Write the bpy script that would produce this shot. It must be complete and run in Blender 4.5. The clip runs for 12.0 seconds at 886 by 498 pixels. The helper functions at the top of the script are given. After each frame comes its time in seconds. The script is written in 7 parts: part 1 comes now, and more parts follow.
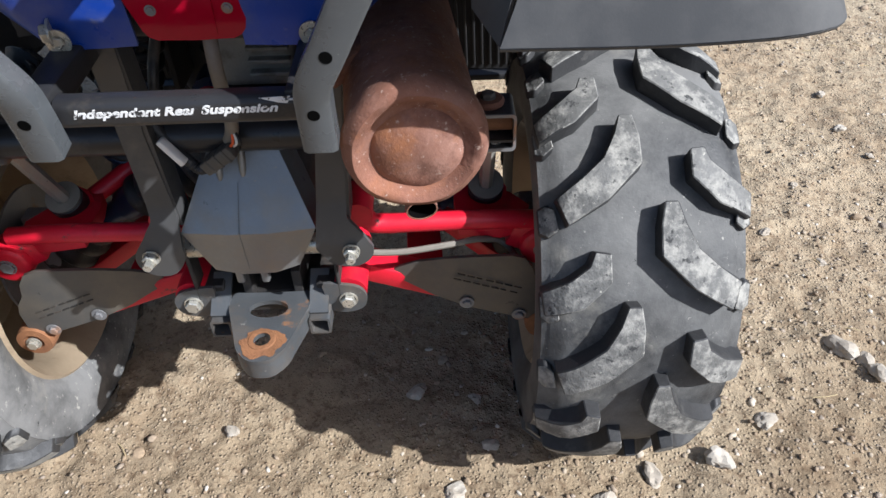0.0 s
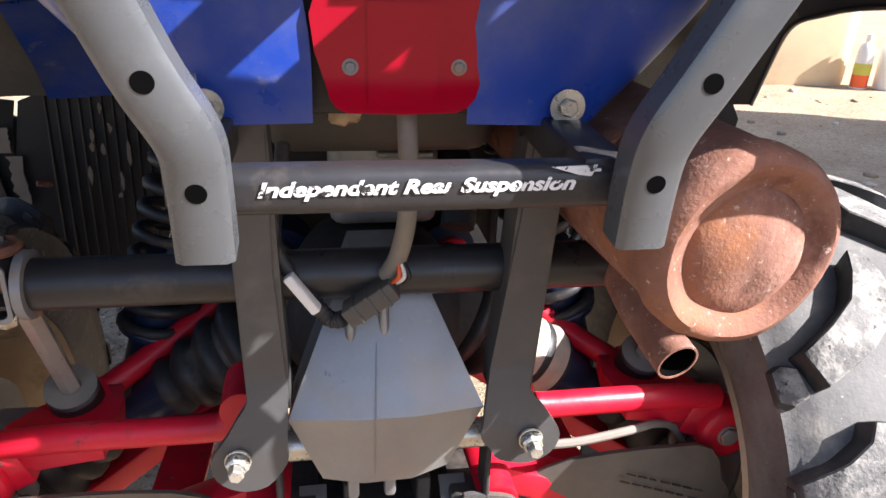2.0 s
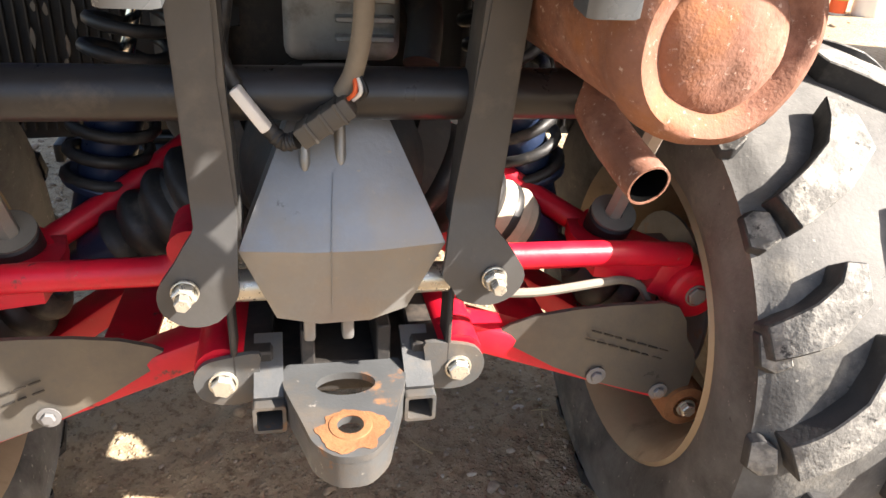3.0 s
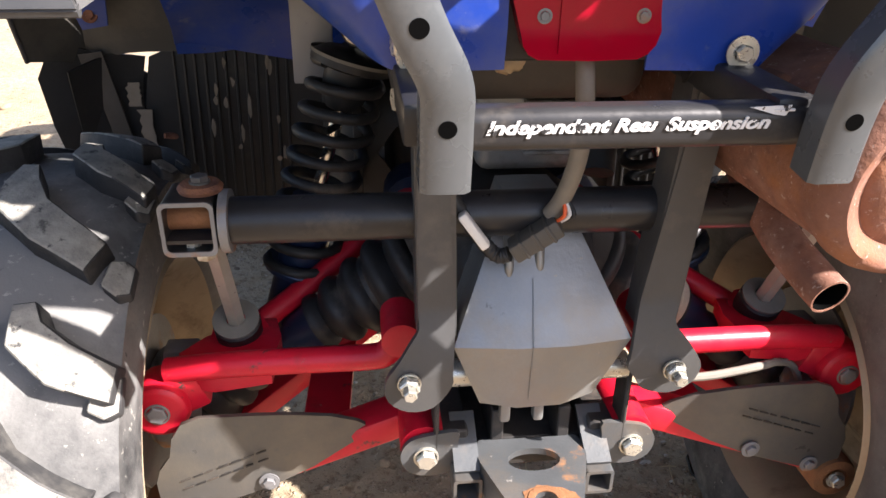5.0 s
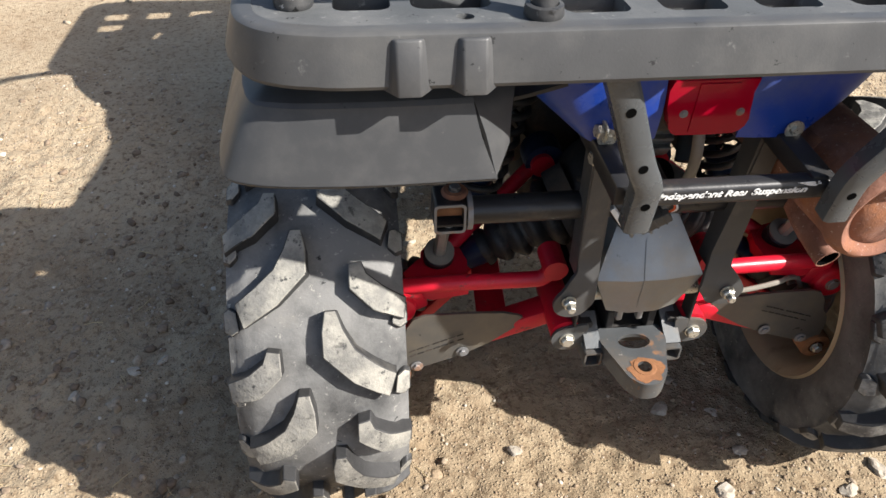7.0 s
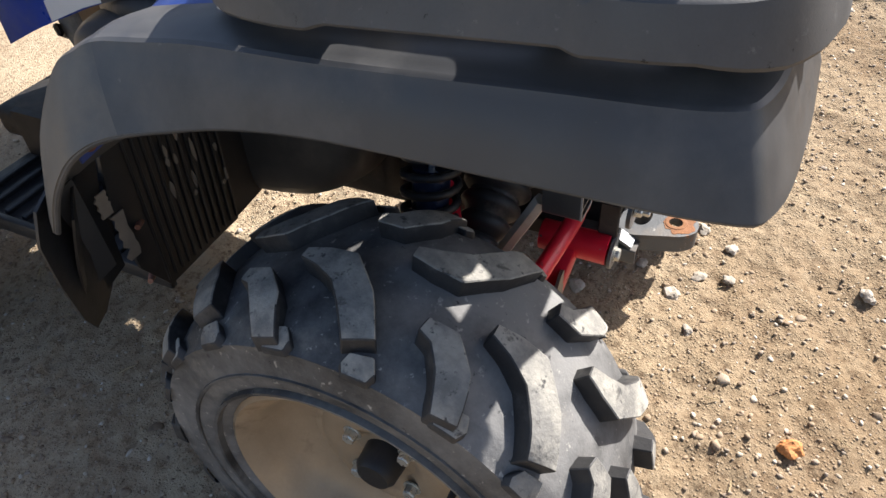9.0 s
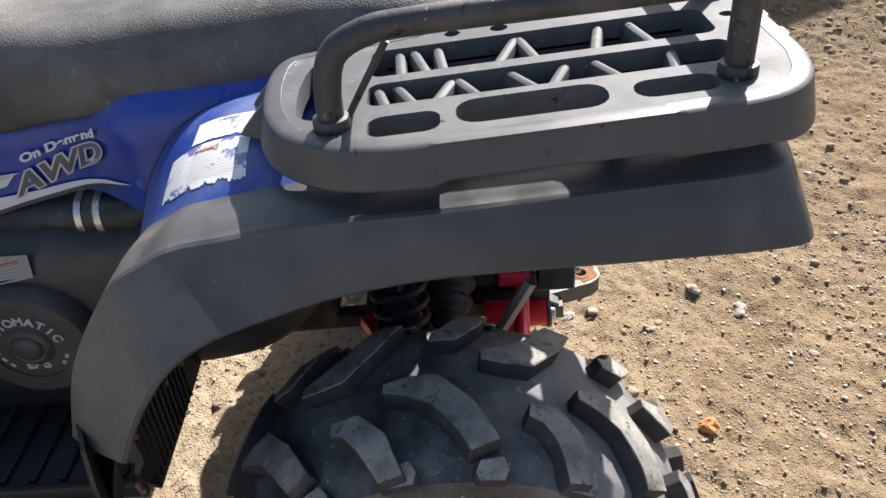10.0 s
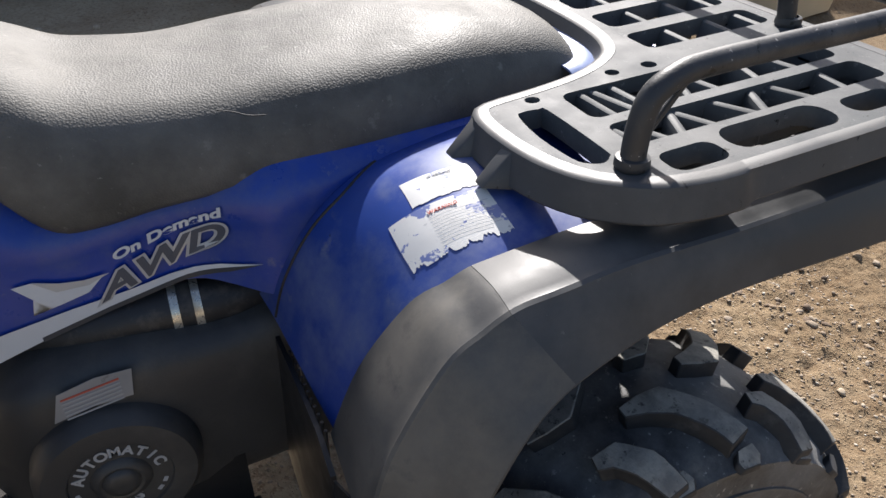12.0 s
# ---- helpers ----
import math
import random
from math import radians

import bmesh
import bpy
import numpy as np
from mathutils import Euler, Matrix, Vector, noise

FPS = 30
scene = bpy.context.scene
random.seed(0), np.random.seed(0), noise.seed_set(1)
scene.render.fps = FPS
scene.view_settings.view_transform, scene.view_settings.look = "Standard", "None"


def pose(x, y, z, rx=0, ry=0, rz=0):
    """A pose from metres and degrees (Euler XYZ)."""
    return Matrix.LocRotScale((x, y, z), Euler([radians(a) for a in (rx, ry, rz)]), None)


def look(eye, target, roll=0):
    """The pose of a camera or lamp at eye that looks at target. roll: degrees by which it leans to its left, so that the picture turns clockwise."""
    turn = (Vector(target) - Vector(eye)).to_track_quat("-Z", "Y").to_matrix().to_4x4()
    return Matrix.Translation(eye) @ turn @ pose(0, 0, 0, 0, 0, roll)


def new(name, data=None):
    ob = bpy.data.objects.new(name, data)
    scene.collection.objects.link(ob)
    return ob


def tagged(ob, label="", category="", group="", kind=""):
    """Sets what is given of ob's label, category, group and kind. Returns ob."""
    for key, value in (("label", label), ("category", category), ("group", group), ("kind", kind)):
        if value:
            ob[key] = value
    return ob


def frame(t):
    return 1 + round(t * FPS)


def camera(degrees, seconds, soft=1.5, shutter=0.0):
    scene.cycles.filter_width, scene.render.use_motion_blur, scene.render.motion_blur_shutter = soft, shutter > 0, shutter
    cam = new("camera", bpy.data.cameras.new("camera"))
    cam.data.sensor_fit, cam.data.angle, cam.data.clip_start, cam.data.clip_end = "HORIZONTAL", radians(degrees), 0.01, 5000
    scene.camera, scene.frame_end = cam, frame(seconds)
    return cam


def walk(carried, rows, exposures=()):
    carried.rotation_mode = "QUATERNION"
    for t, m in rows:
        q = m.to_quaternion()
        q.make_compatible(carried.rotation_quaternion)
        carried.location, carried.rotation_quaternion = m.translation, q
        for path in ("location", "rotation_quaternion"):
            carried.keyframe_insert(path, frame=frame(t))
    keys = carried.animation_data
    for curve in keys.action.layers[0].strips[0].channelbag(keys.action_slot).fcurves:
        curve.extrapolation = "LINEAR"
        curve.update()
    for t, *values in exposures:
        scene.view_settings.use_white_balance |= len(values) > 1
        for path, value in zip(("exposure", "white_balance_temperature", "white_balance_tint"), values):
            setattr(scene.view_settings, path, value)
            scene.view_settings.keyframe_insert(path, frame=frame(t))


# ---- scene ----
cam = camera(62.4, 12.0)
PATH = [
    (0, (0.227, -0.837, 1.034), (0.22, 0.655, -0.297), -2.1),
    (0.5, (0.098, -0.773, 0.99), (0.13, 0.774, -0.278), -1.7),
    (0.8, (0.043, -0.778, 0.969), (0.115, 0.816, -0.237), -0.6),
    (1, (-0.007, -0.802, 0.94), (0.129, 0.837, -0.198), 0.3),
    (1.3, (-0.052, -0.784, 0.894), (0.152, 0.931, -0.115), 1.2),
    (1.5, (-0.055, -0.722, 0.847), (0.193, 1.042, -0.063), 1.8),
    (1.8, (-0.050, -0.679, 0.845), (0.240, 1.129, 0.041), 1.7),
    (2, (-0.045, -0.672, 0.845), (0.273, 1.138, 0.058), 2.0),
    (2.2, (-0.043, -0.674, 0.830), (0.305, 1.133, 0.047), 2.0),
    (2.5, (-0.021, -0.673, 0.78), (0.375, 1.09, -0.077), 3.1),
    (2.8, (-0.006, -0.670, 0.758), (0.400, 1.057, -0.166), 3.8),
    (3, (-0.033, -0.68, 0.757), (0.35, 1.043, -0.184), 3.7),
    (3.3, (-0.092, -0.695, 0.758), (0.224, 1.024, -0.214), 3.6),
    (3.5, (-0.132, -0.704, 0.753), (0.154, 1.018, -0.222), 3.7),
    (3.7, (-0.167, -0.713, 0.755), (0.08, 1.015, -0.221), 3.5),
    (5.3, (-0.147, -0.703, 0.853), (0.063, 1.081, -0.027), 0.8),
    (5.5, (-0.152, -0.707, 0.843), (0.075, 1.061, -0.065), 1.4),
    (6, (-0.124, -0.779, 0.939), (0.114, 0.848, -0.199), 4.5),
    (6.5, (-0.194, -0.871, 1.089), (0.016, 0.589, -0.263), 6.4),
    (6.8, (-0.319, -0.903, 1.168), (-0.135, 0.593, -0.147), 2.7),
    (7, (-0.393, -0.917, 1.181), (-0.192, 0.606, -0.099), 1.5),
    (7.2, (-0.449, -0.893, 1.167), (-0.192, 0.637, -0.095), 1.1),
    (7.5, (-0.547, -0.785, 1.094), (-0.133, 0.707, -0.172), 1.0),
    (7.7, (-0.617, -0.711, 1.098), (-0.066, 0.724, -0.182), 0.6),
    (9.3, (-0.955, -0.239, 1.125), (0.479, 0.282, -0.168), -5.0),
    (9.5, (-0.973, -0.17, 1.157), (0.54, 0.224, -0.09), -5.3),
    (10, (-1.051, -0.026, 1.203), (0.567, 0.021, 0.028), -4.8),
    (10.5, (-1.029, 0.079, 1.228), (0.587, -0.207, 0.085), -3.1),
    (10.8, (-0.913, 0.169, 1.225), (0.674, -0.251, 0.083), -3.0),
    (11, (-0.86, 0.25, 1.231), (0.715, -0.246, 0.102), -2.6),
    (11.2, (-0.852, 0.318, 1.246), (0.692, -0.247, 0.107), -2.4),
    (11.5, (-0.892, 0.404, 1.257), (0.639, -0.238, 0.141), -1.9),
    (12, (-0.94, 0.501, 1.236), (0.566, -0.179, 0.109), 0.5),
]
EXPOSURES = [(0, 0.38, 5750, 10), (0.5, 0.55, 5650, 10), (1, 0.85, 5800, 11), (1.5, 1.14, 5950, 17), (2, 1.42, 6200, 17), (2.5, 1.7, 6900, 14), (3, 1.8, 7000, 13), (3.7, 1.6, 6800, 14),
             (5.3, 1.56, 6500, 17), (5.5, 1.56, 6500, 18), (6, 1.54, 6600, 14), (6.5, 1.05, 5950, 8), (7, 0.70, 6450, 10), (7.5, 0.70, 6700, 15), (9.3, 1.0, 6400, 12), (10, 0.90, 6400, 12), (10.5, 0.78, 6400, 12), (11, 0.60, 6400, 12), (12, 0.54, 6350, 12)]
walk(cam, [(t, look(eye, target, roll)) for t, eye, target, roll in PATH], EXPOSURES)

from mathutils.geometry import delaunay_2d_cdt

# ---- light ----
SUN = Vector((1.10, -0.55, 1.0)).normalized()
world = bpy.data.worlds.new("sky")
scene.world = world
world.use_nodes = True
wn = world.node_tree
sky = wn.nodes.new("ShaderNodeTexSky")
sky.sky_type = "NISHITA"
sky.sun_disc = False
sky.sun_elevation = math.asin(SUN.z)
sky.sun_rotation = math.atan2(SUN.x, SUN.y)
sky.dust_density = 2.6
sky.ozone_density = 0.8
wn.links.new(sky.outputs[0], wn.nodes["Background"].inputs[0])
wn.nodes["Background"].inputs[1].default_value = 0.103
sun = new("sun", bpy.data.lights.new("sun", "SUN"))
sun.data.energy = 6.3
sun.data.angle = radians(0.55)
sun.data.color = (1.0, 0.955, 0.89)
sun.matrix_world = look(SUN * 10, (0, 0, 0))


# ---- materials ----
def mat(name, base, rough=0.5, metal=0.0, var=0.18, scale=9.0, grain=160.0, bump=0.08, layers=(), spec=0.5, coat=0.0, bumpdist=0.002, cells=0.0):
    """base colour with broad and fine variation; layers: (colour, noise scale, low, high, roughness) patches laid over it"""
    m = bpy.data.materials.new(name)
    m.use_nodes = True
    nt = m.node_tree
    N, L = nt.nodes, nt.links
    b = N["Principled BSDF"]
    co = N.new("ShaderNodeTexCoord")
    oi = N.new("ShaderNodeObjectInfo")
    add = N.new("ShaderNodeVectorMath")
    add.operation = "ADD"
    mul = N.new("ShaderNodeMath")
    mul.operation = "MULTIPLY"
    mul.inputs[1].default_value = 7.0
    L.new(oi.outputs["Random"], mul.inputs[0])
    L.new(co.outputs["Object"], add.inputs[0])
    L.new(mul.outputs[0], add.inputs[1])

    def noise_tex(sc, detail=4.0, rgh=0.6):
        n = N.new("ShaderNodeTexNoise")
        n.inputs["Scale"].default_value = sc
        n.inputs["Detail"].default_value = detail
        n.inputs["Roughness"].default_value = rgh
        L.new(add.outputs[0], n.inputs["Vector"])
        return n.outputs["Fac"]

    def ramp(fac, lo, hi, a=0.0, c=1.0):
        r = N.new("ShaderNodeMapRange")
        r.inputs[1].default_value, r.inputs[2].default_value = lo, hi
        r.inputs[3].default_value, r.inputs[4].default_value = a, c
        L.new(fac, r.inputs[0])
        return r.outputs[0]

    def mix(fac, a, c):
        x = N.new("ShaderNodeMix")
        x.data_type = "RGBA"
        L.new(fac, x.inputs[0])
        for s, v in ((x.inputs[6], a), (x.inputs[7], c)):
            if isinstance(v, (tuple, list)):
                s.default_value = (*v, 1)
            else:
                L.new(v, s)
        return x.outputs[2]

    def mixf(fac, a, c):
        x = N.new("ShaderNodeMix")
        L.new(fac, x.inputs[0])
        for s, v in ((x.inputs[2], a), (x.inputs[3], c)):
            if isinstance(v, float):
                s.default_value = v
            else:
                L.new(v, s)
        return x.outputs[0]

    dark = tuple(c * (1 - var) for c in base)
    lite = tuple(min(1, c * (1 + var)) for c in base)
    col = mix(ramp(noise_tex(scale), 0.3, 0.7), dark, lite)
    fine = noise_tex(grain, 3.0)
    col = mix(ramp(fine, 0.25, 0.75, 0.0, 0.35), col, dark)
    r = mixf(ramp(noise_tex(scale * 2.7), 0.3, 0.7), max(0.03, rough - 0.08), min(1.0, rough + 0.1))
    for c, sc, lo, hi, lr in layers:
        f = ramp(noise_tex(sc, 8.0, 0.68), lo, hi)
        col = mix(f, col, c)
        r = mixf(f, r, lr)
    L.new(col, b.inputs["Base Color"])
    L.new(r, b.inputs["Roughness"])
    b.inputs["Metallic"].default_value = metal
    b.inputs["Specular IOR Level"].default_value = spec
    b.inputs["Coat Weight"].default_value = coat
    b.inputs["Coat Roughness"].default_value = 0.15
    if bump:
        bp = N.new("ShaderNodeBump")
        bp.inputs["Strength"].default_value = bump
        bp.inputs["Distance"].default_value = bumpdist
        if cells:
            vo = N.new("ShaderNodeTexVoronoi")
            vo.inputs["Scale"].default_value = cells
            L.new(add.outputs[0], vo.inputs["Vector"])
            L.new(ramp(vo.outputs["Distance"], 0.15, 0.75, 1.0, 0.0), bp.inputs["Height"])
        else:
            L.new(fine, bp.inputs["Height"])
        L.new(bp.outputs[0], b.inputs["Normal"])
    return m


# one rack plastic, two tones: sun painted into the deck, shade into the skirt
M_RACK = mat("sunlit_faded_plastic", (0.086, 0.091, 0.095), 0.60, var=0.2, scale=7, grain=420, bump=0.2, bumpdist=0.001, spec=0.22,
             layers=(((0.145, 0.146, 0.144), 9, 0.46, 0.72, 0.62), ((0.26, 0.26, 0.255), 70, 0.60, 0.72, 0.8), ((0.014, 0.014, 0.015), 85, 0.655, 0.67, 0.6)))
M_SKIRT = mat("shaded_rack_plastic", (0.062, 0.063, 0.065), 0.44, var=0.2, scale=7, grain=420, bump=0.12, bumpdist=0.001,
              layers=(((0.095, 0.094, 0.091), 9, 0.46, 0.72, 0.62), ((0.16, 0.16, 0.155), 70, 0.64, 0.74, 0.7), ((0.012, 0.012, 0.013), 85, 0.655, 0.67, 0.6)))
M_FLARE = mat("black_fender_plastic", (0.052, 0.053, 0.055), 0.40, var=0.16, scale=5, grain=500, bump=0.07, bumpdist=0.001,
              layers=(((0.105, 0.103, 0.100), 5, 0.46, 0.74, 0.65), ((0.18, 0.177, 0.17), 45, 0.69, 0.76, 0.7), ((0.02, 0.02, 0.02), 26, 0.70, 0.73, 0.5), ((0.26, 0.25, 0.23), 130, 0.70, 0.73, 0.7)))
# dusty copy of the flare plastic, paler to paint in bounce light on the leg
M_FLARELEG = mat("bounce_lit_dusty_plastic", (0.074, 0.072, 0.068), 0.42, var=0.18, scale=6, grain=400, bump=0.08, bumpdist=0.001,
                 layers=(((0.165, 0.150, 0.125), 7, 0.46, 0.74, 0.7), ((0.05, 0.05, 0.05), 14, 0.60, 0.76, 0.7), ((0.27, 0.25, 0.22), 60, 0.70, 0.74, 0.6)))
M_BLACK = mat("black_plastic", (0.016, 0.016, 0.017), 0.5, var=0.2, scale=8, grain=300, bump=0.15, layers=(((0.075, 0.063, 0.05), 12, 0.58, 0.88, 0.8),))
M_BLUE = mat("blue_bodywork_plastic", (0.012, 0.052, 0.34), 0.30, var=0.14, scale=6, grain=260, bump=0.03,
             layers=(((0.13, 0.15, 0.24), 8, 0.46, 0.88, 0.6), ((0.26, 0.26, 0.27), 26, 0.62, 0.82, 0.7), ((0.05, 0.035, 0.03), 16, 0.74, 0.80, 0.7)))
M_BLUEDUSTY = mat("dusty_blue_bodywork", (0.014, 0.050, 0.27), 0.42, var=0.16, scale=6, grain=260, bump=0.03,
                  layers=(((0.16, 0.19, 0.30), 7, 0.46, 0.76, 0.55), ((0.27, 0.27, 0.28), 22, 0.62, 0.84, 0.7), ((0.07, 0.05, 0.04), 15, 0.70, 0.76, 0.7), ((0.02, 0.025, 0.05), 40, 0.69, 0.71, 0.6)))
M_RED = mat("red_painted_steel", (0.62, 0.010, 0.030), 0.36, var=0.16, scale=14, grain=240, bump=0.08,
            layers=(((0.30, 0.03, 0.03), 20, 0.56, 0.8, 0.6), ((0.07, 0.06, 0.05), 24, 0.635, 0.68, 0.8), ((0.38, 0.16, 0.12), 70, 0.66, 0.72, 0.7)))
M_STEEL = mat("grey_painted_steel", (0.105, 0.112, 0.118), 0.45, 0.35, var=0.15, scale=12, grain=300, bump=0.14,
              layers=(((0.16, 0.125, 0.09), 13, 0.47, 0.75, 0.7), ((0.34, 0.16, 0.065), 16, 0.60, 0.68, 0.85), ((0.38, 0.36, 0.33), 60, 0.66, 0.72, 0.5)))
M_ALLOY = mat("cast_alloy", (0.285, 0.292, 0.292), 0.38, 0.6, var=0.14, scale=10, grain=260, bump=0.12,
              layers=(((0.34, 0.29, 0.225), 9, 0.48, 0.78, 0.6), ((0.11, 0.11, 0.11), 38, 0.66, 0.73, 0.6), ((0.36, 0.33, 0.29), 110, 0.64, 0.70, 0.6)))
M_BPAINT = mat("black_painted_steel", (0.028, 0.028, 0.030), 0.34, 0.1, var=0.2, scale=15, grain=200, bump=0.08,
               layers=(((0.12, 0.10, 0.08), 14, 0.58, 0.85, 0.7), ((0.30, 0.29, 0.28), 70, 0.71, 0.74, 0.4), ((0.20, 0.075, 0.03), 24, 0.70, 0.74, 0.8)))
M_RUST = mat("rusted_steel", (0.25, 0.112, 0.072), 0.85, 0.05, var=0.28, scale=22, grain=330, bump=0.35, bumpdist=0.002,
             layers=(((0.34, 0.19, 0.145), 15, 0.48, 0.75, 0.9), ((0.12, 0.05, 0.034), 24, 0.52, 0.70, 0.85), ((0.33, 0.125, 0.04), 8, 0.55, 0.75, 0.85), ((0.45, 0.33, 0.27), 170, 0.60, 0.68, 0.8)))
M_RUSTDARK = mat("dark_rusted_steel", (0.17, 0.075, 0.05), 0.8, 0.1, var=0.25, scale=20, grain=280, bump=0.6, bumpdist=0.003,
                 layers=(((0.34, 0.14, 0.06), 14, 0.52, 0.72, 0.9),))
M_RUSTPART = mat("worn_rusty_grey_steel", (0.24, 0.24, 0.245), 0.5, 0.3, var=0.15, scale=18, grain=260, bump=0.2,
                 layers=(((0.42, 0.20, 0.085), 13, 0.54, 0.66, 0.85), ((0.30, 0.25, 0.2), 40, 0.62, 0.72, 0.8)))
M_ORANGERUST = mat("orange_rust", (0.25, 0.112, 0.048), 0.85, 0.05, var=0.25, scale=30, grain=300, bump=0.5, layers=(((0.20, 0.085, 0.04), 40, 0.5, 0.7, 0.9),))
M_ZINC = mat("zinc_plated_steel", (0.62, 0.60, 0.53), 0.3, 0.7, var=0.15, scale=60, grain=500, bump=0.1, layers=(((0.42, 0.31, 0.17), 55, 0.55, 0.75, 0.6),))
M_CHROME = mat("polished_shaft", (0.75, 0.75, 0.74), 0.12, 1.0, var=0.05, bump=0)
M_ROD = mat("sway_link_rod", (0.52, 0.48, 0.42), 0.35, 0.5, var=0.12, scale=30, grain=250, bump=0.08, layers=(((0.36, 0.23, 0.13), 22, 0.55, 0.8, 0.7),))
M_TYRE = mat("tyre_rubber", (0.026, 0.027, 0.029), 0.55, var=0.25, scale=10, grain=260, bump=0.3,
             layers=(((0.165, 0.163, 0.156), 5, 0.38, 0.64, 0.85), ((0.27, 0.255, 0.22), 9, 0.56, 0.78, 0.9), ((0.30, 0.29, 0.26), 140, 0.64, 0.69, 0.9), ((0.012, 0.012, 0.013), 60, 0.66, 0.70, 0.5)))
M_TYREDUST = mat("dust_filmed_tyre_rubber", (0.026, 0.027, 0.029), 0.55, var=0.25, scale=10, grain=260, bump=0.3,
                 layers=(((0.195, 0.193, 0.187), 4, 0.40, 0.60, 0.88), ((0.27, 0.255, 0.22), 9, 0.58, 0.80, 0.9), ((0.34, 0.33, 0.30), 90, 0.61, 0.67, 0.9), ((0.012, 0.012, 0.013), 60, 0.64, 0.69, 0.6)))
M_LUGSIDE = mat("lug_flank_rubber", (0.030, 0.030, 0.031), 0.6, var=0.25, scale=24, grain=200, bump=0.25,
                layers=(((0.11, 0.105, 0.095), 20, 0.54, 0.75, 0.85),))
M_LUG = mat("worn_tread_rubber", (0.19, 0.185, 0.17), 0.75, var=0.25, scale=24, grain=200, bump=0.45, bumpdist=0.003,
            layers=(((0.33, 0.315, 0.275), 26, 0.42, 0.62, 0.9), ((0.05, 0.05, 0.05), 75, 0.58, 0.66, 0.8), ((0.10, 0.095, 0.085), 34, 0.60, 0.66, 0.8)))
M_LUGCLEAN = mat("dark_tread_rubber", (0.15, 0.148, 0.14), 0.72, var=0.28, scale=24, grain=200, bump=0.45, bumpdist=0.003,
                 layers=(((0.33, 0.32, 0.29), 48, 0.46, 0.62, 0.9), ((0.04, 0.04, 0.04), 80, 0.585, 0.65, 0.8), ((0.40, 0.385, 0.34), 150, 0.62, 0.68, 0.9)))
M_RIM = mat("dusty_tan_steel_rim", (0.36, 0.28, 0.19), 0.5, 0.25, var=0.16, scale=11, grain=220, bump=0.15, layers=(((0.17, 0.125, 0.085), 13, 0.55, 0.75, 0.8),))
M_RUBBER = mat("black_rubber", (0.025, 0.025, 0.026), 0.5, var=0.2, scale=14, grain=150, bump=0.1, layers=(((0.17, 0.145, 0.12), 17, 0.54, 0.8, 0.9),))
M_BLUESHOCK = mat("blue_black_shock_body", (0.018, 0.032, 0.075), 0.35, 0.2, var=0.2, scale=20, grain=150, bump=0.05, layers=(((0.16, 0.13, 0.1), 18, 0.6, 0.8, 0.8),))
M_SEAT = mat("grey_grained_vinyl", (0.082, 0.079, 0.071), 0.62, var=0.18, scale=5, grain=300, cells=380, bump=0.36, bumpdist=0.0010,
             layers=(((0.185, 0.176, 0.157), 5, 0.40, 0.70, 0.7), ((0.27, 0.26, 0.24), 28, 0.62, 0.78, 0.75), ((0.25, 0.24, 0.22), 110, 0.64, 0.72, 0.7), ((0.24, 0.16, 0.09), 20, 0.76, 0.82, 0.8)))
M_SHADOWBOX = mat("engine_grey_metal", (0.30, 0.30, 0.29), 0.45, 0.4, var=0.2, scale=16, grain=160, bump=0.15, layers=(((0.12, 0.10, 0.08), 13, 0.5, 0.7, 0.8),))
M_DARK = mat("dark_grimy_metal", (0.035, 0.032, 0.03), 0.6, 0.1, var=0.3, scale=14, grain=140, bump=0.2, layers=(((0.14, 0.11, 0.085), 12, 0.52, 0.75, 0.9),))
M_AIRBOX = mat("dusty_airbox_plastic", (0.085, 0.078, 0.068), 0.6, var=0.15, scale=7, grain=260, bump=0.1, layers=(((0.15, 0.125, 0.10), 8, 0.5, 0.8, 0.8),))
M_WHITE = mat("white_decal", (0.72, 0.73, 0.74), 0.4, var=0.05, scale=14, grain=300, bump=0.02, layers=(((0.45, 0.45, 0.44), 30, 0.62, 0.85, 0.6),))
M_SILVER = mat("silver_decal", (0.52, 0.53, 0.54), 0.35, 0.2, var=0.06, scale=14, grain=300, bump=0.02)
M_TXT = mat("worn_white_lettering", (0.75, 0.75, 0.74), 0.5, var=0.05, scale=20, grain=300, bump=0.02, layers=(((0.03, 0.03, 0.032), 80, 0.575, 0.59, 0.4), ((0.03, 0.03, 0.032), 230, 0.60, 0.62, 0.4),))
M_CREAMDUST = mat("caked_dust", (0.50, 0.43, 0.34), 0.85, var=0.2, scale=30, grain=200, bump=0.2, layers=(((0.12, 0.10, 0.08), 30, 0.58, 0.7, 0.8),))
M_GREYINK = mat("grey_print", (0.42, 0.42, 0.43), 0.6, var=0.05, bump=0)
M_REDINK = mat("red_print", (0.55, 0.10, 0.06), 0.6, var=0.05, bump=0)
M_GREYTAG = mat("silver_grey_label", (0.34, 0.34, 0.345), 0.45, 0.2, var=0.08, scale=20, bump=0.02, layers=(((0.2, 0.2, 0.2), 40, 0.62, 0.7, 0.6),))
M_DARKDECAL = mat("dark_grey_decal", (0.05, 0.055, 0.065), 0.4, var=0.08, bump=0)
M_CABLE = mat("dusty_grey_cable", (0.20, 0.18, 0.15), 0.7, var=0.15, scale=30, grain=200, bump=0.1)
M_ORANGEWIRE = mat("orange_wire", (0.75, 0.12, 0.03), 0.5, var=0.05, bump=0)
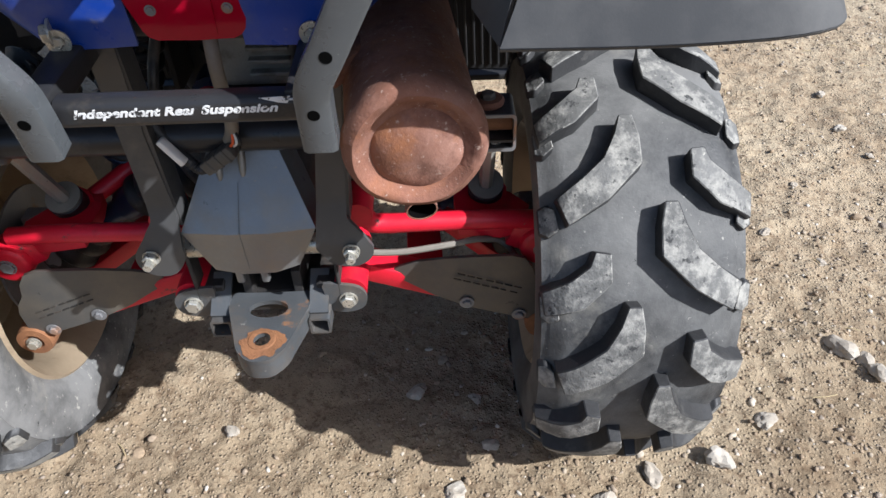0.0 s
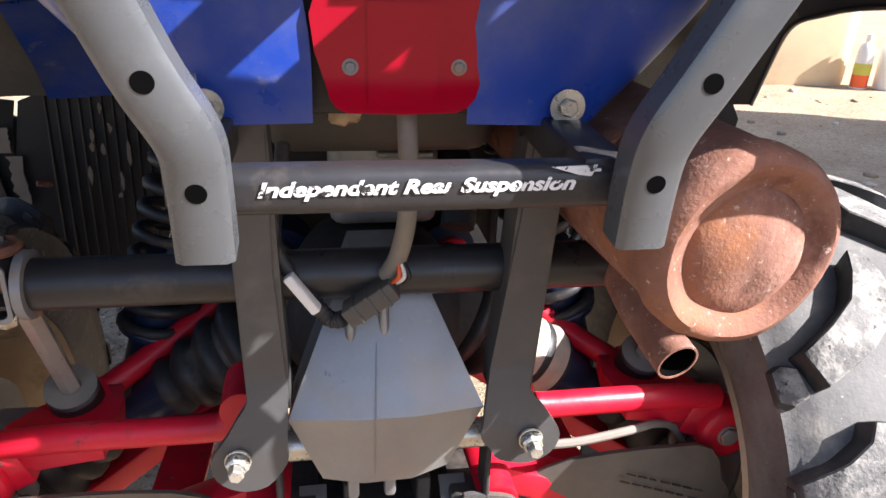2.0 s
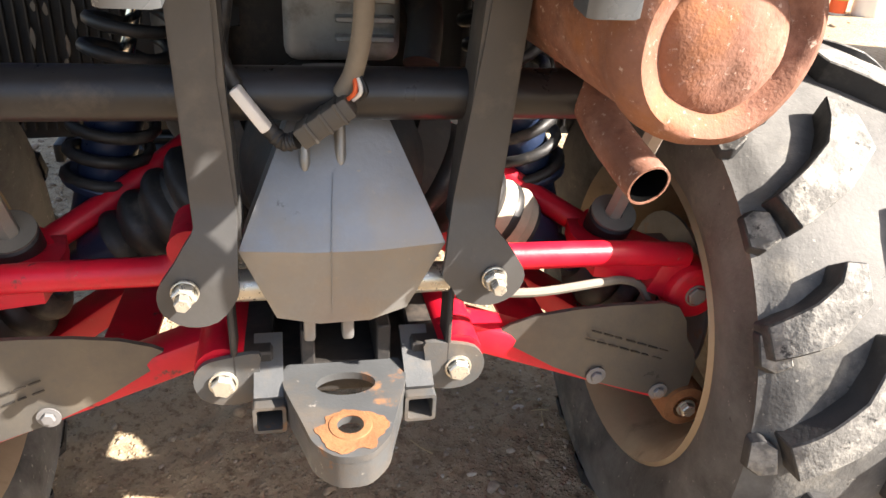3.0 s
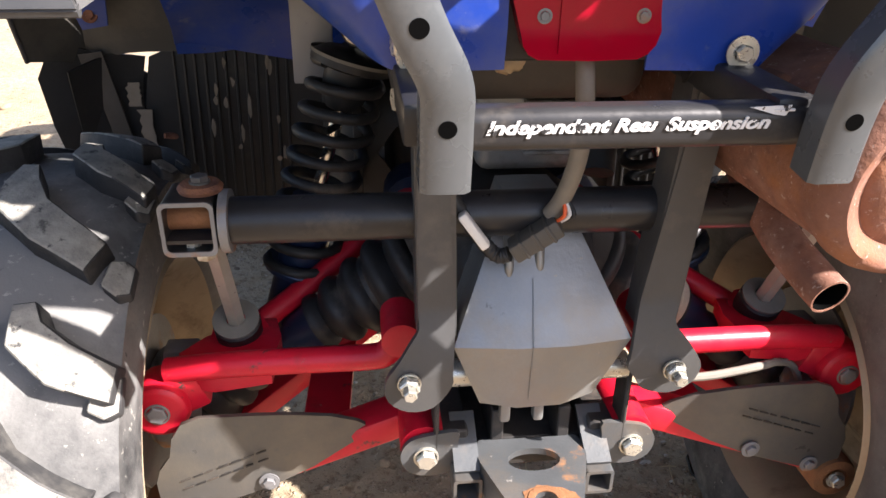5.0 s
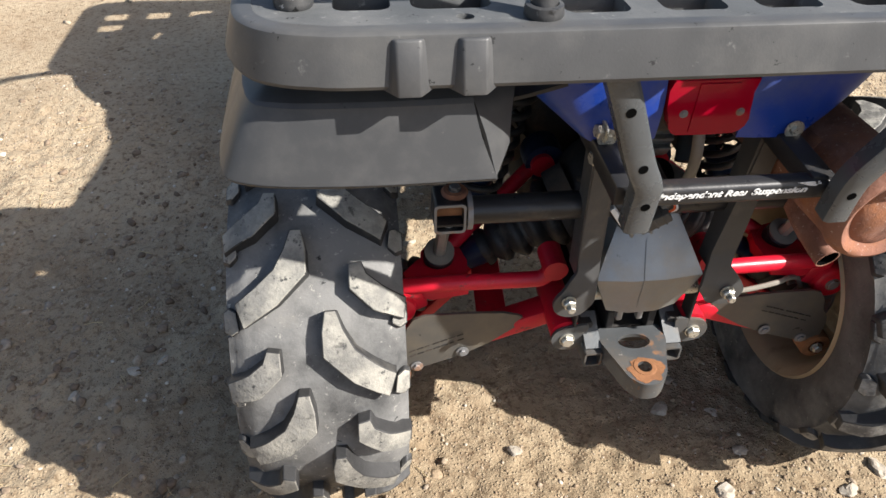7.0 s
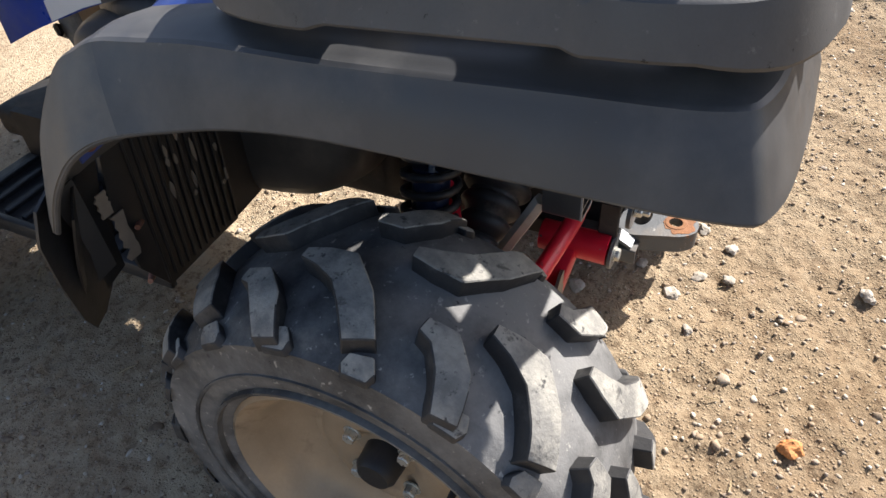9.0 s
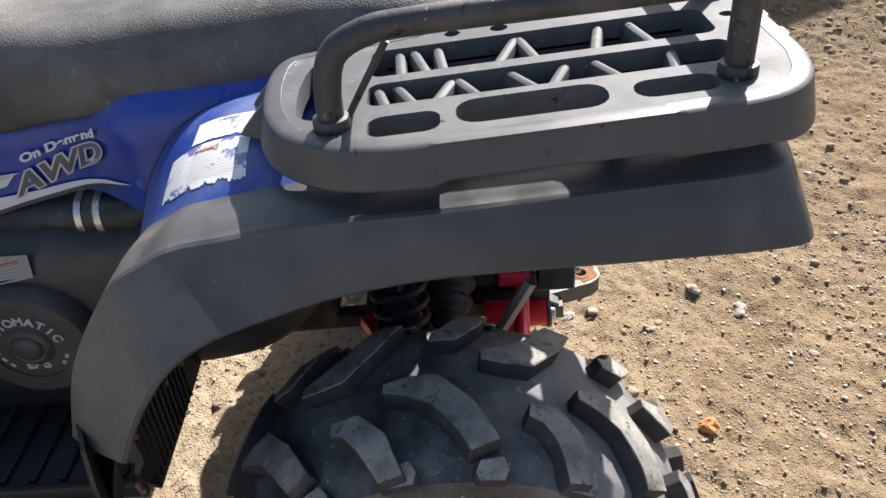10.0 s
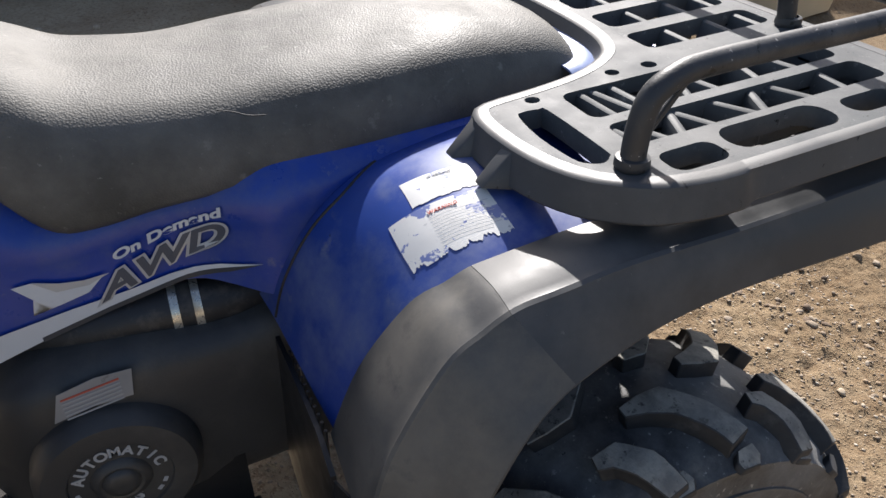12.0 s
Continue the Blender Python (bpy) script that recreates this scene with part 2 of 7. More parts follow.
M_CREAM = mat("sun_bleached_cream_plastic", (0.66, 0.52, 0.33), 0.55, var=0.08, scale=3, grain=120, bump=0.03, layers=(((0.50, 0.40, 0.27), 4, 0.55, 0.8, 0.7),))
M_WHITEPL = mat("white_plastic", (0.78, 0.76, 0.72), 0.5, var=0.05, scale=5, bump=0.02)
M_ORANGE = mat("orange_red_plastic", (0.80, 0.12, 0.03), 0.45, var=0.06, bump=0.02)
M_YELLOW = mat("yellow_green_plastic", (0.55, 0.52, 0.08), 0.45, var=0.06, bump=0.02)
M_STONE = mat("pale_stone", (0.38, 0.33, 0.265), 0.85, var=0.22, scale=30, grain=220, bump=0.5, layers=(((0.56, 0.52, 0.45), 18, 0.5, 0.75, 0.9), ((0.27, 0.23, 0.19), 40, 0.58, 0.7, 0.9)))
M_STONEORANGE = mat("orange_stone", (0.58, 0.25, 0.085), 0.8, var=0.2, scale=50, grain=260, bump=0.4)
M_STRAW = mat("dry_straw", (0.46, 0.36, 0.2), 0.8, var=0.2, scale=40, bump=0.1)
M_GRASS = mat("dry_green_grass", (0.13, 0.14, 0.05), 0.8, var=0.3, scale=20, bump=0)
M_WALL = mat("weathered_grey_board", (0.12, 0.115, 0.108), 0.8, var=0.2, scale=3, grain=60, bump=0.3)


def lens_material():
    m = bpy.data.materials.new("red_tail_lamp_lens")
    m.use_nodes = True
    b = m.node_tree.nodes["Principled BSDF"]
    b.inputs["Base Color"].default_value = (0.37, 0.003, 0.020, 1)
    b.inputs["Roughness"].default_value = 0.18
    b.inputs["Specular IOR Level"].default_value = 0.35
    N, L = m.node_tree.nodes, m.node_tree.links
    co = N.new("ShaderNodeTexCoord")
    w = N.new("ShaderNodeTexNoise")
    w.inputs["Scale"].default_value = 90
    r = N.new("ShaderNodeMapRange")
    r.inputs[1].default_value, r.inputs[2].default_value, r.inputs[3].default_value, r.inputs[4].default_value = 0.35, 0.75, 0.07, 0.20
    L.new(co.outputs["Object"], w.inputs["Vector"])
    L.new(w.outputs["Fac"], r.inputs[0])
    L.new(r.outputs[0], b.inputs["Roughness"])
    return m


M_LENS = lens_material()


def ground_material():
    m = bpy.data.materials.new("dry_gravelly_dirt")
    m.use_nodes = True
    nt = m.node_tree
    N, L = nt.nodes, nt.links
    b = N["Principled BSDF"]
    co = N.new("ShaderNodeTexCoord")

    def tex(kind, sc, out, detail=None):
        n = N.new(kind)
        n.inputs["Scale"].default_value = sc
        if detail is not None:
            n.inputs["Detail"].default_value = detail
            n.inputs["Roughness"].default_value = 0.65
        L.new(co.outputs["Object"], n.inputs["Vector"])
        return n.outputs[out]

    def ramp(f, lo, hi, a=0.0, c=1.0):
        r = N.new("ShaderNodeMapRange")
        for i, v in zip((1, 2, 3, 4), (lo, hi, a, c)):
            r.inputs[i].default_value = v
        L.new(f, r.inputs[0])
        return r.outputs[0]

    def mix(f, a, c):
        x = N.new("ShaderNodeMix")
        x.data_type = "RGBA"
        L.new(f, x.inputs[0])
        for s, v in ((x.inputs[6], a), (x.inputs[7], c)):
            if isinstance(v, tuple):
                s.default_value = (*v, 1)
            else:
                L.new(v, s)
        return x.outputs[2]

    col = mix(ramp(tex("ShaderNodeTexNoise", 2.2, "Fac", 6), 0.35, 0.68), (0.300, 0.222, 0.142), (0.45, 0.365, 0.250))
    col = mix(ramp(tex("ShaderNodeTexNoise", 28, "Fac", 8), 0.42, 0.72, 0, 0.75), col, (0.44, 0.362, 0.255))
    col = mix(ramp(tex("ShaderNodeTexNoise", 60, "Fac", 7), 0.50, 0.66, 0, 0.8), col, (0.165, 0.112, 0.07))
    col = mix(ramp(tex("ShaderNodeTexVoronoi", 130, "Distance"), 0.0, 0.32, 0.45, 0), col, (0.56, 0.48, 0.38))
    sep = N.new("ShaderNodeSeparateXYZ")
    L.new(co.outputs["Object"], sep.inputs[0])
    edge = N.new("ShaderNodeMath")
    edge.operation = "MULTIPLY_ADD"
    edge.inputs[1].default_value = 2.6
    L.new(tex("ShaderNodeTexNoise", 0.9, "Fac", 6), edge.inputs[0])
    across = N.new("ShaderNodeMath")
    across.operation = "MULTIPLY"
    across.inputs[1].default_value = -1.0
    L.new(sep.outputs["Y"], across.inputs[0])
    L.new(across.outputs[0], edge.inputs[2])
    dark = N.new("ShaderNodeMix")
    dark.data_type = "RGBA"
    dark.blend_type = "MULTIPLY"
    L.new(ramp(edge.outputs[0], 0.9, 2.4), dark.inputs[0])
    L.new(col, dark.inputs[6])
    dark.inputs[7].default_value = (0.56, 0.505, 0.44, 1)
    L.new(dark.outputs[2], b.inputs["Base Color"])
    b.inputs["Roughness"].default_value = 0.95
    b.inputs["Specular IOR Level"].default_value = 0.2
    h = N.new("ShaderNodeMath")
    h.operation = "ADD"
    L.new(ramp(tex("ShaderNodeTexNoise", 95, "Fac", 8), 0, 1, 0, 1.0), h.inputs[0])
    L.new(ramp(tex("ShaderNodeTexVoronoi", 130, "Distance"), 0, 0.4, 0.7, 0), h.inputs[1])
    bp = N.new("ShaderNodeBump")
    bp.inputs["Strength"].default_value = 0.9
    bp.inputs["Distance"].default_value = 0.006
    L.new(h.outputs[0], bp.inputs["Height"])
    L.new(bp.outputs[0], b.inputs["Normal"])
    return m


M_GROUND = ground_material()


# ---- mesh helpers ----
def finish(name, bm, material, parent=None, label="", sharp=38):
    bmesh.ops.recalc_face_normals(bm, faces=bm.faces)
    me = bpy.data.meshes.new(name)
    bm.to_mesh(me)
    bm.free()
    me.polygons.foreach_set("use_smooth", [True] * len(me.polygons))
    me.set_sharp_from_angle(angle=radians(sharp))
    me.materials.append(material)
    ob = new(name, me)
    if parent:
        ob.parent = parent
    if label:
        ob["label"] = label
    return ob


def part(name, bm, material, parent, label="", sharp=38):
    return finish(name, bm, material, parent, label, sharp)


def soften(bm, width=0.002, segments=2, angle=32):
    edges = [e for e in bm.edges if len(e.link_faces) == 2 and e.calc_face_angle(0) > radians(angle)]
    if edges:
        bmesh.ops.bevel(bm, geom=edges, offset=width, segments=segments, affect="EDGES", profile=0.5, clamp_overlap=True)


def spline(points, n=6, closed=False):
    """Catmull-Rom through the points"""
    P = [Vector(p) for p in points]
    out = []
    c = len(P)
    for i in range(c if closed else c - 1):
        p0 = P[(i - 1) % c] if closed or i > 0 else P[0]
        p1, p2 = P[i], P[(i + 1) % c]
        p3 = P[(i + 2) % c] if closed or i + 2 < c else P[-1]
        for k in range(n):
            t = k / n
            out.append(0.5 * ((2 * p1) + (p2 - p0) * t + (2 * p0 - 5 * p1 + 4 * p2 - p3) * t * t + (3 * p1 - p0 - 3 * p2 + p3) * t * t * t))
    if not closed:
        out.append(P[-1])
    return out


def tube(bm, pts, r, n=12, caps=True, hollow=0.0):
    """a swept round tube; r: a radius, or one for every point"""
    pts = [Vector(p) for p in pts]
    rs = r if isinstance(r, (list, tuple)) else [r] * len(pts)
    t0 = (pts[1] - pts[0]).normalized()
    side = t0.orthogonal().normalized()
    rings = []
    for i, p in enumerate(pts):
        t = (pts[min(i + 1, len(pts) - 1)] - pts[max(i - 1, 0)]).normalized()
        side = (side - t * side.dot(t)).normalized()
        up = t.cross(side)
        rings.append([bm.verts.new(p + (side * math.cos(a) + up * math.sin(a)) * rs[i]) for a in (2 * math.pi * k / n for k in range(n))])
    for a, b in zip(rings, rings[1:]):
        for k in range(n):
            bm.faces.new((a[k], a[(k + 1) % n], b[(k + 1) % n], b[k]))
    if caps:
        bm.faces.new(rings[0][::-1])
        bm.faces.new(rings[-1])
    return rings


def rod(bm, a, b, r, r2=None, n=14):
    return tube(bm, [a, b], [r, r if r2 is None else r2], n)


def box(bm, centre, size, turn=None):
    made = bmesh.ops.create_cube(bm, size=1.0)["verts"]
    m = Matrix.Translation(centre) @ (turn.to_4x4() if turn else Matrix.Identity(4)) @ Matrix.Diagonal((*size, 1))
    bmesh.ops.transform(bm, matrix=m, verts=made)
    return made


def beam(bm, a, b, w, h, up=(0, 0, 1)):
    """a bar of w by h from a to b"""
    a, b = Vector(a), Vector(b)
    y = (b - a).normalized()
    x = y.cross(Vector(up)).normalized()
    z = x.cross(y)
    return box(bm, (a + b) / 2, (w, (b - a).length, h), Matrix((x, y, z)).transposed())


def lathe(bm, profile, origin, axis, n=32, close=False):
    """profile: (radius, distance along axis)"""
    axis = Vector(axis).normalized()
    s = axis.orthogonal().normalized()
    u = axis.cross(s)
    o = Vector(origin)
    rings = []
    for r, h in profile:
        if r < 1e-6:
            rings.append([bm.verts.new(o + axis * h)])
        else:
            rings.append([bm.verts.new(o + axis * h + (s * math.cos(a) + u * math.sin(a)) * r) for a in (2 * math.pi * k / n for k in range(n))])
    pairs = list(zip(rings, rings[1:]))
    if close:
        pairs.append((rings[-1], rings[0]))
    for a, b in pairs:
        for k in range(n):
            j = (k + 1) % n
            if len(a) == 1 and len(b) > 1:
                bm.faces.new((a[0], b[j], b[k]))
            elif len(b) == 1 and len(a) > 1:
                bm.faces.new((a[k], a[j], b[0]))
            elif len(a) > 1:
                bm.faces.new((a[k], a[j], b[j], b[k]))


def plate(bm, outer, holes, place, thick):
    """a flat plate with holes; place(u, v, w) lays it into the world, w running from 0 to thick"""
    loops = [outer, *holes]
    pts, edges = [], []
    for lp in loops:
        k = len(pts)
        pts += [Vector(p) for p in lp]
        edges += [(k + i, k + (i + 1) % len(lp)) for i in range(len(lp))]
    V2, _, tris, *_ = delaunay_2d_cdt(pts, edges, [], 0, 1e-7)

    def inside(x, y, lp):
        hit = False
        for (x0, y0), (x1, y1) in zip(lp, lp[1:] + lp[:1]):
            if (y0 > y) != (y1 > y) and x < (x1 - x0) * (y - y0) / (y1 - y0) + x0:
                hit = not hit
        return hit

    top = []
    for f in tris:
        p = [tuple(V2[k]) for k in f]
        x, y = sum(q[0] for q in p) / 3, sum(q[1] for q in p) / 3
        if inside(x, y, outer) and not any(inside(x, y, h) for h in holes):
            top.append(p)
    nrm = [(p[1][0] - p[0][0]) * (p[2][1] - p[0][1]) - (p[1][1] - p[0][1]) * (p[2][0] - p[0][0]) for p in top]
    cache = {}

    def vert(u, v, w):
        k = (round(u, 5), round(v, 5), w)
        if k not in cache:
            cache[k] = bm.verts.new(place(u, v, w))
        return cache[k]

    for tri, nz in zip(top, nrm):
        if nz < 0:
            tri = tri[::-1]
        bm.faces.new([vert(u, v, thick) for u, v in tri])
        bm.faces.new([vert(u, v, 0.0) for u, v in tri[::-1]])
    for lp in loops:
        for i in range(len(lp)):
            a, c = lp[i], lp[(i + 1) % len(lp)]
            bm.faces.new((vert(*a, 0.0), vert(*c, 0.0), vert(*c, thick), vert(*a, thick)))


def sheet(bm, rows, thick, nu=4, nv=3, closed=False):
    """a smooth shell through a grid of points (rows of equal length), thick along its normals"""
    dense = [spline(r, nv) for r in rows]
    cols = [spline([d[j] for d in dense], nu) for j in range(len(dense[0]))]
    g = [[cols[j][i] for j in range(len(cols))] for i in range(len(cols[0]))]
    R, C = len(g), len(g[0])

    def normal(i, j):
        a = g[min(i + 1, R - 1)][j] - g[max(i - 1, 0)][j]
        c = g[i][min(j + 1, C - 1)] - g[i][max(j - 1, 0)]
        n = a.cross(c)
        return n.normalized() if n.length > 1e-12 else Vector((0, 0, 1))

    A = [[bm.verts.new(g[i][j]) for j in range(C)] for i in range(R)]
    B = [[bm.verts.new(g[i][j] + normal(i, j) * thick) for j in range(C)] for i in range(R)]
    for i in range(R - 1):
        for j in range(C - 1):
            bm.faces.new((A[i][j], A[i + 1][j], A[i + 1][j + 1], A[i][j + 1]))
            bm.faces.new((B[i][j], B[i][j + 1], B[i + 1][j + 1], B[i + 1][j]))
    for i in range(R - 1):
        bm.faces.new((A[i][0], B[i][0], B[i + 1][0], A[i + 1][0]))
        bm.faces.new((A[i][-1], A[i + 1][-1], B[i + 1][-1], B[i][-1]))
    for j in range(C - 1):
        bm.faces.new((A[0][j], A[0][j + 1], B[0][j + 1], B[0][j]))
        bm.faces.new((A[-1][j], B[-1][j], B[-1][j + 1], A[-1][j + 1]))


def rounded(x0, x1, y0, y1, r, n=4):
    r = min(r, abs(x1 - x0) / 2 * 0.98, abs(y1 - y0) / 2 * 0.98)
    out = []
    for cx, cy, a in ((x1 - r, y1 - r, 0), (x0 + r, y1 - r, 90), (x0 + r, y0 + r, 180), (x1 - r, y0 + r, 270)):
        out += [(cx + r * math.cos(radians(a + 90 * k / n)), cy + r * math.sin(radians(a + 90 * k / n))) for k in range(n + 1)]
    return out


def circle(x, y, rx, ry=None, n=20):
    return [(x + rx * math.cos(2 * math.pi * k / n), y + (ry or rx) * math.sin(2 * math.pi * k / n)) for k in range(n)]


def hexbolt(parent, at, axis, r=0.009, h=0.008, washer=1.6, name="bolt", material=None, label=""):
    bm = bmesh.new()
    at, ax = Vector(at), Vector(axis).normalized()
    lathe(bm, [(0, 0), (r * washer, 0), (r * washer, r * 0.22), (r * 1.02, r * 0.26)], at, ax, 20)
    tube(bm, [at + ax * r * 0.2, at + ax * h * 0.85, at + ax * h], [r, r, r * 0.86], 6)
    return part(name, bm, material or M_ZINC, parent, label, 25)


def smooth_outline(points, step=0.014, n=3):
    """an outline with its long edges cut up and its corners eased"""
    out = []
    for i, (a, b) in enumerate(points):
        c, d = points[(i + 1) % len(points)]
        k = max(1, int(math.hypot(c - a, d - b) / step))
        out += [(a + (c - a) * j / k, b + (d - b) * j / k, 0) for j in range(k)]
    return [(p.x, p.y) for p in spline(out, n, True)]


def letters(text, size, shear=0.0, extrude=0.0004, spacing=1.0, bold=0.0):
    cu = bpy.data.curves.new("letters", "FONT")
    cu.body, cu.size, cu.shear, cu.extrude, cu.space_character, cu.offset = text, size, shear, extrude, spacing, bold
    ob = bpy.data.objects.new("letters", cu)
    scene.collection.objects.link(ob)
    dg = bpy.context.evaluated_depsgraph_get()
    me = bpy.data.meshes.new_from_object(ob.evaluated_get(dg))
    bpy.data.objects.remove(ob)
    bpy.data.curves.remove(cu)
    return me


def place_letters(name, text, size, matrix, material, parent, shear=0.0, width=None, label="", spacing=1.0, bold=0.0, centre=False, wrap=None):
    plain = letters(text, size, shear, 0.0004, spacing, 0.0)
    xs = [v.co.x for v in plain.vertices]
    me = letters(text, size, shear, 0.0004, spacing, bold)
    x0, x1 = min(xs), max(xs)
    k = width / (x1 - x0) if width else 1.0
    off = -(x0 + x1) / 2 if centre else -x0
    for v in me.vertices:
        c = Vector(((v.co.x + off) * k, v.co.y, v.co.z))
        v.co = matrix @ c if wrap is None else wrap(matrix @ c)
    me.name = name
    me.materials.clear()
    me.materials.append(material)
    ob = new(name, me)
    ob.parent = parent
    if label:
        ob["label"] = label
    return ob


def axes(origin, right, up):
    """a matrix whose x runs right and y up"""
    r, u = Vector(right).normalized(), Vector(up)
    u = (u - r * u.dot(r)).normalized()
    m = Matrix((r, u, r.cross(u))).transposed().to_4x4()
    m.translation = origin
    return m

# ---- the quad bike ----
quad = new("quad_bike")
tagged(quad, "dusty blue quad bike with faded black racks, parked on dirt", "quad bike")
AXLE = Vector((0, 0.0, 0.298))


def carcass_radius(u, width):
    k = abs(u) / (width / 2)
    return 0.297 - 0.020 * k ** 2.4


def lug_mesh(name, upper, lower, sgn, width, height=0.0225, material=None):
    """a tread lug with a pale worn top and dark flanks between two edges of (sideways, degrees), in tyre coordinates; x is the axle"""
    bm = bmesh.new()
    dense = [[(a[0] + (b[0] - a[0]) * k / 3, a[1] + (b[1] - a[1]) * k / 3) for a, b in zip(e, e[1:]) for k in range(3)] + [e[-1]] for e in (upper, lower)]
    n = len(dense[0])

    def point(u, a, lift):
        drop = 0.011 * max(0.0, (u - 0.085) / 0.035) ** 1.5 if lift > 0 else 0.0
        rr = carcass_radius(min(u, width / 2), width) + lift - drop
        th = radians(a)
        return bm.verts.new((sgn * u, -rr * math.cos(th), rr * math.sin(th)))

    top, low = [], []
    for i in range(n):
        (u0, a0), (u1, a1) = dense[0][i], dense[1][i]
        t = [(u0 + (u1 - u0) * k / 3, a0 + (a1 - a0) * k / 3) for k in range(4)]
        top.append([point(u, a, height) for u, a in t])
        low.append([point(t[0][0] + (t[0][0] - t[3][0]) * 0.07, t[0][1] + (t[0][1] - t[3][1]) * 0.07, -0.008), point(t[3][0] + (t[3][0] - t[0][0]) * 0.07, t[3][1] + (t[3][1] - t[0][1]) * 0.07, -0.008)])
    for i in range(n - 1):
        for k in range(3):
            bm.faces.new((top[i][k], top[i + 1][k], top[i + 1][k + 1], top[i][k + 1]))
        bm.faces.new((low[i][0], low[i + 1][0], top[i + 1][0], top[i][0]))
        bm.faces.new((top[i][3], top[i + 1][3], low[i + 1][1], low[i][1]))
    for i in (0, n - 1):
        bm.faces.new((low[i][0], top[i][0], top[i][1], top[i][2], top[i][3], low[i][1]))
    bmesh.ops.recalc_face_normals(bm, faces=bm.faces)
    soften(bm, 0.0013, 1, 40)
    me = bpy.data.meshes.new(name)
    bm.to_mesh(me)
    bm.free()
    me.polygons.foreach_set("use_smooth", [True] * len(me.polygons))
    me.set_sharp_from_angle(angle=radians(32))
    me.materials.append(material or M_LUG)
    me.materials.append(M_LUGSIDE)
    for p in me.polygons:
        c = p.center
        out = Vector((0, c.y, c.z)).normalized()
        p.material_index = 0 if p.normal.dot(out) > 0.72 else 1
    return me


LONG = ([(0.028, 0), (0.036, -4.5), (0.050, -9.5), (0.075, -13.5), (0.103, -17.2)], [(0.013, 0), (0.008, -5), (0.008, -11), (0.046, -18), (0.092, -23.2)])
SHORT = ([(0.064, 0), (0.070, -3.0), (0.090, -6.0), (0.121, -9.3)], [(0.047, -0.5), (0.046, -6.5), (0.076, -12), (0.117, -15)])
SHOULDER = ([(0.104, 1.5), (0.114, 2.5), (0.122, 1.5)], [(0.100, -3.5), (0.112, -5.0), (0.121, -4.0)])


def wheel(x, y, z, out, width=0.236, start_out=60.0, start_in=40.0, rim_label="", lugs=None, rubber=None):
    """tyre with lugs and a dished rim; out: +1 or -1, the way that the outer face looks"""
    at = Vector((x, y, z))
    hw = width / 2
    bm = bmesh.new()
    prof = []
    for k in range(25):
        u = -hw + width * k / 24
        prof.append((carcass_radius(u, width) + (0.0 if abs(u) < hw * 0.9 else -0.006), u))
    side_out = [(0.262, hw - 0.002), (0.238, hw + 0.002), (0.212, hw), (0.194, hw - 0.007), (0.184, hw - 0.014), (0.172, hw - 0.03)]
    prof = [(r, -h) for r, h in side_out[::-1]] + prof + side_out
    lathe(bm, prof, at, (1, 0, 0), 96)
    for v in bm.verts:
        v.co.z = max(v.co.z, -0.012)
    tyre = part("tyre", bm, rubber or M_TYRE, quad, "dusty black knobbly off-road tyre", 50)
    for r0 in (0.228, 0.200):
        bm = bmesh.new()
        lathe(bm, [(r0 + 0.003, hw - 0.004), (r0 + 0.002, hw + 0.004), (r0 - 0.002, hw + 0.0035), (r0 - 0.003, hw - 0.005)], at, (out, 0, 0), 72)
        part("sidewall_ring", bm, M_TYRE, tyre)
    kinds = {}
    for sgn in (1, -1):
        kinds[sgn] = (lug_mesh("long_lug", *LONG, sgn, width, 0.0225, lugs), lug_mesh("short_lug", *SHORT, sgn, width, 0.0225, lugs), lug_mesh("shoulder_lug", *SHOULDER, sgn, width, 0.012, lugs))
    for sgn in (1, -1):
        st = start_out if sgn == out else start_in
        for k in range(9):
            for me, off in ((kinds[sgn][0], 0), (kinds[sgn][1], -28.6), (kinds[sgn][2], -20.5), (kinds[sgn][2], -41.0)):
                ob = new("tread_lug", me)
                ob.parent = tyre
                a = radians(st + 40 * k + off)
                ob.matrix_basis = Matrix.Translation(at) @ Matrix.Rotation(-a, 4, "X")
    bm = bmesh.new()
    # rim barrel, flanges and dished face
    lathe(bm, [(0.164, hw - 0.034), (0.184, hw - 0.024), (0.186, hw - 0.012), (0.180, hw - 0.008), (0.171, hw - 0.016), (0.158, hw - 0.030), (0.150, hw - 0.055),
               (0.128, hw - 0.075), (0.100, hw - 0.082), (0.085, hw - 0.070), (0.060, hw - 0.068), (0.040, hw - 0.080), (0, hw - 0.080)], at, (out, 0, 0), 56)
    rim = part("rim", bm, M_RIM, quad, rim_label or "dusty tan steel wheel rim")
    bm = bmesh.new()
    lathe(bm, [(0.164, hw - 0.034), (0.184, hw - 0.026), (0.186, hw - 0.014), (0.180, hw - 0.009), (0.171, hw - 0.02), (0.160, hw - 0.034), (0.152, hw - 0.07),
               (0.148, hw - 0.12), (0.138, hw - 0.155), (0.05, hw - 0.157), (0, hw - 0.157)], at, (-out, 0, 0), 56)
    part("inner_barrel", bm, M_RIM, rim)
    for k in range(4):
        a = radians(45 + 90 * k)
        p = at + Vector((out * (hw - 0.070), 0.055 * math.cos(a), 0.055 * math.sin(a)))
        hexbolt(rim, p, (out, 0, 0), 0.009, 0.014, 1.4, "wheel_nut")
    bm = bmesh.new()
    lathe(bm, [(0, hw - 0.04), (0.022, hw - 0.042), (0.028, hw - 0.05), (0.030, hw - 0.08)], at, (out, 0, 0), 24)
    part("hub_cap", bm, M_BLACK, rim)
    bm = bmesh.new()
    q = at + Vector((out * (hw - 0.05), -0.118, 0.06))
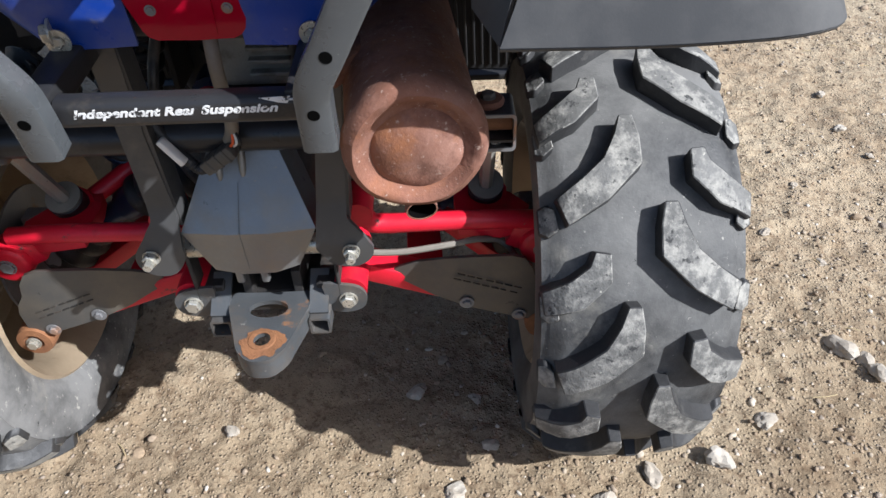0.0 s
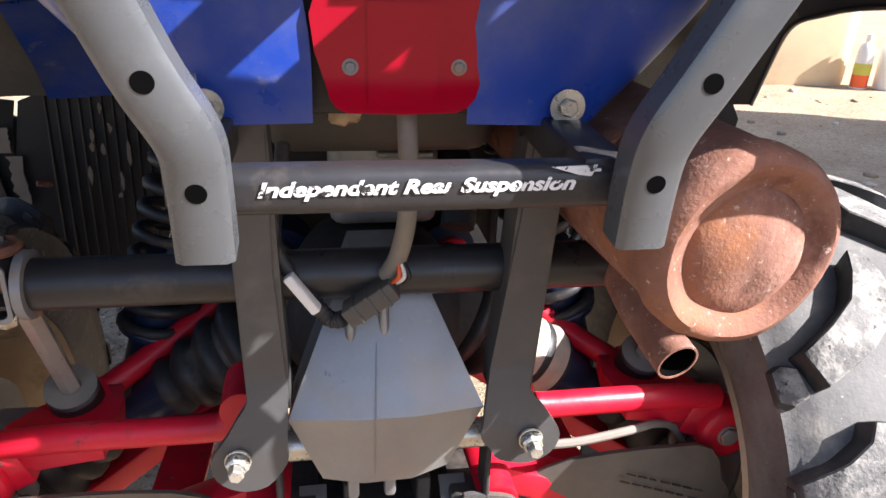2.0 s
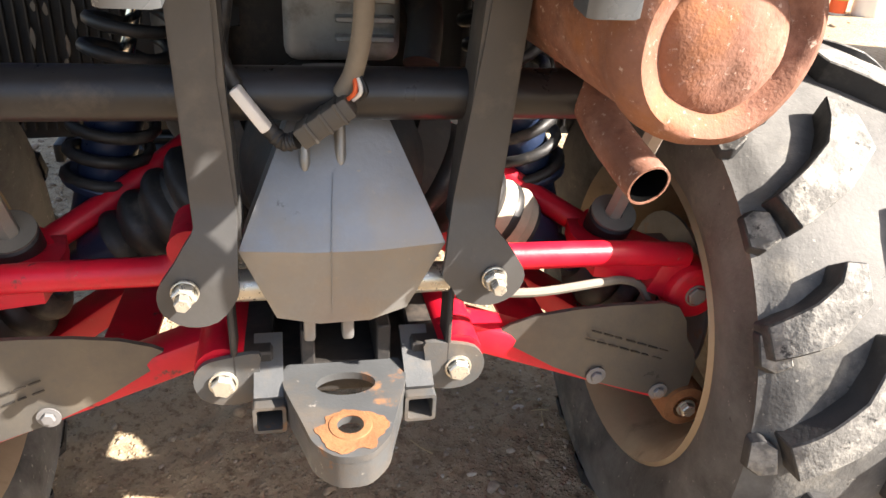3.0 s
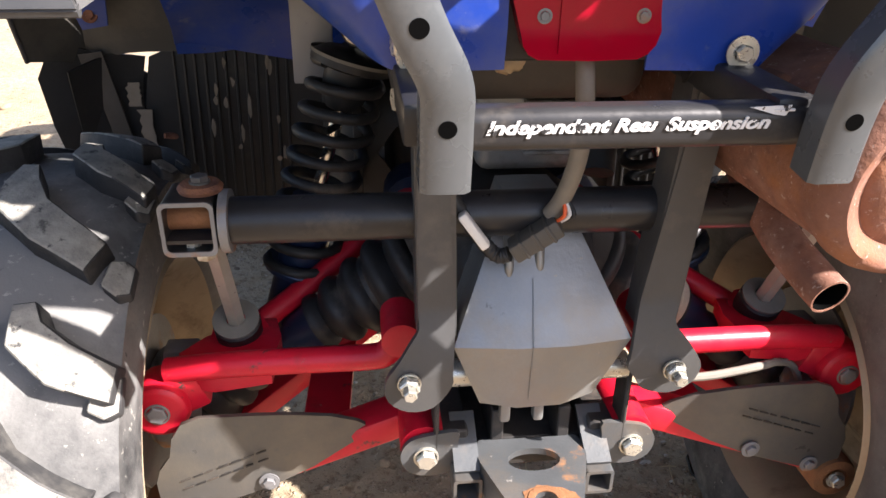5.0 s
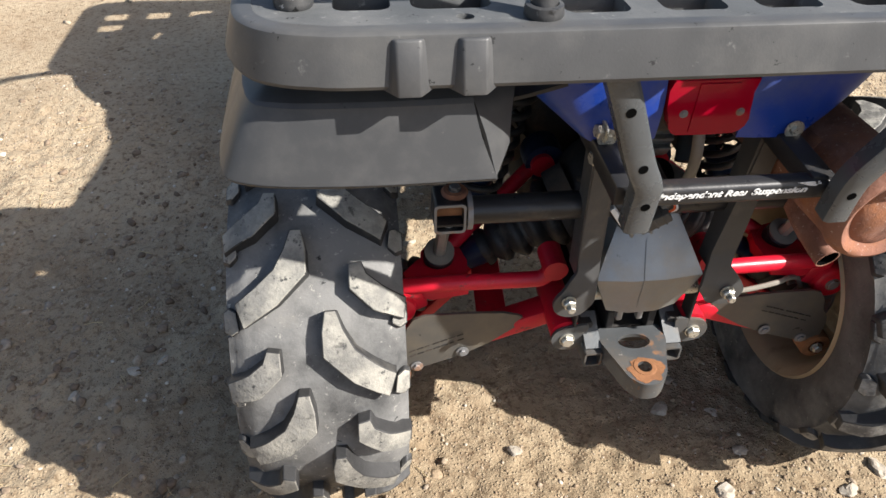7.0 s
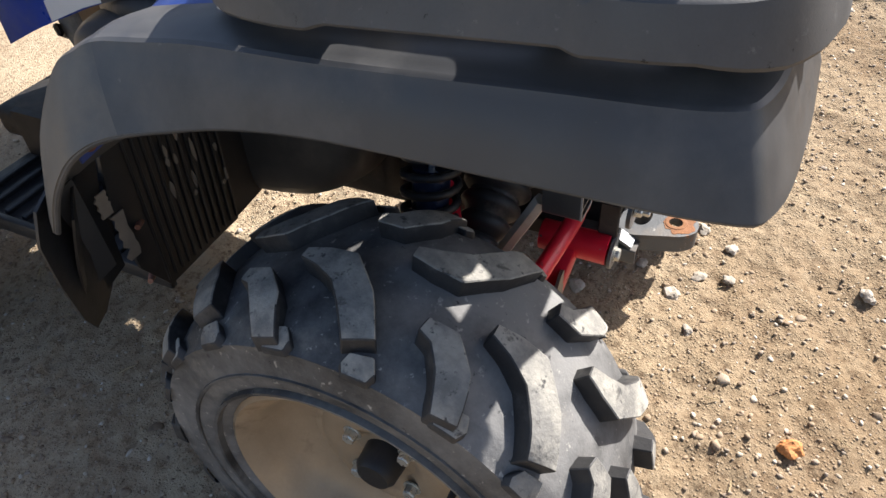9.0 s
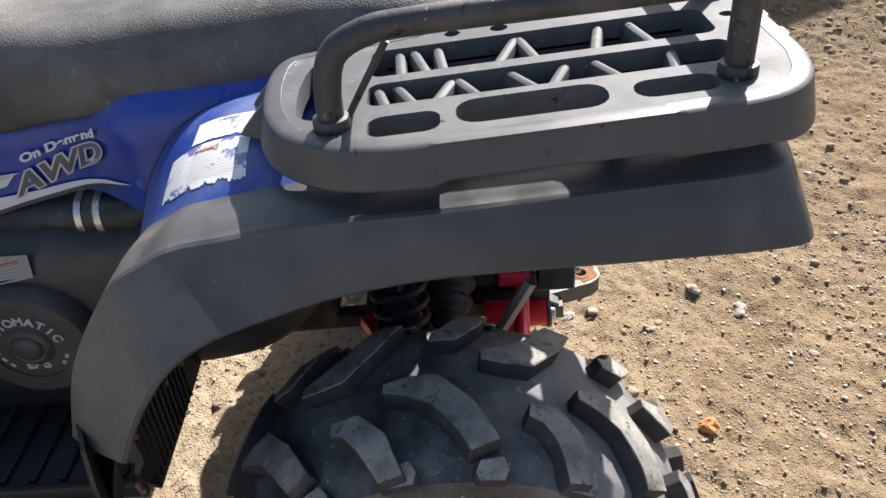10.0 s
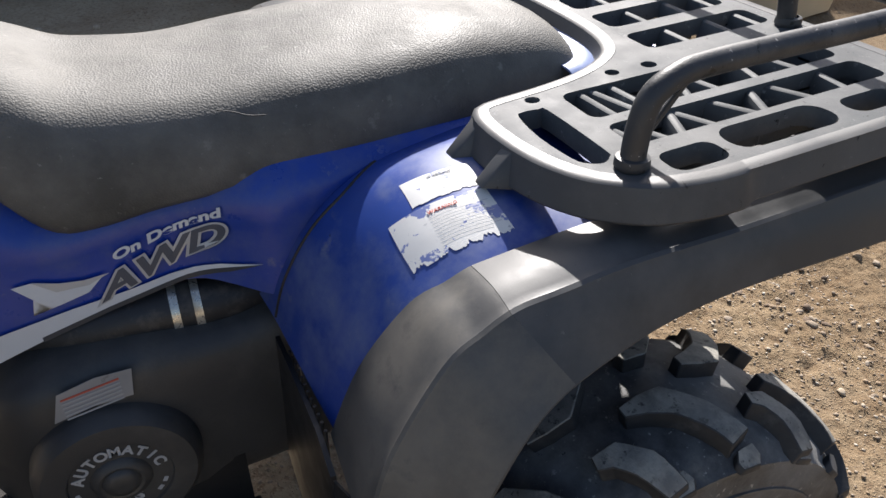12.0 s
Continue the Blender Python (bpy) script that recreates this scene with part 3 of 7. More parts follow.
    rod(bm, q, q + Vector((out * 0.03, 0.0, -0.002)), 0.005, 0.004, 10)
    part("valve_stem", bm, M_RUBBER, rim)
    return tyre


wheel(-0.468, AXLE.y, AXLE.z, -1, start_out=62.8, start_in=42.8, rubber=M_TYREDUST)
wheel(0.455, AXLE.y, AXLE.z, 1, start_out=48.3, start_in=67.3, lugs=M_LUGCLEAN)


# rear suspension, both sides
M_GUARD = mat("scratched_grey_guard", (0.105, 0.100, 0.092), 0.34, 0.3, var=0.12, scale=9, grain=300, bump=0.1, layers=(((0.17, 0.145, 0.11), 7, 0.46, 0.72, 0.5), ((0.30, 0.29, 0.28), 60, 0.70, 0.73, 0.5), ((0.10, 0.10, 0.10), 30, 0.62, 0.8, 0.5)))
def suspension(s):
    X = lambda x, y, z: Vector((s * x, y, z))
    # half shaft and its rubber boots
    bm = bmesh.new()
    a, b = X(0.085, 0.005, 0.478), X(0.205, 0.005, 0.405)
    pts, rs = [], []
    for k in range(29):
        t = k / 28
        pts.append(a.lerp(b, t))
        ridge = abs(math.sin(t * math.pi * 4.5))
        rs.append((0.060 - 0.028 * t) * (0.70 + 0.34 * ridge ** 0.7))
    tube(bm, pts, rs, 24)
    boot = part("drive_boot", bm, M_RUBBER, quad, "dusty black ribbed rubber boot")
    bm = bmesh.new()
    rod(bm, X(0.055, 0.005, 0.495), a, 0.066, 0.064, 24)
    part("boot_clamp", bm, M_DARK, boot)
    if s > 0:
        bm = bmesh.new()
        lathe(bm, [(0.024, 0.052), (0.036, 0.047), (0.041, 0.035), (0.037, 0.026), (0.040, 0.014), (0.034, 0.0)], X(0.160, 0.005, 0.432), (b - a).normalized(), 24)
        part("boot_end", bm, M_CREAMDUST, boot, "dust-caked pale end of the boot")
    bm = bmesh.new()
    rod(bm, b, X(0.335, 0.005, 0.328), 0.017)
    rod(bm, b, b.lerp(X(0.335, 0.005, 0.328), 0.22), 0.027, 0.024, 16)
    part("half_shaft", bm, M_BLUESHOCK, quad)
    bm = bmesh.new()
    pts, rs = [], []
    a, b = X(0.272, 0.005, 0.363), X(0.345, 0.005, 0.320)
    for k in range(21):
        t = k / 20
        pts.append(a.lerp(b, t))
        rs.append((0.028 + 0.028 * t) * (0.8 + 0.24 * abs(math.sin(t * math.pi * 3.5))))
    tube(bm, pts, rs, 20)
    part("outer_boot", bm, M_RUBBER, quad)
    # hub carrier in the wheel
    bm = bmesh.new()
    lathe(bm, [(0, 0), (0.050, 0), (0.058, 0.012), (0.058, 0.05), (0.045, 0.06), (0, 0.06)], X(0.335, 0.005, 0.315), (s, 0, 0), 24)
    beam(bm, X(0.352, -0.02, 0.255), X(0.350, -0.02, 0.400), 0.035, 0.028, (0, 1, 0))
    soften(bm, 0.003)
    part("hub_carrier", bm, M_RUSTPART, quad)
    # brake disc behind the carrier
    bm = bmesh.new()
    lathe(bm, [(0.05, 0), (0.098, 0), (0.098, 0.004), (0.05, 0.004)], X(0.392, 0.005, 0.312), (s, 0, 0), 36, True)
    part("brake_disc", bm, M_RUSTPART, quad)
    # upper arm: a rear and a front leg, joined near the wheel
    bm = bmesh.new()
    tube(bm, spline([X(0.122, -0.120, 0.464), X(0.133, -0.120, 0.446), X(0.150, -0.118, 0.440), X(0.20, -0.114, 0.437), X(0.28, -0.106, 0.431), X(0.345, -0.095, 0.420)], 5), 0.0128, 14)
    arm = part("upper_arm", bm, M_RED, quad, "scuffed red tubular suspension arm", 45)
    bm = bmesh.new()
    rod(bm, X(0.120, -0.134, 0.466), X(0.120, -0.085, 0.468), 0.0185, None, 20)
    soften(bm, 0.003)
    part("arm_boss", bm, M_RED, arm)
    bm = bmesh.new()
    tube(bm, spline([X(0.100, 0.105, 0.507), X(0.150, 0.075, 0.476), X(0.22, 0.03, 0.436), X(0.30, -0.03, 0.402), X(0.350, -0.07, 0.392)], 5), 0.0128, 14)
    part("front_leg", bm, M_RED, arm)
    bm = bmesh.new()
    rod(bm, X(0.098, 0.075, 0.512), X(0.098, 0.145, 0.512), 0.020, None, 18)
    part("arm_boss", bm, M_RED, arm)
    bm = bmesh.new()
    rod(bm, X(0.092, 0.085, 0.512), X(0.092, 0.135, 0.512), 0.034, None, 18)
    part("rubber_mount", bm, M_BLUESHOCK, arm)
    bm = bmesh.new()
    outl = [(0.245, -0.108), (0.30, -0.110), (0.335, -0.095), (0.342, -0.060), (0.32, -0.035), (0.275, -0.010), (0.248, -0.015), (0.240, -0.05)]
    plate(bm, outl, [], lambda u, v, w: X(u, v, 0.408 - (u - 0.24) * 0.10 + w), 0.018)
    soften(bm, 0.005, 3)
    part("gusset_plate", bm, M_RED, arm)
    bm = bmesh.new()
    lathe(bm, [(0, -0.012), (0.026, -0.012), (0.030, -0.006), (0.030, 0.028), (0.026, 0.034), (0, 0.034)], X(0.355, -0.083, 0.385), (0, -1, 0), 22)
    beam(bm, X(0.315, -0.09, 0.405), X(0.352, -0.093, 0.39), 0.03, 0.045)
    soften(bm, 0.004)
    part("arm_knuckle", bm, M_RED, arm, "red knuckle with worn black patches")
    hexbolt(arm, X(0.355, -0.116, 0.385), (0, -1, 0), 0.010, 0.005, 1.2, "pivot_bolt", M_RUSTPART)
    # lower arm
    bm = bmesh.new()
    beam(bm, X(0.090, -0.100, 0.366), X(0.350, -0.092, 0.262), 0.042, 0.030)
    soften(bm, 0.005)
    low = part("lower_arm", bm, M_RED, quad, "red box-section lower suspension arm", 40)
    for nm, f in (("front_leg", lambda m: beam(m, X(0.090, 0.14, 0.372), X(0.345, -0.03, 0.268), 0.036, 0.028)), ("arm_boss", lambda m: rod(m, X(0.100, -0.165, 0.366), X(0.100, -0.06, 0.366), 0.024, None, 18)), ("cross_web", lambda m: beam(m, X(0.20, -0.10, 0.328), X(0.19, 0.075, 0.336), 0.05, 0.006))):
        bm = bmesh.new()
        f(bm)
        soften(bm, 0.004)
        part(nm, bm, M_RED, low)
    bm = bmesh.new()
    lathe(bm, [(0.0, 0.003), (0.010, 0.004), (0.014, 0.010), (0.024, 0.009), (0.026, 0.003), (0.026, -0.03), (0.018, -0.036), (0, -0.036)], X(0.362, -0.128, 0.258), (0, -1, 0), 26)
    part("lower_bushing", bm, M_ORANGERUST, low, "rusty orange bushing")
    hexbolt(low, X(0.362, -0.138, 0.258), (0, -1, 0), 0.008, 0.008, 1.3, "pivot_bolt")
    # guard plate over the lower arm, with a moulded mark of plain bars
    bm = bmesh.new()
    o = [(0.147, 0.349), (0.165, 0.362), (0.19, 0.373), (0.225, 0.382), (0.262, 0.386), (0.315, 0.386), (0.332, 0.380), (0.342, 0.365), (0.346, 0.345), (0.358, 0.328),
         (0.363, 0.312), (0.362, 0.285), (0.355, 0.274), (0.338, 0.270), (0.300, 0.282), (0.255, 0.298), (0.21, 0.316), (0.18, 0.332)]
    plate(bm, o, [], lambda u, v, w: X(u, -0.128 + 0.020 * max(0, (0.24 - u) / 0.1) + 0.10 * max(0, v - 0.345) - w, v), 0.005)
    soften(bm, 0.0018, 2)
    guard = part("arm_guard", bm, M_GUARD, low, "scratched dark plastic guard with a moulded mark", 50)
    base = X(0.338, -0.1335, 0.302) if s < 0 else X(0.236, -0.1335, 0.352)
    rt = Vector((0.93, 0, 0.36)).normalized() if s < 0 else Vector((0.93, 0, -0.34)).normalized()
    upv = Vector((-rt.z, 0, rt.x)) + (Vector((0.25, 0, 0.0)))
    for k in range(7):
        bm = bmesh.new()
        p = base + rt * (0.0135 * k)
        for h, w in ((0.001, 0.0105 - 0.003 * (k == 5)), (0.0115, 0.0105 - 0.003 * (k == 2))):
            beam(bm, p + upv.normalized() * h, p + rt * w + upv.normalized() * h, 0.0014, 0.0014, (0, 1, 0))
        part("moulded_bar", bm, M_DARK, guard)
    for p in (X(0.327, -0.134, 0.280), X(0.254, -0.134, 0.307)):
        hexbolt(low, p, (0, -1, 0), 0.006, 0.005, 1.7, "guard_screw", M_RUSTPART)
    # shock absorber
    top, bot = X(0.150, 0.075, 0.705), X(0.243, 0.065, 0.395)
    ax = (bot - top).normalized()
    bm = bmesh.new()
    rod(bm, top + ax * 0.035, top + ax * 0.20, 0.0075)
    shock = part("shock_rod", bm, M_CHROME, quad)
    bm = bmesh.new()
    rod(bm, top + ax * 0.185, bot, 0.027, 0.026, 20)
    lathe(bm, [(0.0, 0.0), (0.040, 0.0), (0.042, 0.004), (0.040, 0.010), (0.027, 0.014)], top + ax * 0.265, ax, 24)
    part("shock_body", bm, M_BLUESHOCK, shock, "blue-black shock body")
    bm = bmesh.new()
    s1 = ax.orthogonal().normalized()
    s2 = ax.cross(s1)
    pts = []
    turns = 9.5
    for k in range(int(turns * 16) + 1):
        t = k / (turns * 16)
        a = 2 * math.pi * turns * t
        d = 0.030 + 0.250 * t
        pts.append(top + ax * d + (s1 * math.cos(a) + s2 * math.sin(a)) * (0.036 + 0.003 * math.sin(t * 3)))
    tube(bm, pts, 0.0062, 8)
    part("coil_spring", bm, M_RUBBER, shock, "black coil spring", 60)
    bm = bmesh.new()
    lathe(bm, [(0, -0.006), (0.030, -0.004), (0.043, 0.004), (0.043, 0.011), (0.026, 0.016), (0.024, 0.045), (0.015, 0.058), (0, 0.058)], top + ax * 0.02, ax, 28)
    part("spring_cap", bm, M_BLACK, shock)
    bm = bmesh.new()
    lathe(bm, [(0.0445, 0.0), (0.0445, 0.0035), (0.040, 0.0035)], top + ax * 0.0205, ax, 28)
    part("preload_ring", bm, M_ZINC if s > 0 else M_CABLE, shock)
    bm = bmesh.new()
    rod(bm, top + Vector((0, 0.03, 0.012)), top + Vector((0, -0.03, 0.012)), 0.017, None, 18)
    part("shock_eye", bm, M_BLACK, shock)
    hexbolt(shock, top + Vector((0, -0.03, 0.012)), (0, -1, 0), 0.010, 0.010, 1.5, "shock_bolt")
    # lower shock mount
    bm = bmesh.new()
    beam(bm, bot + Vector((0, -0.03, -0.01)), bot + Vector((0, 0.03, -0.01)), 0.05, 0.045)
    soften(bm, 0.006)
    part("shock_mount", bm, M_RUSTPART, quad)
    # sway bar link
    bm = bmesh.new()
    a, b = X(0.283, -0.118, 0.582), X(0.284, -0.045, 0.440)
    tube(bm, [a, b], 0.0095, 6)
    link = part("sway_link", bm, M_ROD, quad, "dull metal hexagonal link rod", 25)
    bm = bmesh.new()
    d = (a - b).normalized()
    lathe(bm, [(0, -0.005), (0.022, -0.005), (0.024, 0), (0.024, 0.022), (0.020, 0.026), (0.0095, 0.026)], b - d * 0.02, d, 22)
    part("link_bush", bm, M_RUBBER, link, "black rubber bush")
    bm = bmesh.new()
    lathe(bm, [(0.0095, 0), (0.0235, 0), (0.0235, 0.0025), (0.0095, 0.0025)], b + d * 0.006, d, 22)
    part("link_washer", bm, M_CABLE, link)
    bm = bmesh.new()
    tube(bm, [b - d * 0.06, b - d * 0.02], [0.028, 0.030], 10)
    part("link_seat", bm, M_RED, arm)
    bm = bmesh.new()
    lathe(bm, [(0, 0), (0.017, 0.0), (0.018, 0.003), (0.015, 0.0065), (0, 0.0065)], X(0.278, -0.146, 0.6265), (0, 0, 1), 22)
    part("link_top_bush", bm, M_RUSTDARK, link)
    hexbolt(link, X(0.278, -0.146, 0.633), (0, 0, 1), 0.0075, 0.006, 1.1, "link_bolt", M_STEEL)
    # brake line along the arm
    if s < 0:
        return arm
    bm = bmesh.new()
    tube(bm, spline([X(0.11, -0.16, 0.43), X(0.17, -0.155, 0.423), X(0.235, -0.140, 0.420), X(0.272, -0.118, 0.408), X(0.305, -0.100, 0.385), X(0.335, -0.090, 0.33)], 6), 0.0042, 8)
    part("brake_line", bm, M_CABLE, quad, "tan rubber brake line")
    return arm


suspension(-1)
suspension(1)

# sway bar with square end clevises
bm = bmesh.new()
rod(bm, (-0.262, -0.150, 0.601), (0.262, -0.150, 0.601), 0.0195, None, 24)
bar = part("sway_bar", bm, M_BPAINT, quad, "black steel tube with rust spots")
for s in (-1, 1):
    bm = bmesh.new()
    plate(bm, rounded(-0.0205, 0.0205, -0.0225, 0.0225, 0.006), [rounded(-0.0175, 0.0175, -0.0185, 0.0190, 0.004)], lambda u, v, w: Vector((s * 0.286 + u, -0.172 + w, 0.6035 + v)), 0.046)
    soften(bm, 0.0015, 1)
    clevis = part("end_clevis", bm, M_BPAINT, bar, "square black steel bracket with bare worn edges")
    bm = bmesh.new()
    rod(bm, (s * 0.269, -0.150, 0.606), (s * 0.304, -0.150, 0.606), 0.0105, None, 18)
    part("clevis_bush", bm, M_ORANGERUST, bar, "rusty orange bush")
    bm = bmesh.new()
    box(bm, (s * 0.286, -0.149, 0.5925), (0.035, 0.044, 0.003))
    part("clevis_web", bm, M_BPAINT, bar)
    hexbolt(bar, (s * 0.286, -0.160, 0.591), (0, 0, -1), 0.0065, 0.007, 1.2, "clevis_nut")
    bm = bmesh.new()
    plate(bm, rounded(-0.0209, 0.0209, -0.0229, 0.0229, 0.006), [rounded(-0.0178, 0.0178, -0.0190, 0.0193, 0.004)], lambda u, v, w: Vector((s * 0.286 + u, -0.1726 + w, 0.6035 + v)), 0.002)
    part("worn_edge", bm, M_RUSTPART, clevis, "bare metal worn edge")
    bm = bmesh.new()
    lathe(bm, [(0.0195, 0), (0.026, 0), (0.026, 0.007), (0.0195, 0.007)], (s * 0.256, -0.150, 0.601), (s, 0, 0), 24)
    part("tube_collar", bm, M_RUSTPART, bar)
    hexbolt(bar, (s * 0.280, -0.150, 0.580), (0, 0, -1), 0.0085, 0.012, 1.5, "clevis_nut")


# frame uprights, hitch and skid frame
def upright(s):
    X = lambda x, y, z: Vector((s * x, y, z))
    bm = bmesh.new()
    if s < 0:
        o = [(0.110, 0.735), (0.082, 0.735), (0.083, 0.62), (0.077, 0.515), (0.080, 0.458), (0.096, 0.437), (0.118, 0.434), (0.135, 0.446), (0.137, 0.466), (0.124, 0.486), (0.108, 0.512), (0.109, 0.62)]
    else:
        o = [(0.134, 0.735), (0.107, 0.735), (0.098, 0.65), (0.080, 0.505), (0.076, 0.468), (0.092, 0.445), (0.116, 0.439), (0.136, 0.448), (0.143, 0.466), (0.134, 0.484), (0.116, 0.508), (0.126, 0.65)]
    plate(bm, smooth_outline(o), [circle(0.117, 0.466, 0.006, n=10)], lambda u, v, w: X(u, -0.178 - 0.012 * min(1.0, max(0.0, (0.53 - v) / 0.05)) - w, v), 0.006)
    soften(bm, 0.0012, 1)
    up = part("frame_upright", bm, M_FRAME, quad, "dark steel frame upright with a rounded ear", 45)
    bm = bmesh.new()
    xin = 0.078 if s < 0 else 0.088
    xtop = 0.084 if s < 0 else 0.104
    beam(bm, X(xin, -0.165, 0.50), X(xtop, -0.165, 0.735), 0.006, 0.034, (0, 1, 0))
    beam(bm, X(xin + 0.028, -0.165, 0.50), X(xtop + 0.026, -0.165, 0.735), 0.005, 0.034, (0, 1, 0))
    part("upright_flange", bm, M_FRAME, up)
    hexbolt(up, X(0.117, -0.198, 0.466), (0, -1, 0), 0.0092, 0.010, 1.12, "frame_bolt")
    hexbolt(up, X(0.117, -0.208, 0.466), (0, -1, 0), 0.006, 0.010, 1.0, "bolt_end")
    bm = bmesh.new()
    beam(bm, X(0.112, -0.30, 0.722), X(0.118, 0.30, 0.735), 0.028, 0.026)
    soften(bm, 0.003)
    part("frame_rail", bm, M_BPAINT, quad)
    # lower ear with its bolt
    bm = bmesh.new()
    o = [(0.070, 0.388), (0.094, 0.386), (0.115, 0.380), (0.124, 0.364), (0.119, 0.346), (0.104, 0.338), (0.085, 0.338), (0.070, 0.345)]
    plate(bm, smooth_outline(o), [], lambda u, v, w: X(u, -0.168 - w, v), 0.005)
    soften(bm, 0.0012, 1)
    ear = part("hitch_ear", bm, M_STEEL, quad, "grey steel bracket ear", 45)
    hexbolt(ear, X(0.100, -0.173, 0.361), (0, -1, 0), 0.0100, 0.009, 1.2, "hitch_bolt")
    bm = bmesh.new()
    plate(bm, rounded(-0.0135, 0.0135, -0.0135, 0.0135, 0.003), [rounded(-0.0105, 0.0105, -0.0105, 0.0105, 0.002)], lambda u, v, w: Vector((s * 0.063 + u, -0.200 + w, 0.340 + v)), 0.09)
    part("square_tube", bm, M_STEEL, quad, "open-ended square steel tube")
    bm = bmesh.new()
    beam(bm, X(0.063, -0.192, 0.3565), X(0.063, -0.14, 0.385), 0.024, 0.005)
    part("tube_strap", bm, M_STEEL, quad)
    # side rail of the chassis
    bm = bmesh.new()
    beam(bm, X(0.072, -0.165, 0.368), X(0.080, 0.95, 0.345), 0.026, 0.030)
    beam(bm, X(0.090, -0.158, 0.445), X(0.090, -0.158, 0.35), 0.005, 0.03, (0, 1, 0))
    soften(bm, 0.002, 1)
    part("chassis_rail", bm, M_DARK, quad)


M_FRAME = mat("satin_dark_steel", (0.085, 0.085, 0.085), 0.42, 0.25, var=0.12, scale=12, grain=240, bump=0.08, layers=(((0.19, 0.17, 0.15), 15, 0.58, 0.9, 0.6), ((0.45, 0.44, 0.42), 75, 0.73, 0.76, 0.5)))
upright(-1)
upright(1)

bm = bmesh.new()
tongue = [(0.048, -0.160), (0.052, -0.182), (0.046, -0.205), (0.030, -0.255), (0.022, -0.266), (0.010, -0.275), (-0.010, -0.275), (-0.022, -0.266), (-0.030, -0.255), (-0.046, -0.205), (-0.052, -0.182), (-0.048, -0.160)]
tongue = smooth_outline(tongue)
plate(bm, tongue, [circle(0, -0.190, 0.025, 0.015), circle(0, -0.242, 0.011)], lambda u, v, w: Vector((u, v, 0.358 + w)), 0.007)
soften(bm, 0.0028, 2)
hitch = part("tow_hitch", bm, M_STEEL, quad, "grey steel tow tongue with worn rusty tip", 45)
bm = bmesh.new()
wall = [tongue[k] for k in range(len(tongue))]
inn = [(x * 0.90, y + 0.005 * max(0.0, 1 - abs(x) / 0.04)) for x, y in tongue]
q = [[bm.verts.new((x, y, z)) for x, y in lp] for lp, z in ((wall, 0.3585), (wall, 0.334), (inn, 0.334), (inn, 0.3585))]
for r0, r1 in zip(q, q[1:]):
    for k in range(len(wall) - 1):
        bm.faces.new((r0[k], r0[k + 1], r1[k + 1], r1[k]))
part("folded_flange", bm, M_STEEL, hitch, "", 45)
bm = bmesh.new()
lathe(bm, [(0.0105, 0.0), (0.0105, 0.0012), (0.0135, 0.0016), (0.0165, 0.0012), (0.0175, 0.0)], (0, -0.242, 0.3652), (0, 0, 1), 28)
part("ball_socket", bm, M_ORANGERUST, hitch, "rusty orange ring round the ball hole")
bm = bmesh.new()
patch = []
for k in range(40):
    a = 2 * math.pi * k / 40
    r = 1 + 0.22 * noise.noise((math.cos(a) * 2.1, math.sin(a) * 2.1, 0.4)) + 0.10 * noise.noise((math.cos(a) * 7, math.sin(a) * 7, 1.4))
    patch.append((0.0265 * r * math.cos(a), -0.247 + 0.0235 * r * math.sin(a)))
plate(bm, patch, [circle(0, -0.242, 0.0172)], lambda u, v, w: Vector((u, v, 0.3652 + w)), 0.0004)
part("rust_patch", bm, M_ORANGERUST, hitch)
bm = bmesh.new()
beam(bm, (-0.112, -0.163, 0.352), (0.112, -0.163, 0.352), 0.012, 0.022)
soften(bm, 0.0015, 1)
xp = part("hitch_crossplate", bm, M_DARK, quad)
for p, q in (((0, 0.0, 0.352), (0.15, 0.30, 0.012)), ((-0.03, -0.10, 0.375), (0.012, 0.12, 0.05)), ((0.035, -0.10, 0.375), (0.012, 0.12, 0.05))):
    bm = bmesh.new()
    box(bm, p, q)
    soften(bm, 0.0015, 1)
    part("skid_web", bm, M_DARK, xp)

# cast cover under the differential
bm = bmesh.new()
cv = [[(-0.026, -0.118, 0.603), (-0.078, -0.188, 0.493), (-0.053, -0.184, 0.430)],
      [(-0.008, -0.1225, 0.605), (-0.024, -0.193, 0.492), (-0.020, -0.188, 0.425)],
      [(0.008, -0.1225, 0.605), (0.024, -0.193, 0.492), (0.020, -0.188, 0.426)],
      [(0.026, -0.118, 0.603), (0.078, -0.188, 0.494), (0.050, -0.184, 0.434)]]
vs = [[bm.verts.new(p) for p in r] for r in cv]
back = [[bm.verts.new((p[0] * 0.97, p[1] + 0.06, p[2] - 0.004)) for p in r] for r in cv]
for i in range(3):
    for j in range(2):
        bm.faces.new((vs[i][j], vs[i][j + 1], vs[i + 1][j + 1], vs[i + 1][j]))
        bm.faces.new((back[i][j], back[i + 1][j], back[i + 1][j + 1], back[i][j + 1]))
for j in range(2):
    bm.faces.new((vs[0][j], back[0][j], back[0][j + 1], vs[0][j + 1]))
    bm.faces.new((vs[3][j], vs[3][j + 1], back[3][j + 1], back[3][j]))
for i in range(3):
    bm.faces.new((vs[i][0], vs[i + 1][0], back[i + 1][0], back[i][0]))
    bm.faces.new((vs[i][2], back[i][2], back[i + 1][2], vs[i + 1][2]))
soften(bm, 0.006, 3, 20)
cover = part("skid_cover", bm, M_ALLOY, quad, "blue-grey metal wedge cover with a dusty lower face", 30)
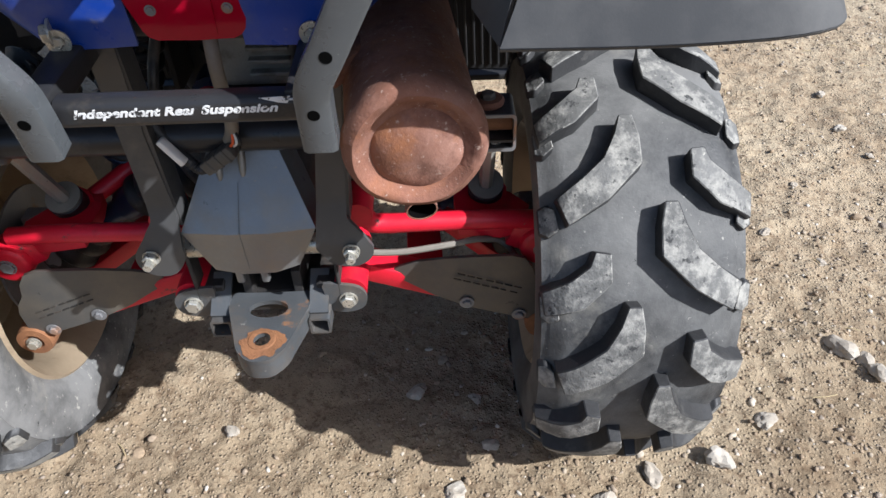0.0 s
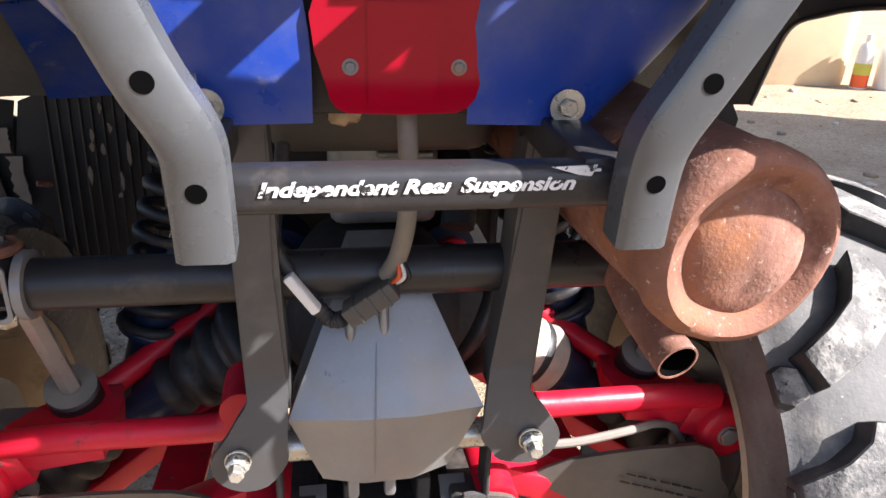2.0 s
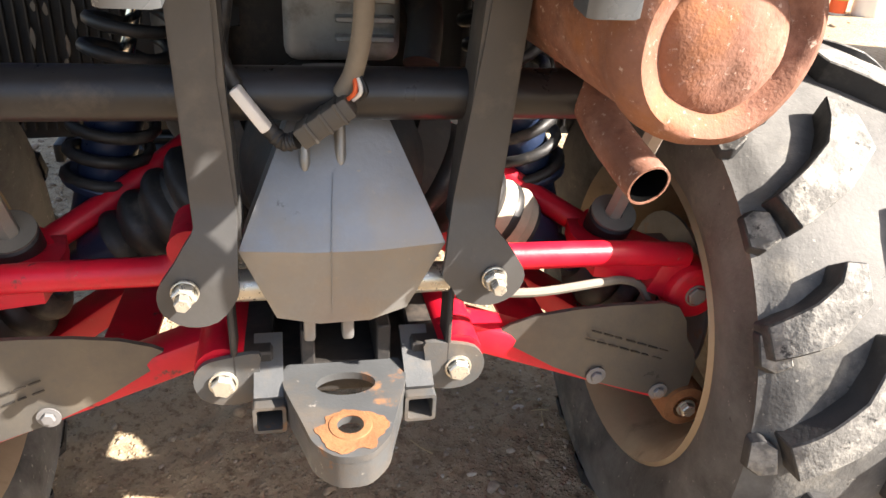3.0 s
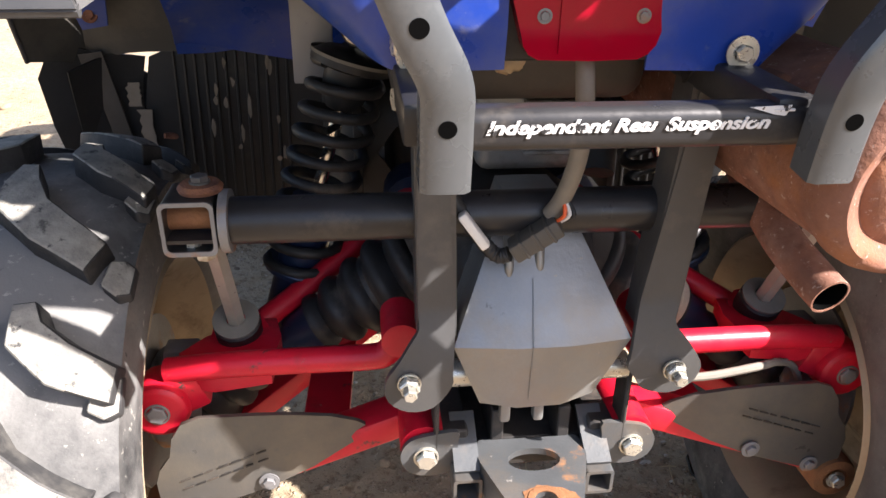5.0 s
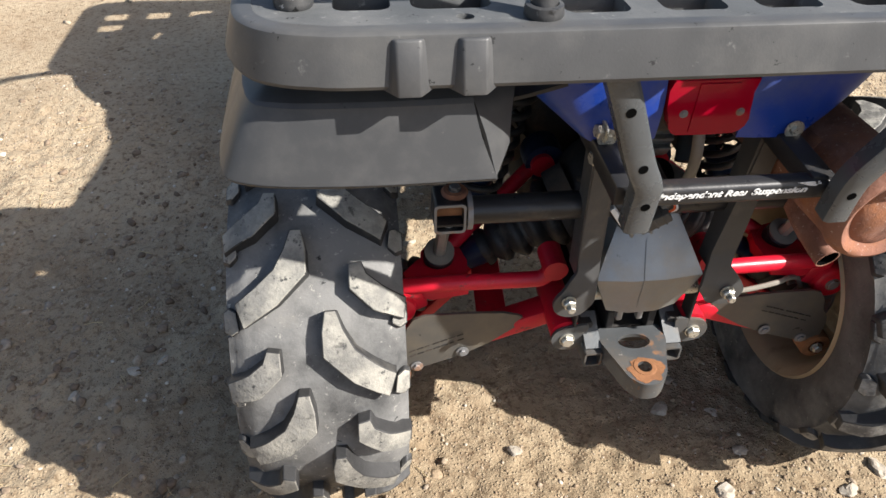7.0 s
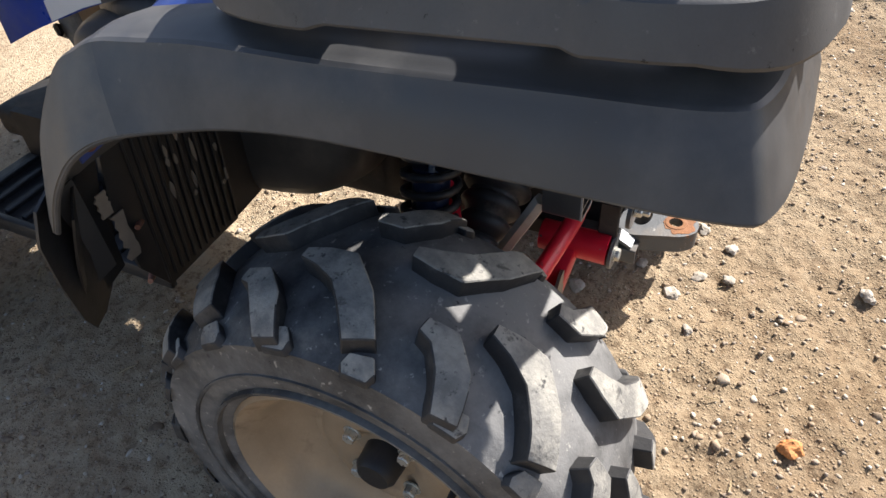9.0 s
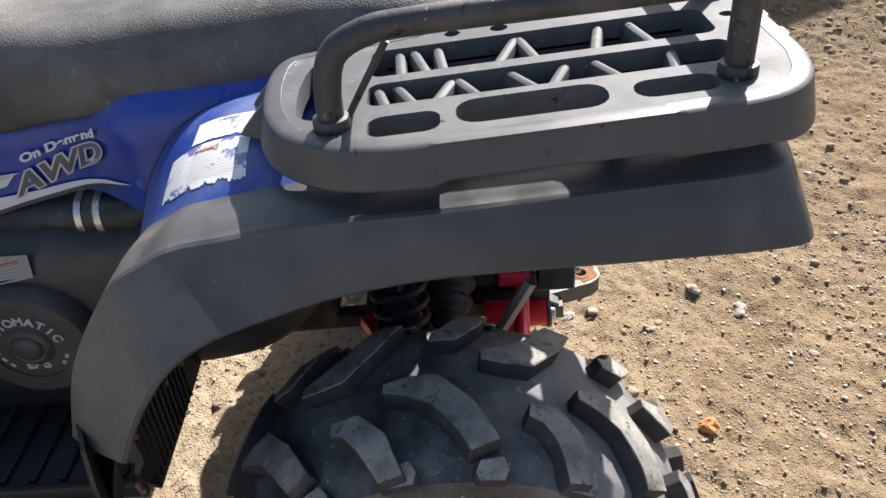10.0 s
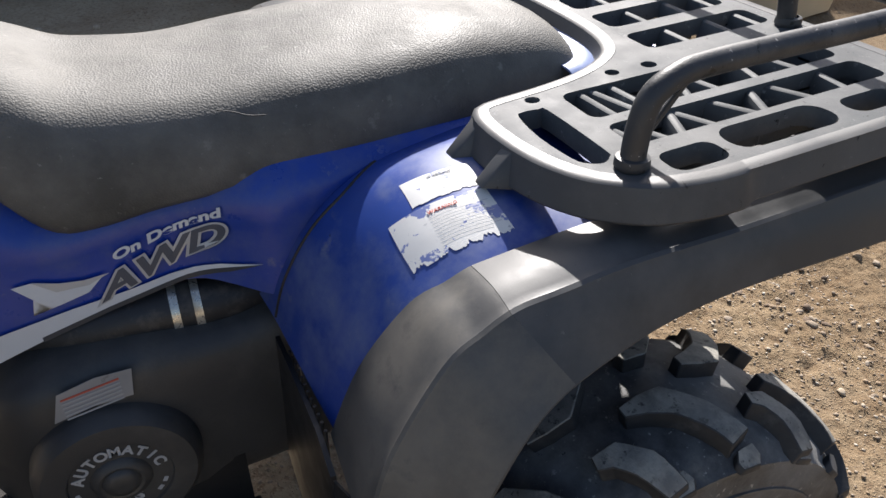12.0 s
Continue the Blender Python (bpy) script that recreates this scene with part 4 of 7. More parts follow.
for x in (-0.027, 0.0):
    bm = bmesh.new()
    tube(bm, spline([(x * 0.75, -0.128, 0.600), (x, -0.144, 0.575), (x, -0.152, 0.555), (x, -0.156, 0.540)], 4), [0.0045] * 10 + [0.004, 0.003, 0.001], 10)
    part("cast_rib", bm, M_ALLOY, cover)
bm = bmesh.new()
tube(bm, [(-0.010, -0.1935, 0.494), (-0.007, -0.162, 0.543)], [0.0005, 0.0004], 6)
tube(bm, [(-0.010, -0.1935, 0.494), (-0.010, -0.190, 0.436)], [0.0005, 0.0004], 6)
part("cast_seam", bm, M_ALLOY, cover)
for x in (-0.028, 0.003):
    bm = bmesh.new()
    box(bm, (x, -0.176, 0.418), (0.010, 0.012, 0.03))
    soften(bm, 0.003)
    part("cast_lug", bm, M_ALLOY, cover)
bm = bmesh.new()
rod(bm, (-0.088, -0.160, 0.447), (0.088, -0.160, 0.447), 0.013, None, 18)
part("pivot_tube", bm, M_ZINC, quad)
# gearcase, engine and airbox behind the uprights
bm = bmesh.new()
lathe(bm, [(0, -0.13), (0.035, -0.13), (0.062, -0.11), (0.085, -0.05), (0.088, 0.02), (0.075, 0.08), (0.045, 0.12), (0, 0.12)], (0, 0.0, 0.50), (0, 1, 0), 28)
box(bm, (0, 0.02, 0.46), (0.13, 0.20, 0.12))
soften(bm, 0.006, 2)
part("differential", bm, M_DARK, quad, "grimy dark differential housing")
bm = bmesh.new()
box(bm, (0.01, 0.02, 0.645), (0.10, 0.12, 0.10))
soften(bm, 0.012, 3)
eng = part("engine_casting", bm, M_SHADOWBOX, quad, "grey metal engine casting")
for k in range(4):
    bm = bmesh.new()
    box(bm, (0.028, -0.044, 0.618 + 0.016 * k), (0.05, 0.014, 0.005))
    soften(bm, 0.001, 1)
    part("cooling_fin", bm, M_SHADOWBOX, eng)
bm = bmesh.new()
tube(bm, spline([(0.075, -0.06, 0.60), (0.082, -0.03, 0.635), (0.078, 0.02, 0.65), (0.07, 0.1, 0.64)], 5), 0.016, 14)
part("breather_hose", bm, M_DARK, eng)
bm = bmesh.new()
tube(bm, spline([(-0.075, -0.10, 0.69), (-0.079, -0.125, 0.66), (-0.085, -0.12, 0.62), (-0.080, -0.06, 0.58)], 5), 0.006, 10)
part("breather_hose", bm, M_RUBBER, eng)
bm = bmesh.new()
box(bm, (0.005, 0.045, 0.735), (0.19, 0.28, 0.115))
soften(bm, 0.022, 4)
part("airbox", bm, M_AIRBOX, quad, "dusty dark plastic airbox")
bm = bmesh.new()
box(bm, (0.0, 0.40, 0.50), (0.22, 0.42, 0.30))
soften(bm, 0.03, 3)
part("engine_block", bm, M_DARK, quad)

# unseen belly box, added to keep sun off the ground behind the gap
bm = bmesh.new()
box(bm, (0.0, 0.86, 0.35), (0.34, 0.50, 0.07))
soften(bm, 0.02, 3)
part("engine_cradle", bm, M_DARK, quad)

# cross bar with lettering
bm = bmesh.new()
xs = [-0.094, 0.118]
prof = rounded(-0.012, 0.012, -0.0130, 0.0130, 0.008, 5)
ra = [[bm.verts.new((x, -0.292 + u, 0.7185 + v)) for u, v in prof] for x in xs]
for k in range(len(prof)):
    j = (k + 1) % len(prof)
    bm.faces.new((ra[0][k], ra[0][j], ra[1][j], ra[1][k]))
bm.faces.new(ra[0])
bm.faces.new(ra[1][::-1])
cross = part("cross_bar", bm, M_BPAINT, quad, "black painted cross bar with worn white lettering", 60)
place_letters("lettering", "Independent Rear Suspension", 0.0108, axes((-0.078, -0.3046, 0.7178), (1, 0, 0.006), (0, 0, 1)), M_TXT, cross, shear=0.30, width=0.170, bold=0.00035)
bm = bmesh.new()
tube(bm, [(0.093, -0.3046, 0.7295), (0.106, -0.3046, 0.7295)], 0.001, 6)
plate(bm, [(0.078, 0.7315), (0.104, 0.7325), (0.101, 0.7260), (0.0935, 0.7270)], [], lambda u, v, w: Vector((u, -0.3042 - w, v)), 0.0008)
part("decal_wedge", bm, M_TXT, cross)


# rack support channels
def channel(s):
    X = lambda x, y, z: Vector((s * x, y, z))
    c = spline([X(0.104 if s < 0 else 0.126, -0.324, 0.691), X(0.104 if s < 0 else 0.126, -0.329, 0.730), X(0.106 if s < 0 else 0.129, -0.334, 0.755), X(0.122 if s < 0 else 0.146, -0.338, 0.788), X(0.150 if s < 0 else 0.182, -0.345, 0.858), X(0.170 if s < 0 else 0.205, -0.350, 0.905)], 5)
    bm = bmesh.new()
    rows = []
    for i, p in enumerate(c):
        t = (c[min(i + 1, len(c) - 1)] - c[max(i - 1, 0)]).normalized()
        nx = Vector((t.z, 0, -t.x)).normalized()
        nb = t.cross(nx).normalized()
        if nb.y > 0:
            nb = -nb
        w, d = 0.0145, 0.020
        rows.append([p + nx * -w - nb * d, p + nx * -w, p + nx * (-w + 0.004) + nb * 0.003, p + nx * (w - 0.004) + nb * 0.003, p + nx * w, p + nx * w - nb * d])
    vo = [[bm.verts.new(q) for q in r] for r in rows]
    vi = []
    for p, r in zip(c, rows):
        m = sum(r, Vector()) / 6
        vi.append([bm.verts.new(q + (m - q) * 0.16) for q in r])
    for i in range(len(rows) - 1):
        for j in range(5):
            bm.faces.new((vo[i][j], vo[i][j + 1], vo[i + 1][j + 1], vo[i + 1][j]))
            bm.faces.new((vi[i][j], vi[i + 1][j], vi[i + 1][j + 1], vi[i][j + 1]))
        for j in (0, 5):
            bm.faces.new((vo[i][j], vo[i + 1][j], vi[i + 1][j], vi[i][j]))
    for i in (0, -1):
        for j in range(5):
            bm.faces.new((vo[i][j], vi[i][j], vi[i][j + 1], vo[i][j + 1]))
    ch = part("rack_support", bm, M_STEELGREY, quad, "grey painted steel rack support channel with round holes", 40)
    # flat dark discs paint the shade of open bolt holes
    for z in (0.731, 0.787, 0.857):
        n = min(range(1, len(c)), key=lambda q: abs(c[q].z - z))
        p = c[n - 1].lerp(c[n], 0.5) if c[n].z > z else c[n]
        t = (c[min(n + 1, len(c) - 1)] - c[n - 1]).normalized()
        nb = t.cross(Vector((t.z, 0, -t.x)))
        nb = nb.normalized() * (-1 if nb.y > 0 else 1)
        bm = bmesh.new()
        lathe(bm, [(0, 0), (0.0052, 0), (0.0052, 0.0003), (0, 0.0003)], p + nb * 0.0031, nb, 20)
        part("bolt_hole", bm, M_HOLE, ch, "flat dark disc painting the shade of a round hole")


M_STEELGREY = mat("scuffed_grey_enamel", (0.125, 0.137, 0.147), 0.28, 0.45, var=0.1, scale=10, grain=320, bump=0.02, layers=(((0.25, 0.255, 0.26), 9, 0.56, 0.9, 0.45), ((0.06, 0.06, 0.06), 34, 0.70, 0.74, 0.5), ((0.5, 0.49, 0.47), 48, 0.71, 0.75, 0.6)))
M_HOLE = mat("hole_shade", (0.004, 0.004, 0.004), 0.9, var=0.1, bump=0, spec=0.0)
channel(-1)
channel(1)
for s in (-1,):
    for z in (0.742, 0.705):
        hexbolt(quad, (s * 0.118, -0.212, z + 0.01), (s, -0.2, 0), 0.009, 0.010, 1.5, "frame_bolt")

# exhaust
bm = bmesh.new()
ca = Vector((0.205, -0.305, 0.677))
cd = Vector((0.10, -1.0, -0.035)).normalized()
lathe(bm, [(0, -0.004), (0.040, -0.004), (0.046, -0.0015), (0.050, 0.0035), (0.056, 0.006), (0.0615, 0.003), (0.065, -0.006), (0.0655, -0.016), (0.063, -0.026), (0.062, -0.04), (0.061, -0.30), (0.058, -0.48), (0, -0.50)], ca, cd, 64)
for v in bm.verts:
    d = (v.co - ca)
    k = noise.noise(v.co * 22) * 0.0025 + noise.noise(v.co * 60) * 0.0008
    v.co += d.normalized() * k
exh = part("silencer", bm, M_RUST, quad, "rusty brown exhaust silencer with a dented end cap", 50)
bm = bmesh.new()
lathe(bm, [(0, 0.008), (0.010, 0.0078), (0.020, 0.0066), (0.030, 0.0040), (0.038, 0.0), (0.043, -0.005), (0.045, -0.010)], ca + Vector((0.001, 0, -0.004)), cd, 48)
for v in bm.verts:
    v.co += cd * (noise.noise(v.co * 40) * 0.002 - 0.006 * math.exp(-((v.co - ca - Vector((0.002, 0, -0.026))).length / 0.015) ** 2))
part("dished_end", bm, M_RUST, exh, "", 60)
bm = bmesh.new()
pts = spline([(0.186, -0.10, 0.640), (0.190, -0.145, 0.610), (0.195, -0.190, 0.586), (0.2005, -0.228, 0.573), (0.2045, -0.252, 0.566)], 6)
o = tube(bm, pts, 0.0165, 20, caps=False)
i = tube(bm, [p.copy() for p in pts], 0.0149, 20, caps=False)
for k in range(20):
    j = (k + 1) % 20
    bm.faces.new((o[-1][k], o[-1][j], i[-1][j], i[-1][k]))
part("tail_pipe", bm, M_RUST, exh, "short rusty tail pipe, open at the end", 60)
# near-black liner puts the shade inside the pipe into its colour
bm = bmesh.new()
tube(bm, [p.copy() for p in pts[-10:-1]] + [pts[-1].lerp(pts[-2], 0.2)], 0.0143, 20, caps=False)
lathe(bm, [(0, 0), (0.0144, 0)], pts[-10], pts[-1] - pts[-2], 20)
part("pipe_bore", bm, M_HOLE, exh)
bm = bmesh.new()
beam(bm, (0.150, -0.205, 0.715), (0.205, -0.200, 0.735), 0.03, 0.008)
beam(bm, (0.120, -0.21, 0.70), (0.16, -0.20, 0.72), 0.03, 0.02)
soften(bm, 0.002)
part("silencer_bracket", bm, M_RUSTDARK, exh)

# rear bodywork: blue panels and the tail lamp
for s in (-1, 1):
    bm = bmesh.new()
    X = lambda x, y, z: Vector((s * x, y, z))
    rows = [[X(0.050, -0.203, 0.732), X(0.050, -0.208, 0.78), X(0.056, -0.212, 0.83), X(0.06, -0.205, 0.885)],
            [X(0.085, -0.206, 0.732), X(0.088, -0.212, 0.78), X(0.090, -0.215, 0.83), X(0.09, -0.207, 0.885)],
            [X(0.122, -0.205, 0.732), X(0.132, -0.212, 0.775), X(0.14, -0.215, 0.83), X(0.14, -0.207, 0.885)],
            [X(0.140, -0.195, 0.738), X(0.162, -0.203, 0.770), X(0.185, -0.205, 0.82), X(0.19, -0.198, 0.885)],
            [X(0.160, -0.165, 0.750), X(0.200, -0.165, 0.785), X(0.235, -0.165, 0.83), X(0.25, -0.16, 0.885)],
            [X(0.190, -0.08, 0.765), X(0.235, -0.08, 0.80), X(0.265, -0.08, 0.84), X(0.28, -0.08, 0.885)]]
    sheet(bm, rows, 0.004, 5, 5)
    tail = part("tail_panel", bm, M_BLUE, quad, "glossy blue plastic tail panel", 60)
    hexbolt(tail, X(0.114, -0.2165, 0.745), (0, -1, 0), 0.0062, 0.006, 1.9, "panel_bolt", M_ZINC)
    bm = bmesh.new()
    beam(bm, X(0.112, -0.19, 0.745), X(0.112, -0.16, 0.72), 0.03, 0.02)
    part("panel_tab", bm, M_BLACK, tail)
bm = bmesh.new()
o = [(-0.041, 0.757), (-0.039, 0.749), (-0.035, 0.743), (-0.028, 0.7395), (0.008, 0.7385), (0.042, 0.7395), (0.049, 0.743), (0.054, 0.749), (0.056, 0.757), (0.061, 0.778), (0.0635, 0.800), (0.061, 0.812), (-0.046, 0.812), (-0.050, 0.800), (-0.0475, 0.778)]
plate(bm, o, [], lambda u, v, w: Vector((u, -0.196 - w - 0.10 * 0.0 + (v - 0.775) * -0.08, v)), 0.016)
soften(bm, 0.006, 4)
lamp = part("tail_lamp", bm, M_LENS, quad, "red plastic tail lamp with two screws", 40)
bm = bmesh.new()
plate(bm, [(-0.015, 0.744), (0.028, 0.744), (0.031, 0.808), (-0.016, 0.808)], [], lambda u, v, w: Vector((u, -0.2122 - w + (v - 0.775) * -0.08, v)), 0.0015)
soften(bm, 0.0006, 1)
part("lamp_window", bm, M_LENS, lamp)
for x in (-0.026, 0.042):
    hexbolt(lamp, (x, -0.2115, 0.769), (0, -1, 0), 0.0034, 0.002, 1.5, "lamp_screw", M_RUSTPART)
bm = bmesh.new()
box(bm, (0.006, -0.175, 0.81), (0.14, 0.04, 0.15))
soften(bm, 0.006)
part("lamp_housing", bm, M_BLACK, quad)

# wiring
bm = bmesh.new()
tube(bm, spline([(0.012, -0.185, 0.74), (0.013, -0.195, 0.70), (0.013, -0.19, 0.66), (0.008, -0.178, 0.625), (0.0, -0.172, 0.607)], 5), 0.0072, 10)
wire = part("cable_sleeve", bm, M_CABLE, quad, "dusty grey cable sleeve")
bm = bmesh.new()
beam(bm, (0.006, -0.180, 0.603), (-0.030, -0.176, 0.577), 0.022, 0.016)
for k in range(3):
    t = 0.2 + 0.28 * k
    p = Vector((0.006, -0.180, 0.603)).lerp(Vector((-0.030, -0.176, 0.577)), t)
    d = Vector((-0.036, 0.004, -0.026)).normalized()
    beam(bm, p - d * 0.002, p + d * 0.002, 0.0245, 0.018)
soften(bm, 0.002)
part("plug_connector", bm, M_AIRBOX, wire, "dark grey plug connector")
bm = bmesh.new()
pts = spline([(-0.032, -0.176, 0.575), (-0.042, -0.172, 0.572), (-0.055, -0.168, 0.585), (-0.068, -0.165, 0.603), (-0.082, -0.16, 0.63), (-0.088, -0.15, 0.68)], 8)
tube(bm, pts, [0.006 + 0.0009 * (k % 2) for k in range(len(pts))], 10)
part("corrugated_sleeve", bm, M_RUBBER, wire)
bm = bmesh.new()
beam(bm, (-0.052, -0.178, 0.583), (-0.073, -0.175, 0.612), 0.011, 0.008)
soften(bm, 0.002)
part("white_connector", bm, M_WHITEPL, wire)
for k, m in enumerate((M_ORANGEWIRE, M_WHITEPL, M_BLACK)):
    bm = bmesh.new()
    tube(bm, spline([(0.003 + 0.004 * k, -0.183, 0.606), (0.008 + 0.004 * k, -0.187, 0.613), (0.008 + 0.002 * k, -0.182, 0.622)], 4), 0.0016, 6)
    part("wire", bm, m, wire)
bm = bmesh.new()
bmesh.ops.create_icosphere(bm, subdivisions=3, radius=0.013, matrix=Matrix.Translation((-0.027, -0.10, 0.718)))
for v in bm.verts:
    v.co += v.normal * noise.noise(v.co * 160) * 0.005
part("mud_clump", bm, M_CREAM, quad, "small clump of dried mud")


# ---- racks ----
def rack_z(y):
    return 0.914 - 0.065 * y


half = [(0.0, -0.347), (0.36, -0.347), (0.425, -0.343), (0.463, -0.330), (0.486, -0.305), (0.495, -0.270), (0.4965, -0.228), (0.4975, -0.210), (0.498, -0.192), (0.4985, -0.14), (0.499, -0.07), (0.499, -0.022), (0.4985, -0.008), (0.498, 0.008), (0.496, 0.03),
        (0.486, 0.072), (0.466, 0.103), (0.438, 0.129), (0.396, 0.148), (0.350, 0.157), (0.303, 0.160), (0.270, 0.156), (0.251, 0.138), (0.243, 0.07), (0.230, 0.005), (0.202, -0.050), (0.165, -0.080), (0.10, -0.096)]
outline = half + [(0.0, -0.100)] + [(-x, y) for x, y in half[:0:-1]]
outline = [(-x, y) for x, y in outline]
BAYS = ((0.413, 0.362, [(0.034, 0.046), (0.006, 0.026), (-0.010, -0.030), (-0.056, -0.034), (-0.112, -0.086), (-0.120, -0.142), (-0.190, -0.168), (-0.238, -0.244)]),
        (0.342, 0.274, [(0.022, 0.026), (-0.006, 0.010), (-0.022, -0.016), (-0.075, -0.100), (-0.118, -0.104), (-0.175, -0.190), (-0.236, -0.222)]))
holes = []
for s in (-1, 1):
    hs = [[(p.x, p.y) for p in spline([(*p, 0) for p in [(-0.298, 0.122), (-0.290, 0.112), (-0.292, 0.094), (-0.302, 0.086), (-0.405, 0.084), (-0.420, 0.088), (-0.428, 0.100), (-0.421, 0.114), (-0.405, 0.122), (-0.35, 0.127)]], 3, True)],
          rounded(-0.478, -0.438, -0.016, 0.050, 0.014), rounded(-0.474, -0.425, -0.166, -0.030, 0.021), rounded(-0.470, -0.434, -0.262, -0.188, 0.016)]
    hs += [rounded(-0.413, -0.362, -0.296, 0.054, 0.012)]
    hs += [rounded(-0.344, -0.272, -0.296, 0.056, 0.014)]
    hs += [circle(-0.268, 0.088, 0.0090, n=14), circle(-0.248, -0.033, 0.009, n=14), circle(-0.250, -0.085, 0.010, n=14), circle(-0.300, -0.318, 0.008, n=12)]
    if s > 0:
        hs = [[(-x, y) for x, y in h] for h in hs]
    holes += hs
for c in (-0.180, -0.090, 0.0, 0.090, 0.180):
    y1 = -0.122 if abs(c) < 0.15 else -0.118
    holes.append(rounded(c - 0.030, c + 0.030, -0.318, y1, 0.014, 4))
bm = bmesh.new()
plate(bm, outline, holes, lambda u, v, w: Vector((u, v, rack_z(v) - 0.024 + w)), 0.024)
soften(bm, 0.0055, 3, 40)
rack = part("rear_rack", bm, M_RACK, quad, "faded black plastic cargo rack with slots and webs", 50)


def web(a, b):
    """a deep rib with a rounded top across a slot, a little below the deck"""
    bm = bmesh.new()
    (x0, y0), (x1, y1) = a, b
    d = Vector((x1 - x0, y1 - y0, 0)).normalized()
    n = Vector((-d.y, d.x, 0))
    rows = []
    for x, y, k in ((x0, y0, -1), (x1, y1, 1)):
        p = Vector((x, y, rack_z(y))) + d * 0.004 * k
        rows.append([bm.verts.new(p + n * u + Vector((0, 0, z))) for u, z in ((-0.0058, -0.040), (-0.0066, -0.012), (-0.0050, -0.0062), (-0.0018, -0.0042), (0.0018, -0.0042), (0.0050, -0.0062), (0.0066, -0.012), (0.0058, -0.040))])
    for k in range(8):
        bm.faces.new((rows[0][k], rows[1][k], rows[1][(k + 1) % 8], rows[0][(k + 1) % 8]))
    bm.faces.new(rows[0][::-1])
    bm.faces.new(rows[1])
    part("web", bm, M_RACK, rack)


def well(loop):
    """the wall of a slot, carried on below the deck"""
    bm = bmesh.new()
    plate(bm, offset_loop(loop, 0.0035 * (1 if sum(loop[i - 1][0] * loop[i][1] - loop[i][0] * loop[i - 1][1] for i in range(len(loop))) > 0 else -1)), [loop], lambda u, v, w: Vector((u, v, rack_z(v) - 0.041 + w)), 0.020)
    part("slot_wall", bm, M_RACK, rack)


def slot_light_fence(x, y0, y1, deep, s):
    """deep wall along the outer side of a short slot, added to trim sunlight"""
    bm = bmesh.new()
    y = (y0 + y1) / 2
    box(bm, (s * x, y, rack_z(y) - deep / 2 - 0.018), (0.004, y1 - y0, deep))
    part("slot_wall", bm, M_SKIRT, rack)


def offset_loop(loop, d):
    out = []
    n = len(loop)
    for i in range(n):
        a, b, c = (Vector(loop[k % n]) for k in (i - 1, i, i + 1))
        t = ((b - a).normalized() + (c - b).normalized()).normalized()
        out.append(b + Vector((t.y, -t.x)) * d)
    return out


for s in (-1, 1):
    for x0, x1, y1 in ((0.362, 0.413, 0.054), (0.272, 0.344, 0.056)):
        well(rounded(min(s * x0, s * x1), max(s * x0, s * x1), -0.296, y1, 0.012))
for s in (-1, 1):
    slot_light_fence(0.478, -0.016, 0.050, 0.017, s)
    slot_light_fence(0.472, -0.262, -0.188, 0.015, s)
    for x0, x1, webs in BAYS:
        for yo, yi in webs:
            web((s * x0, yo), (s * x1, yi))
for c in (-0.180, -0.090, 0.0, 0.090, 0.180):
    for y in (-0.186, -0.256, -0.306):
        web((c - 0.030, y), (c + 0.030, y))


def skirt(bm, loop, steps, zfun):
    sgn = -1 if sum(loop[i - 1][0] * loop[i][1] - loop[i][0] * loop[i - 1][1] for i in range(len(loop))) < 0 else 1
    rings = []
    for d, dz in steps:
        rings.append([bm.verts.new((p.x, p.y, zfun(p.y) + dz)) for p in offset_loop(loop, d * sgn)])
    n = len(loop)
    for a, b in zip(rings, rings[1:]):
        for k in range(n):
            bm.faces.new((a[k], a[(k + 1) % n], b[(k + 1) % n], b[k]))


bm = bmesh.new()
smooth_loop = [(p.x, p.y) for p in spline([(*p, 0) for p in outline], 3, True)]
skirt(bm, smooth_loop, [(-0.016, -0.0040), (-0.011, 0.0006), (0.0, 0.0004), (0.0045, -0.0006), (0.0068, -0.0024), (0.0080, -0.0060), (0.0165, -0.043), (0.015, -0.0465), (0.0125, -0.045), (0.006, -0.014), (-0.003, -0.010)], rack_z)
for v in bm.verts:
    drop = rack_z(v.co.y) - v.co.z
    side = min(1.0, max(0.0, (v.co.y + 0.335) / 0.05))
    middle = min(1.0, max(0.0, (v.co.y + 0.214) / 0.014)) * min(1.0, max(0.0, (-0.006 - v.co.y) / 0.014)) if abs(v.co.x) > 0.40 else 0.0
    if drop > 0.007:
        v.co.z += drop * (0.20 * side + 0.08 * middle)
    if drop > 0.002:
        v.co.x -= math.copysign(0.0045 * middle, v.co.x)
part("rack_skirt", bm, M_SKIRT, rack, "moulded edge of the rack, shade put into its darker plastic", 30)
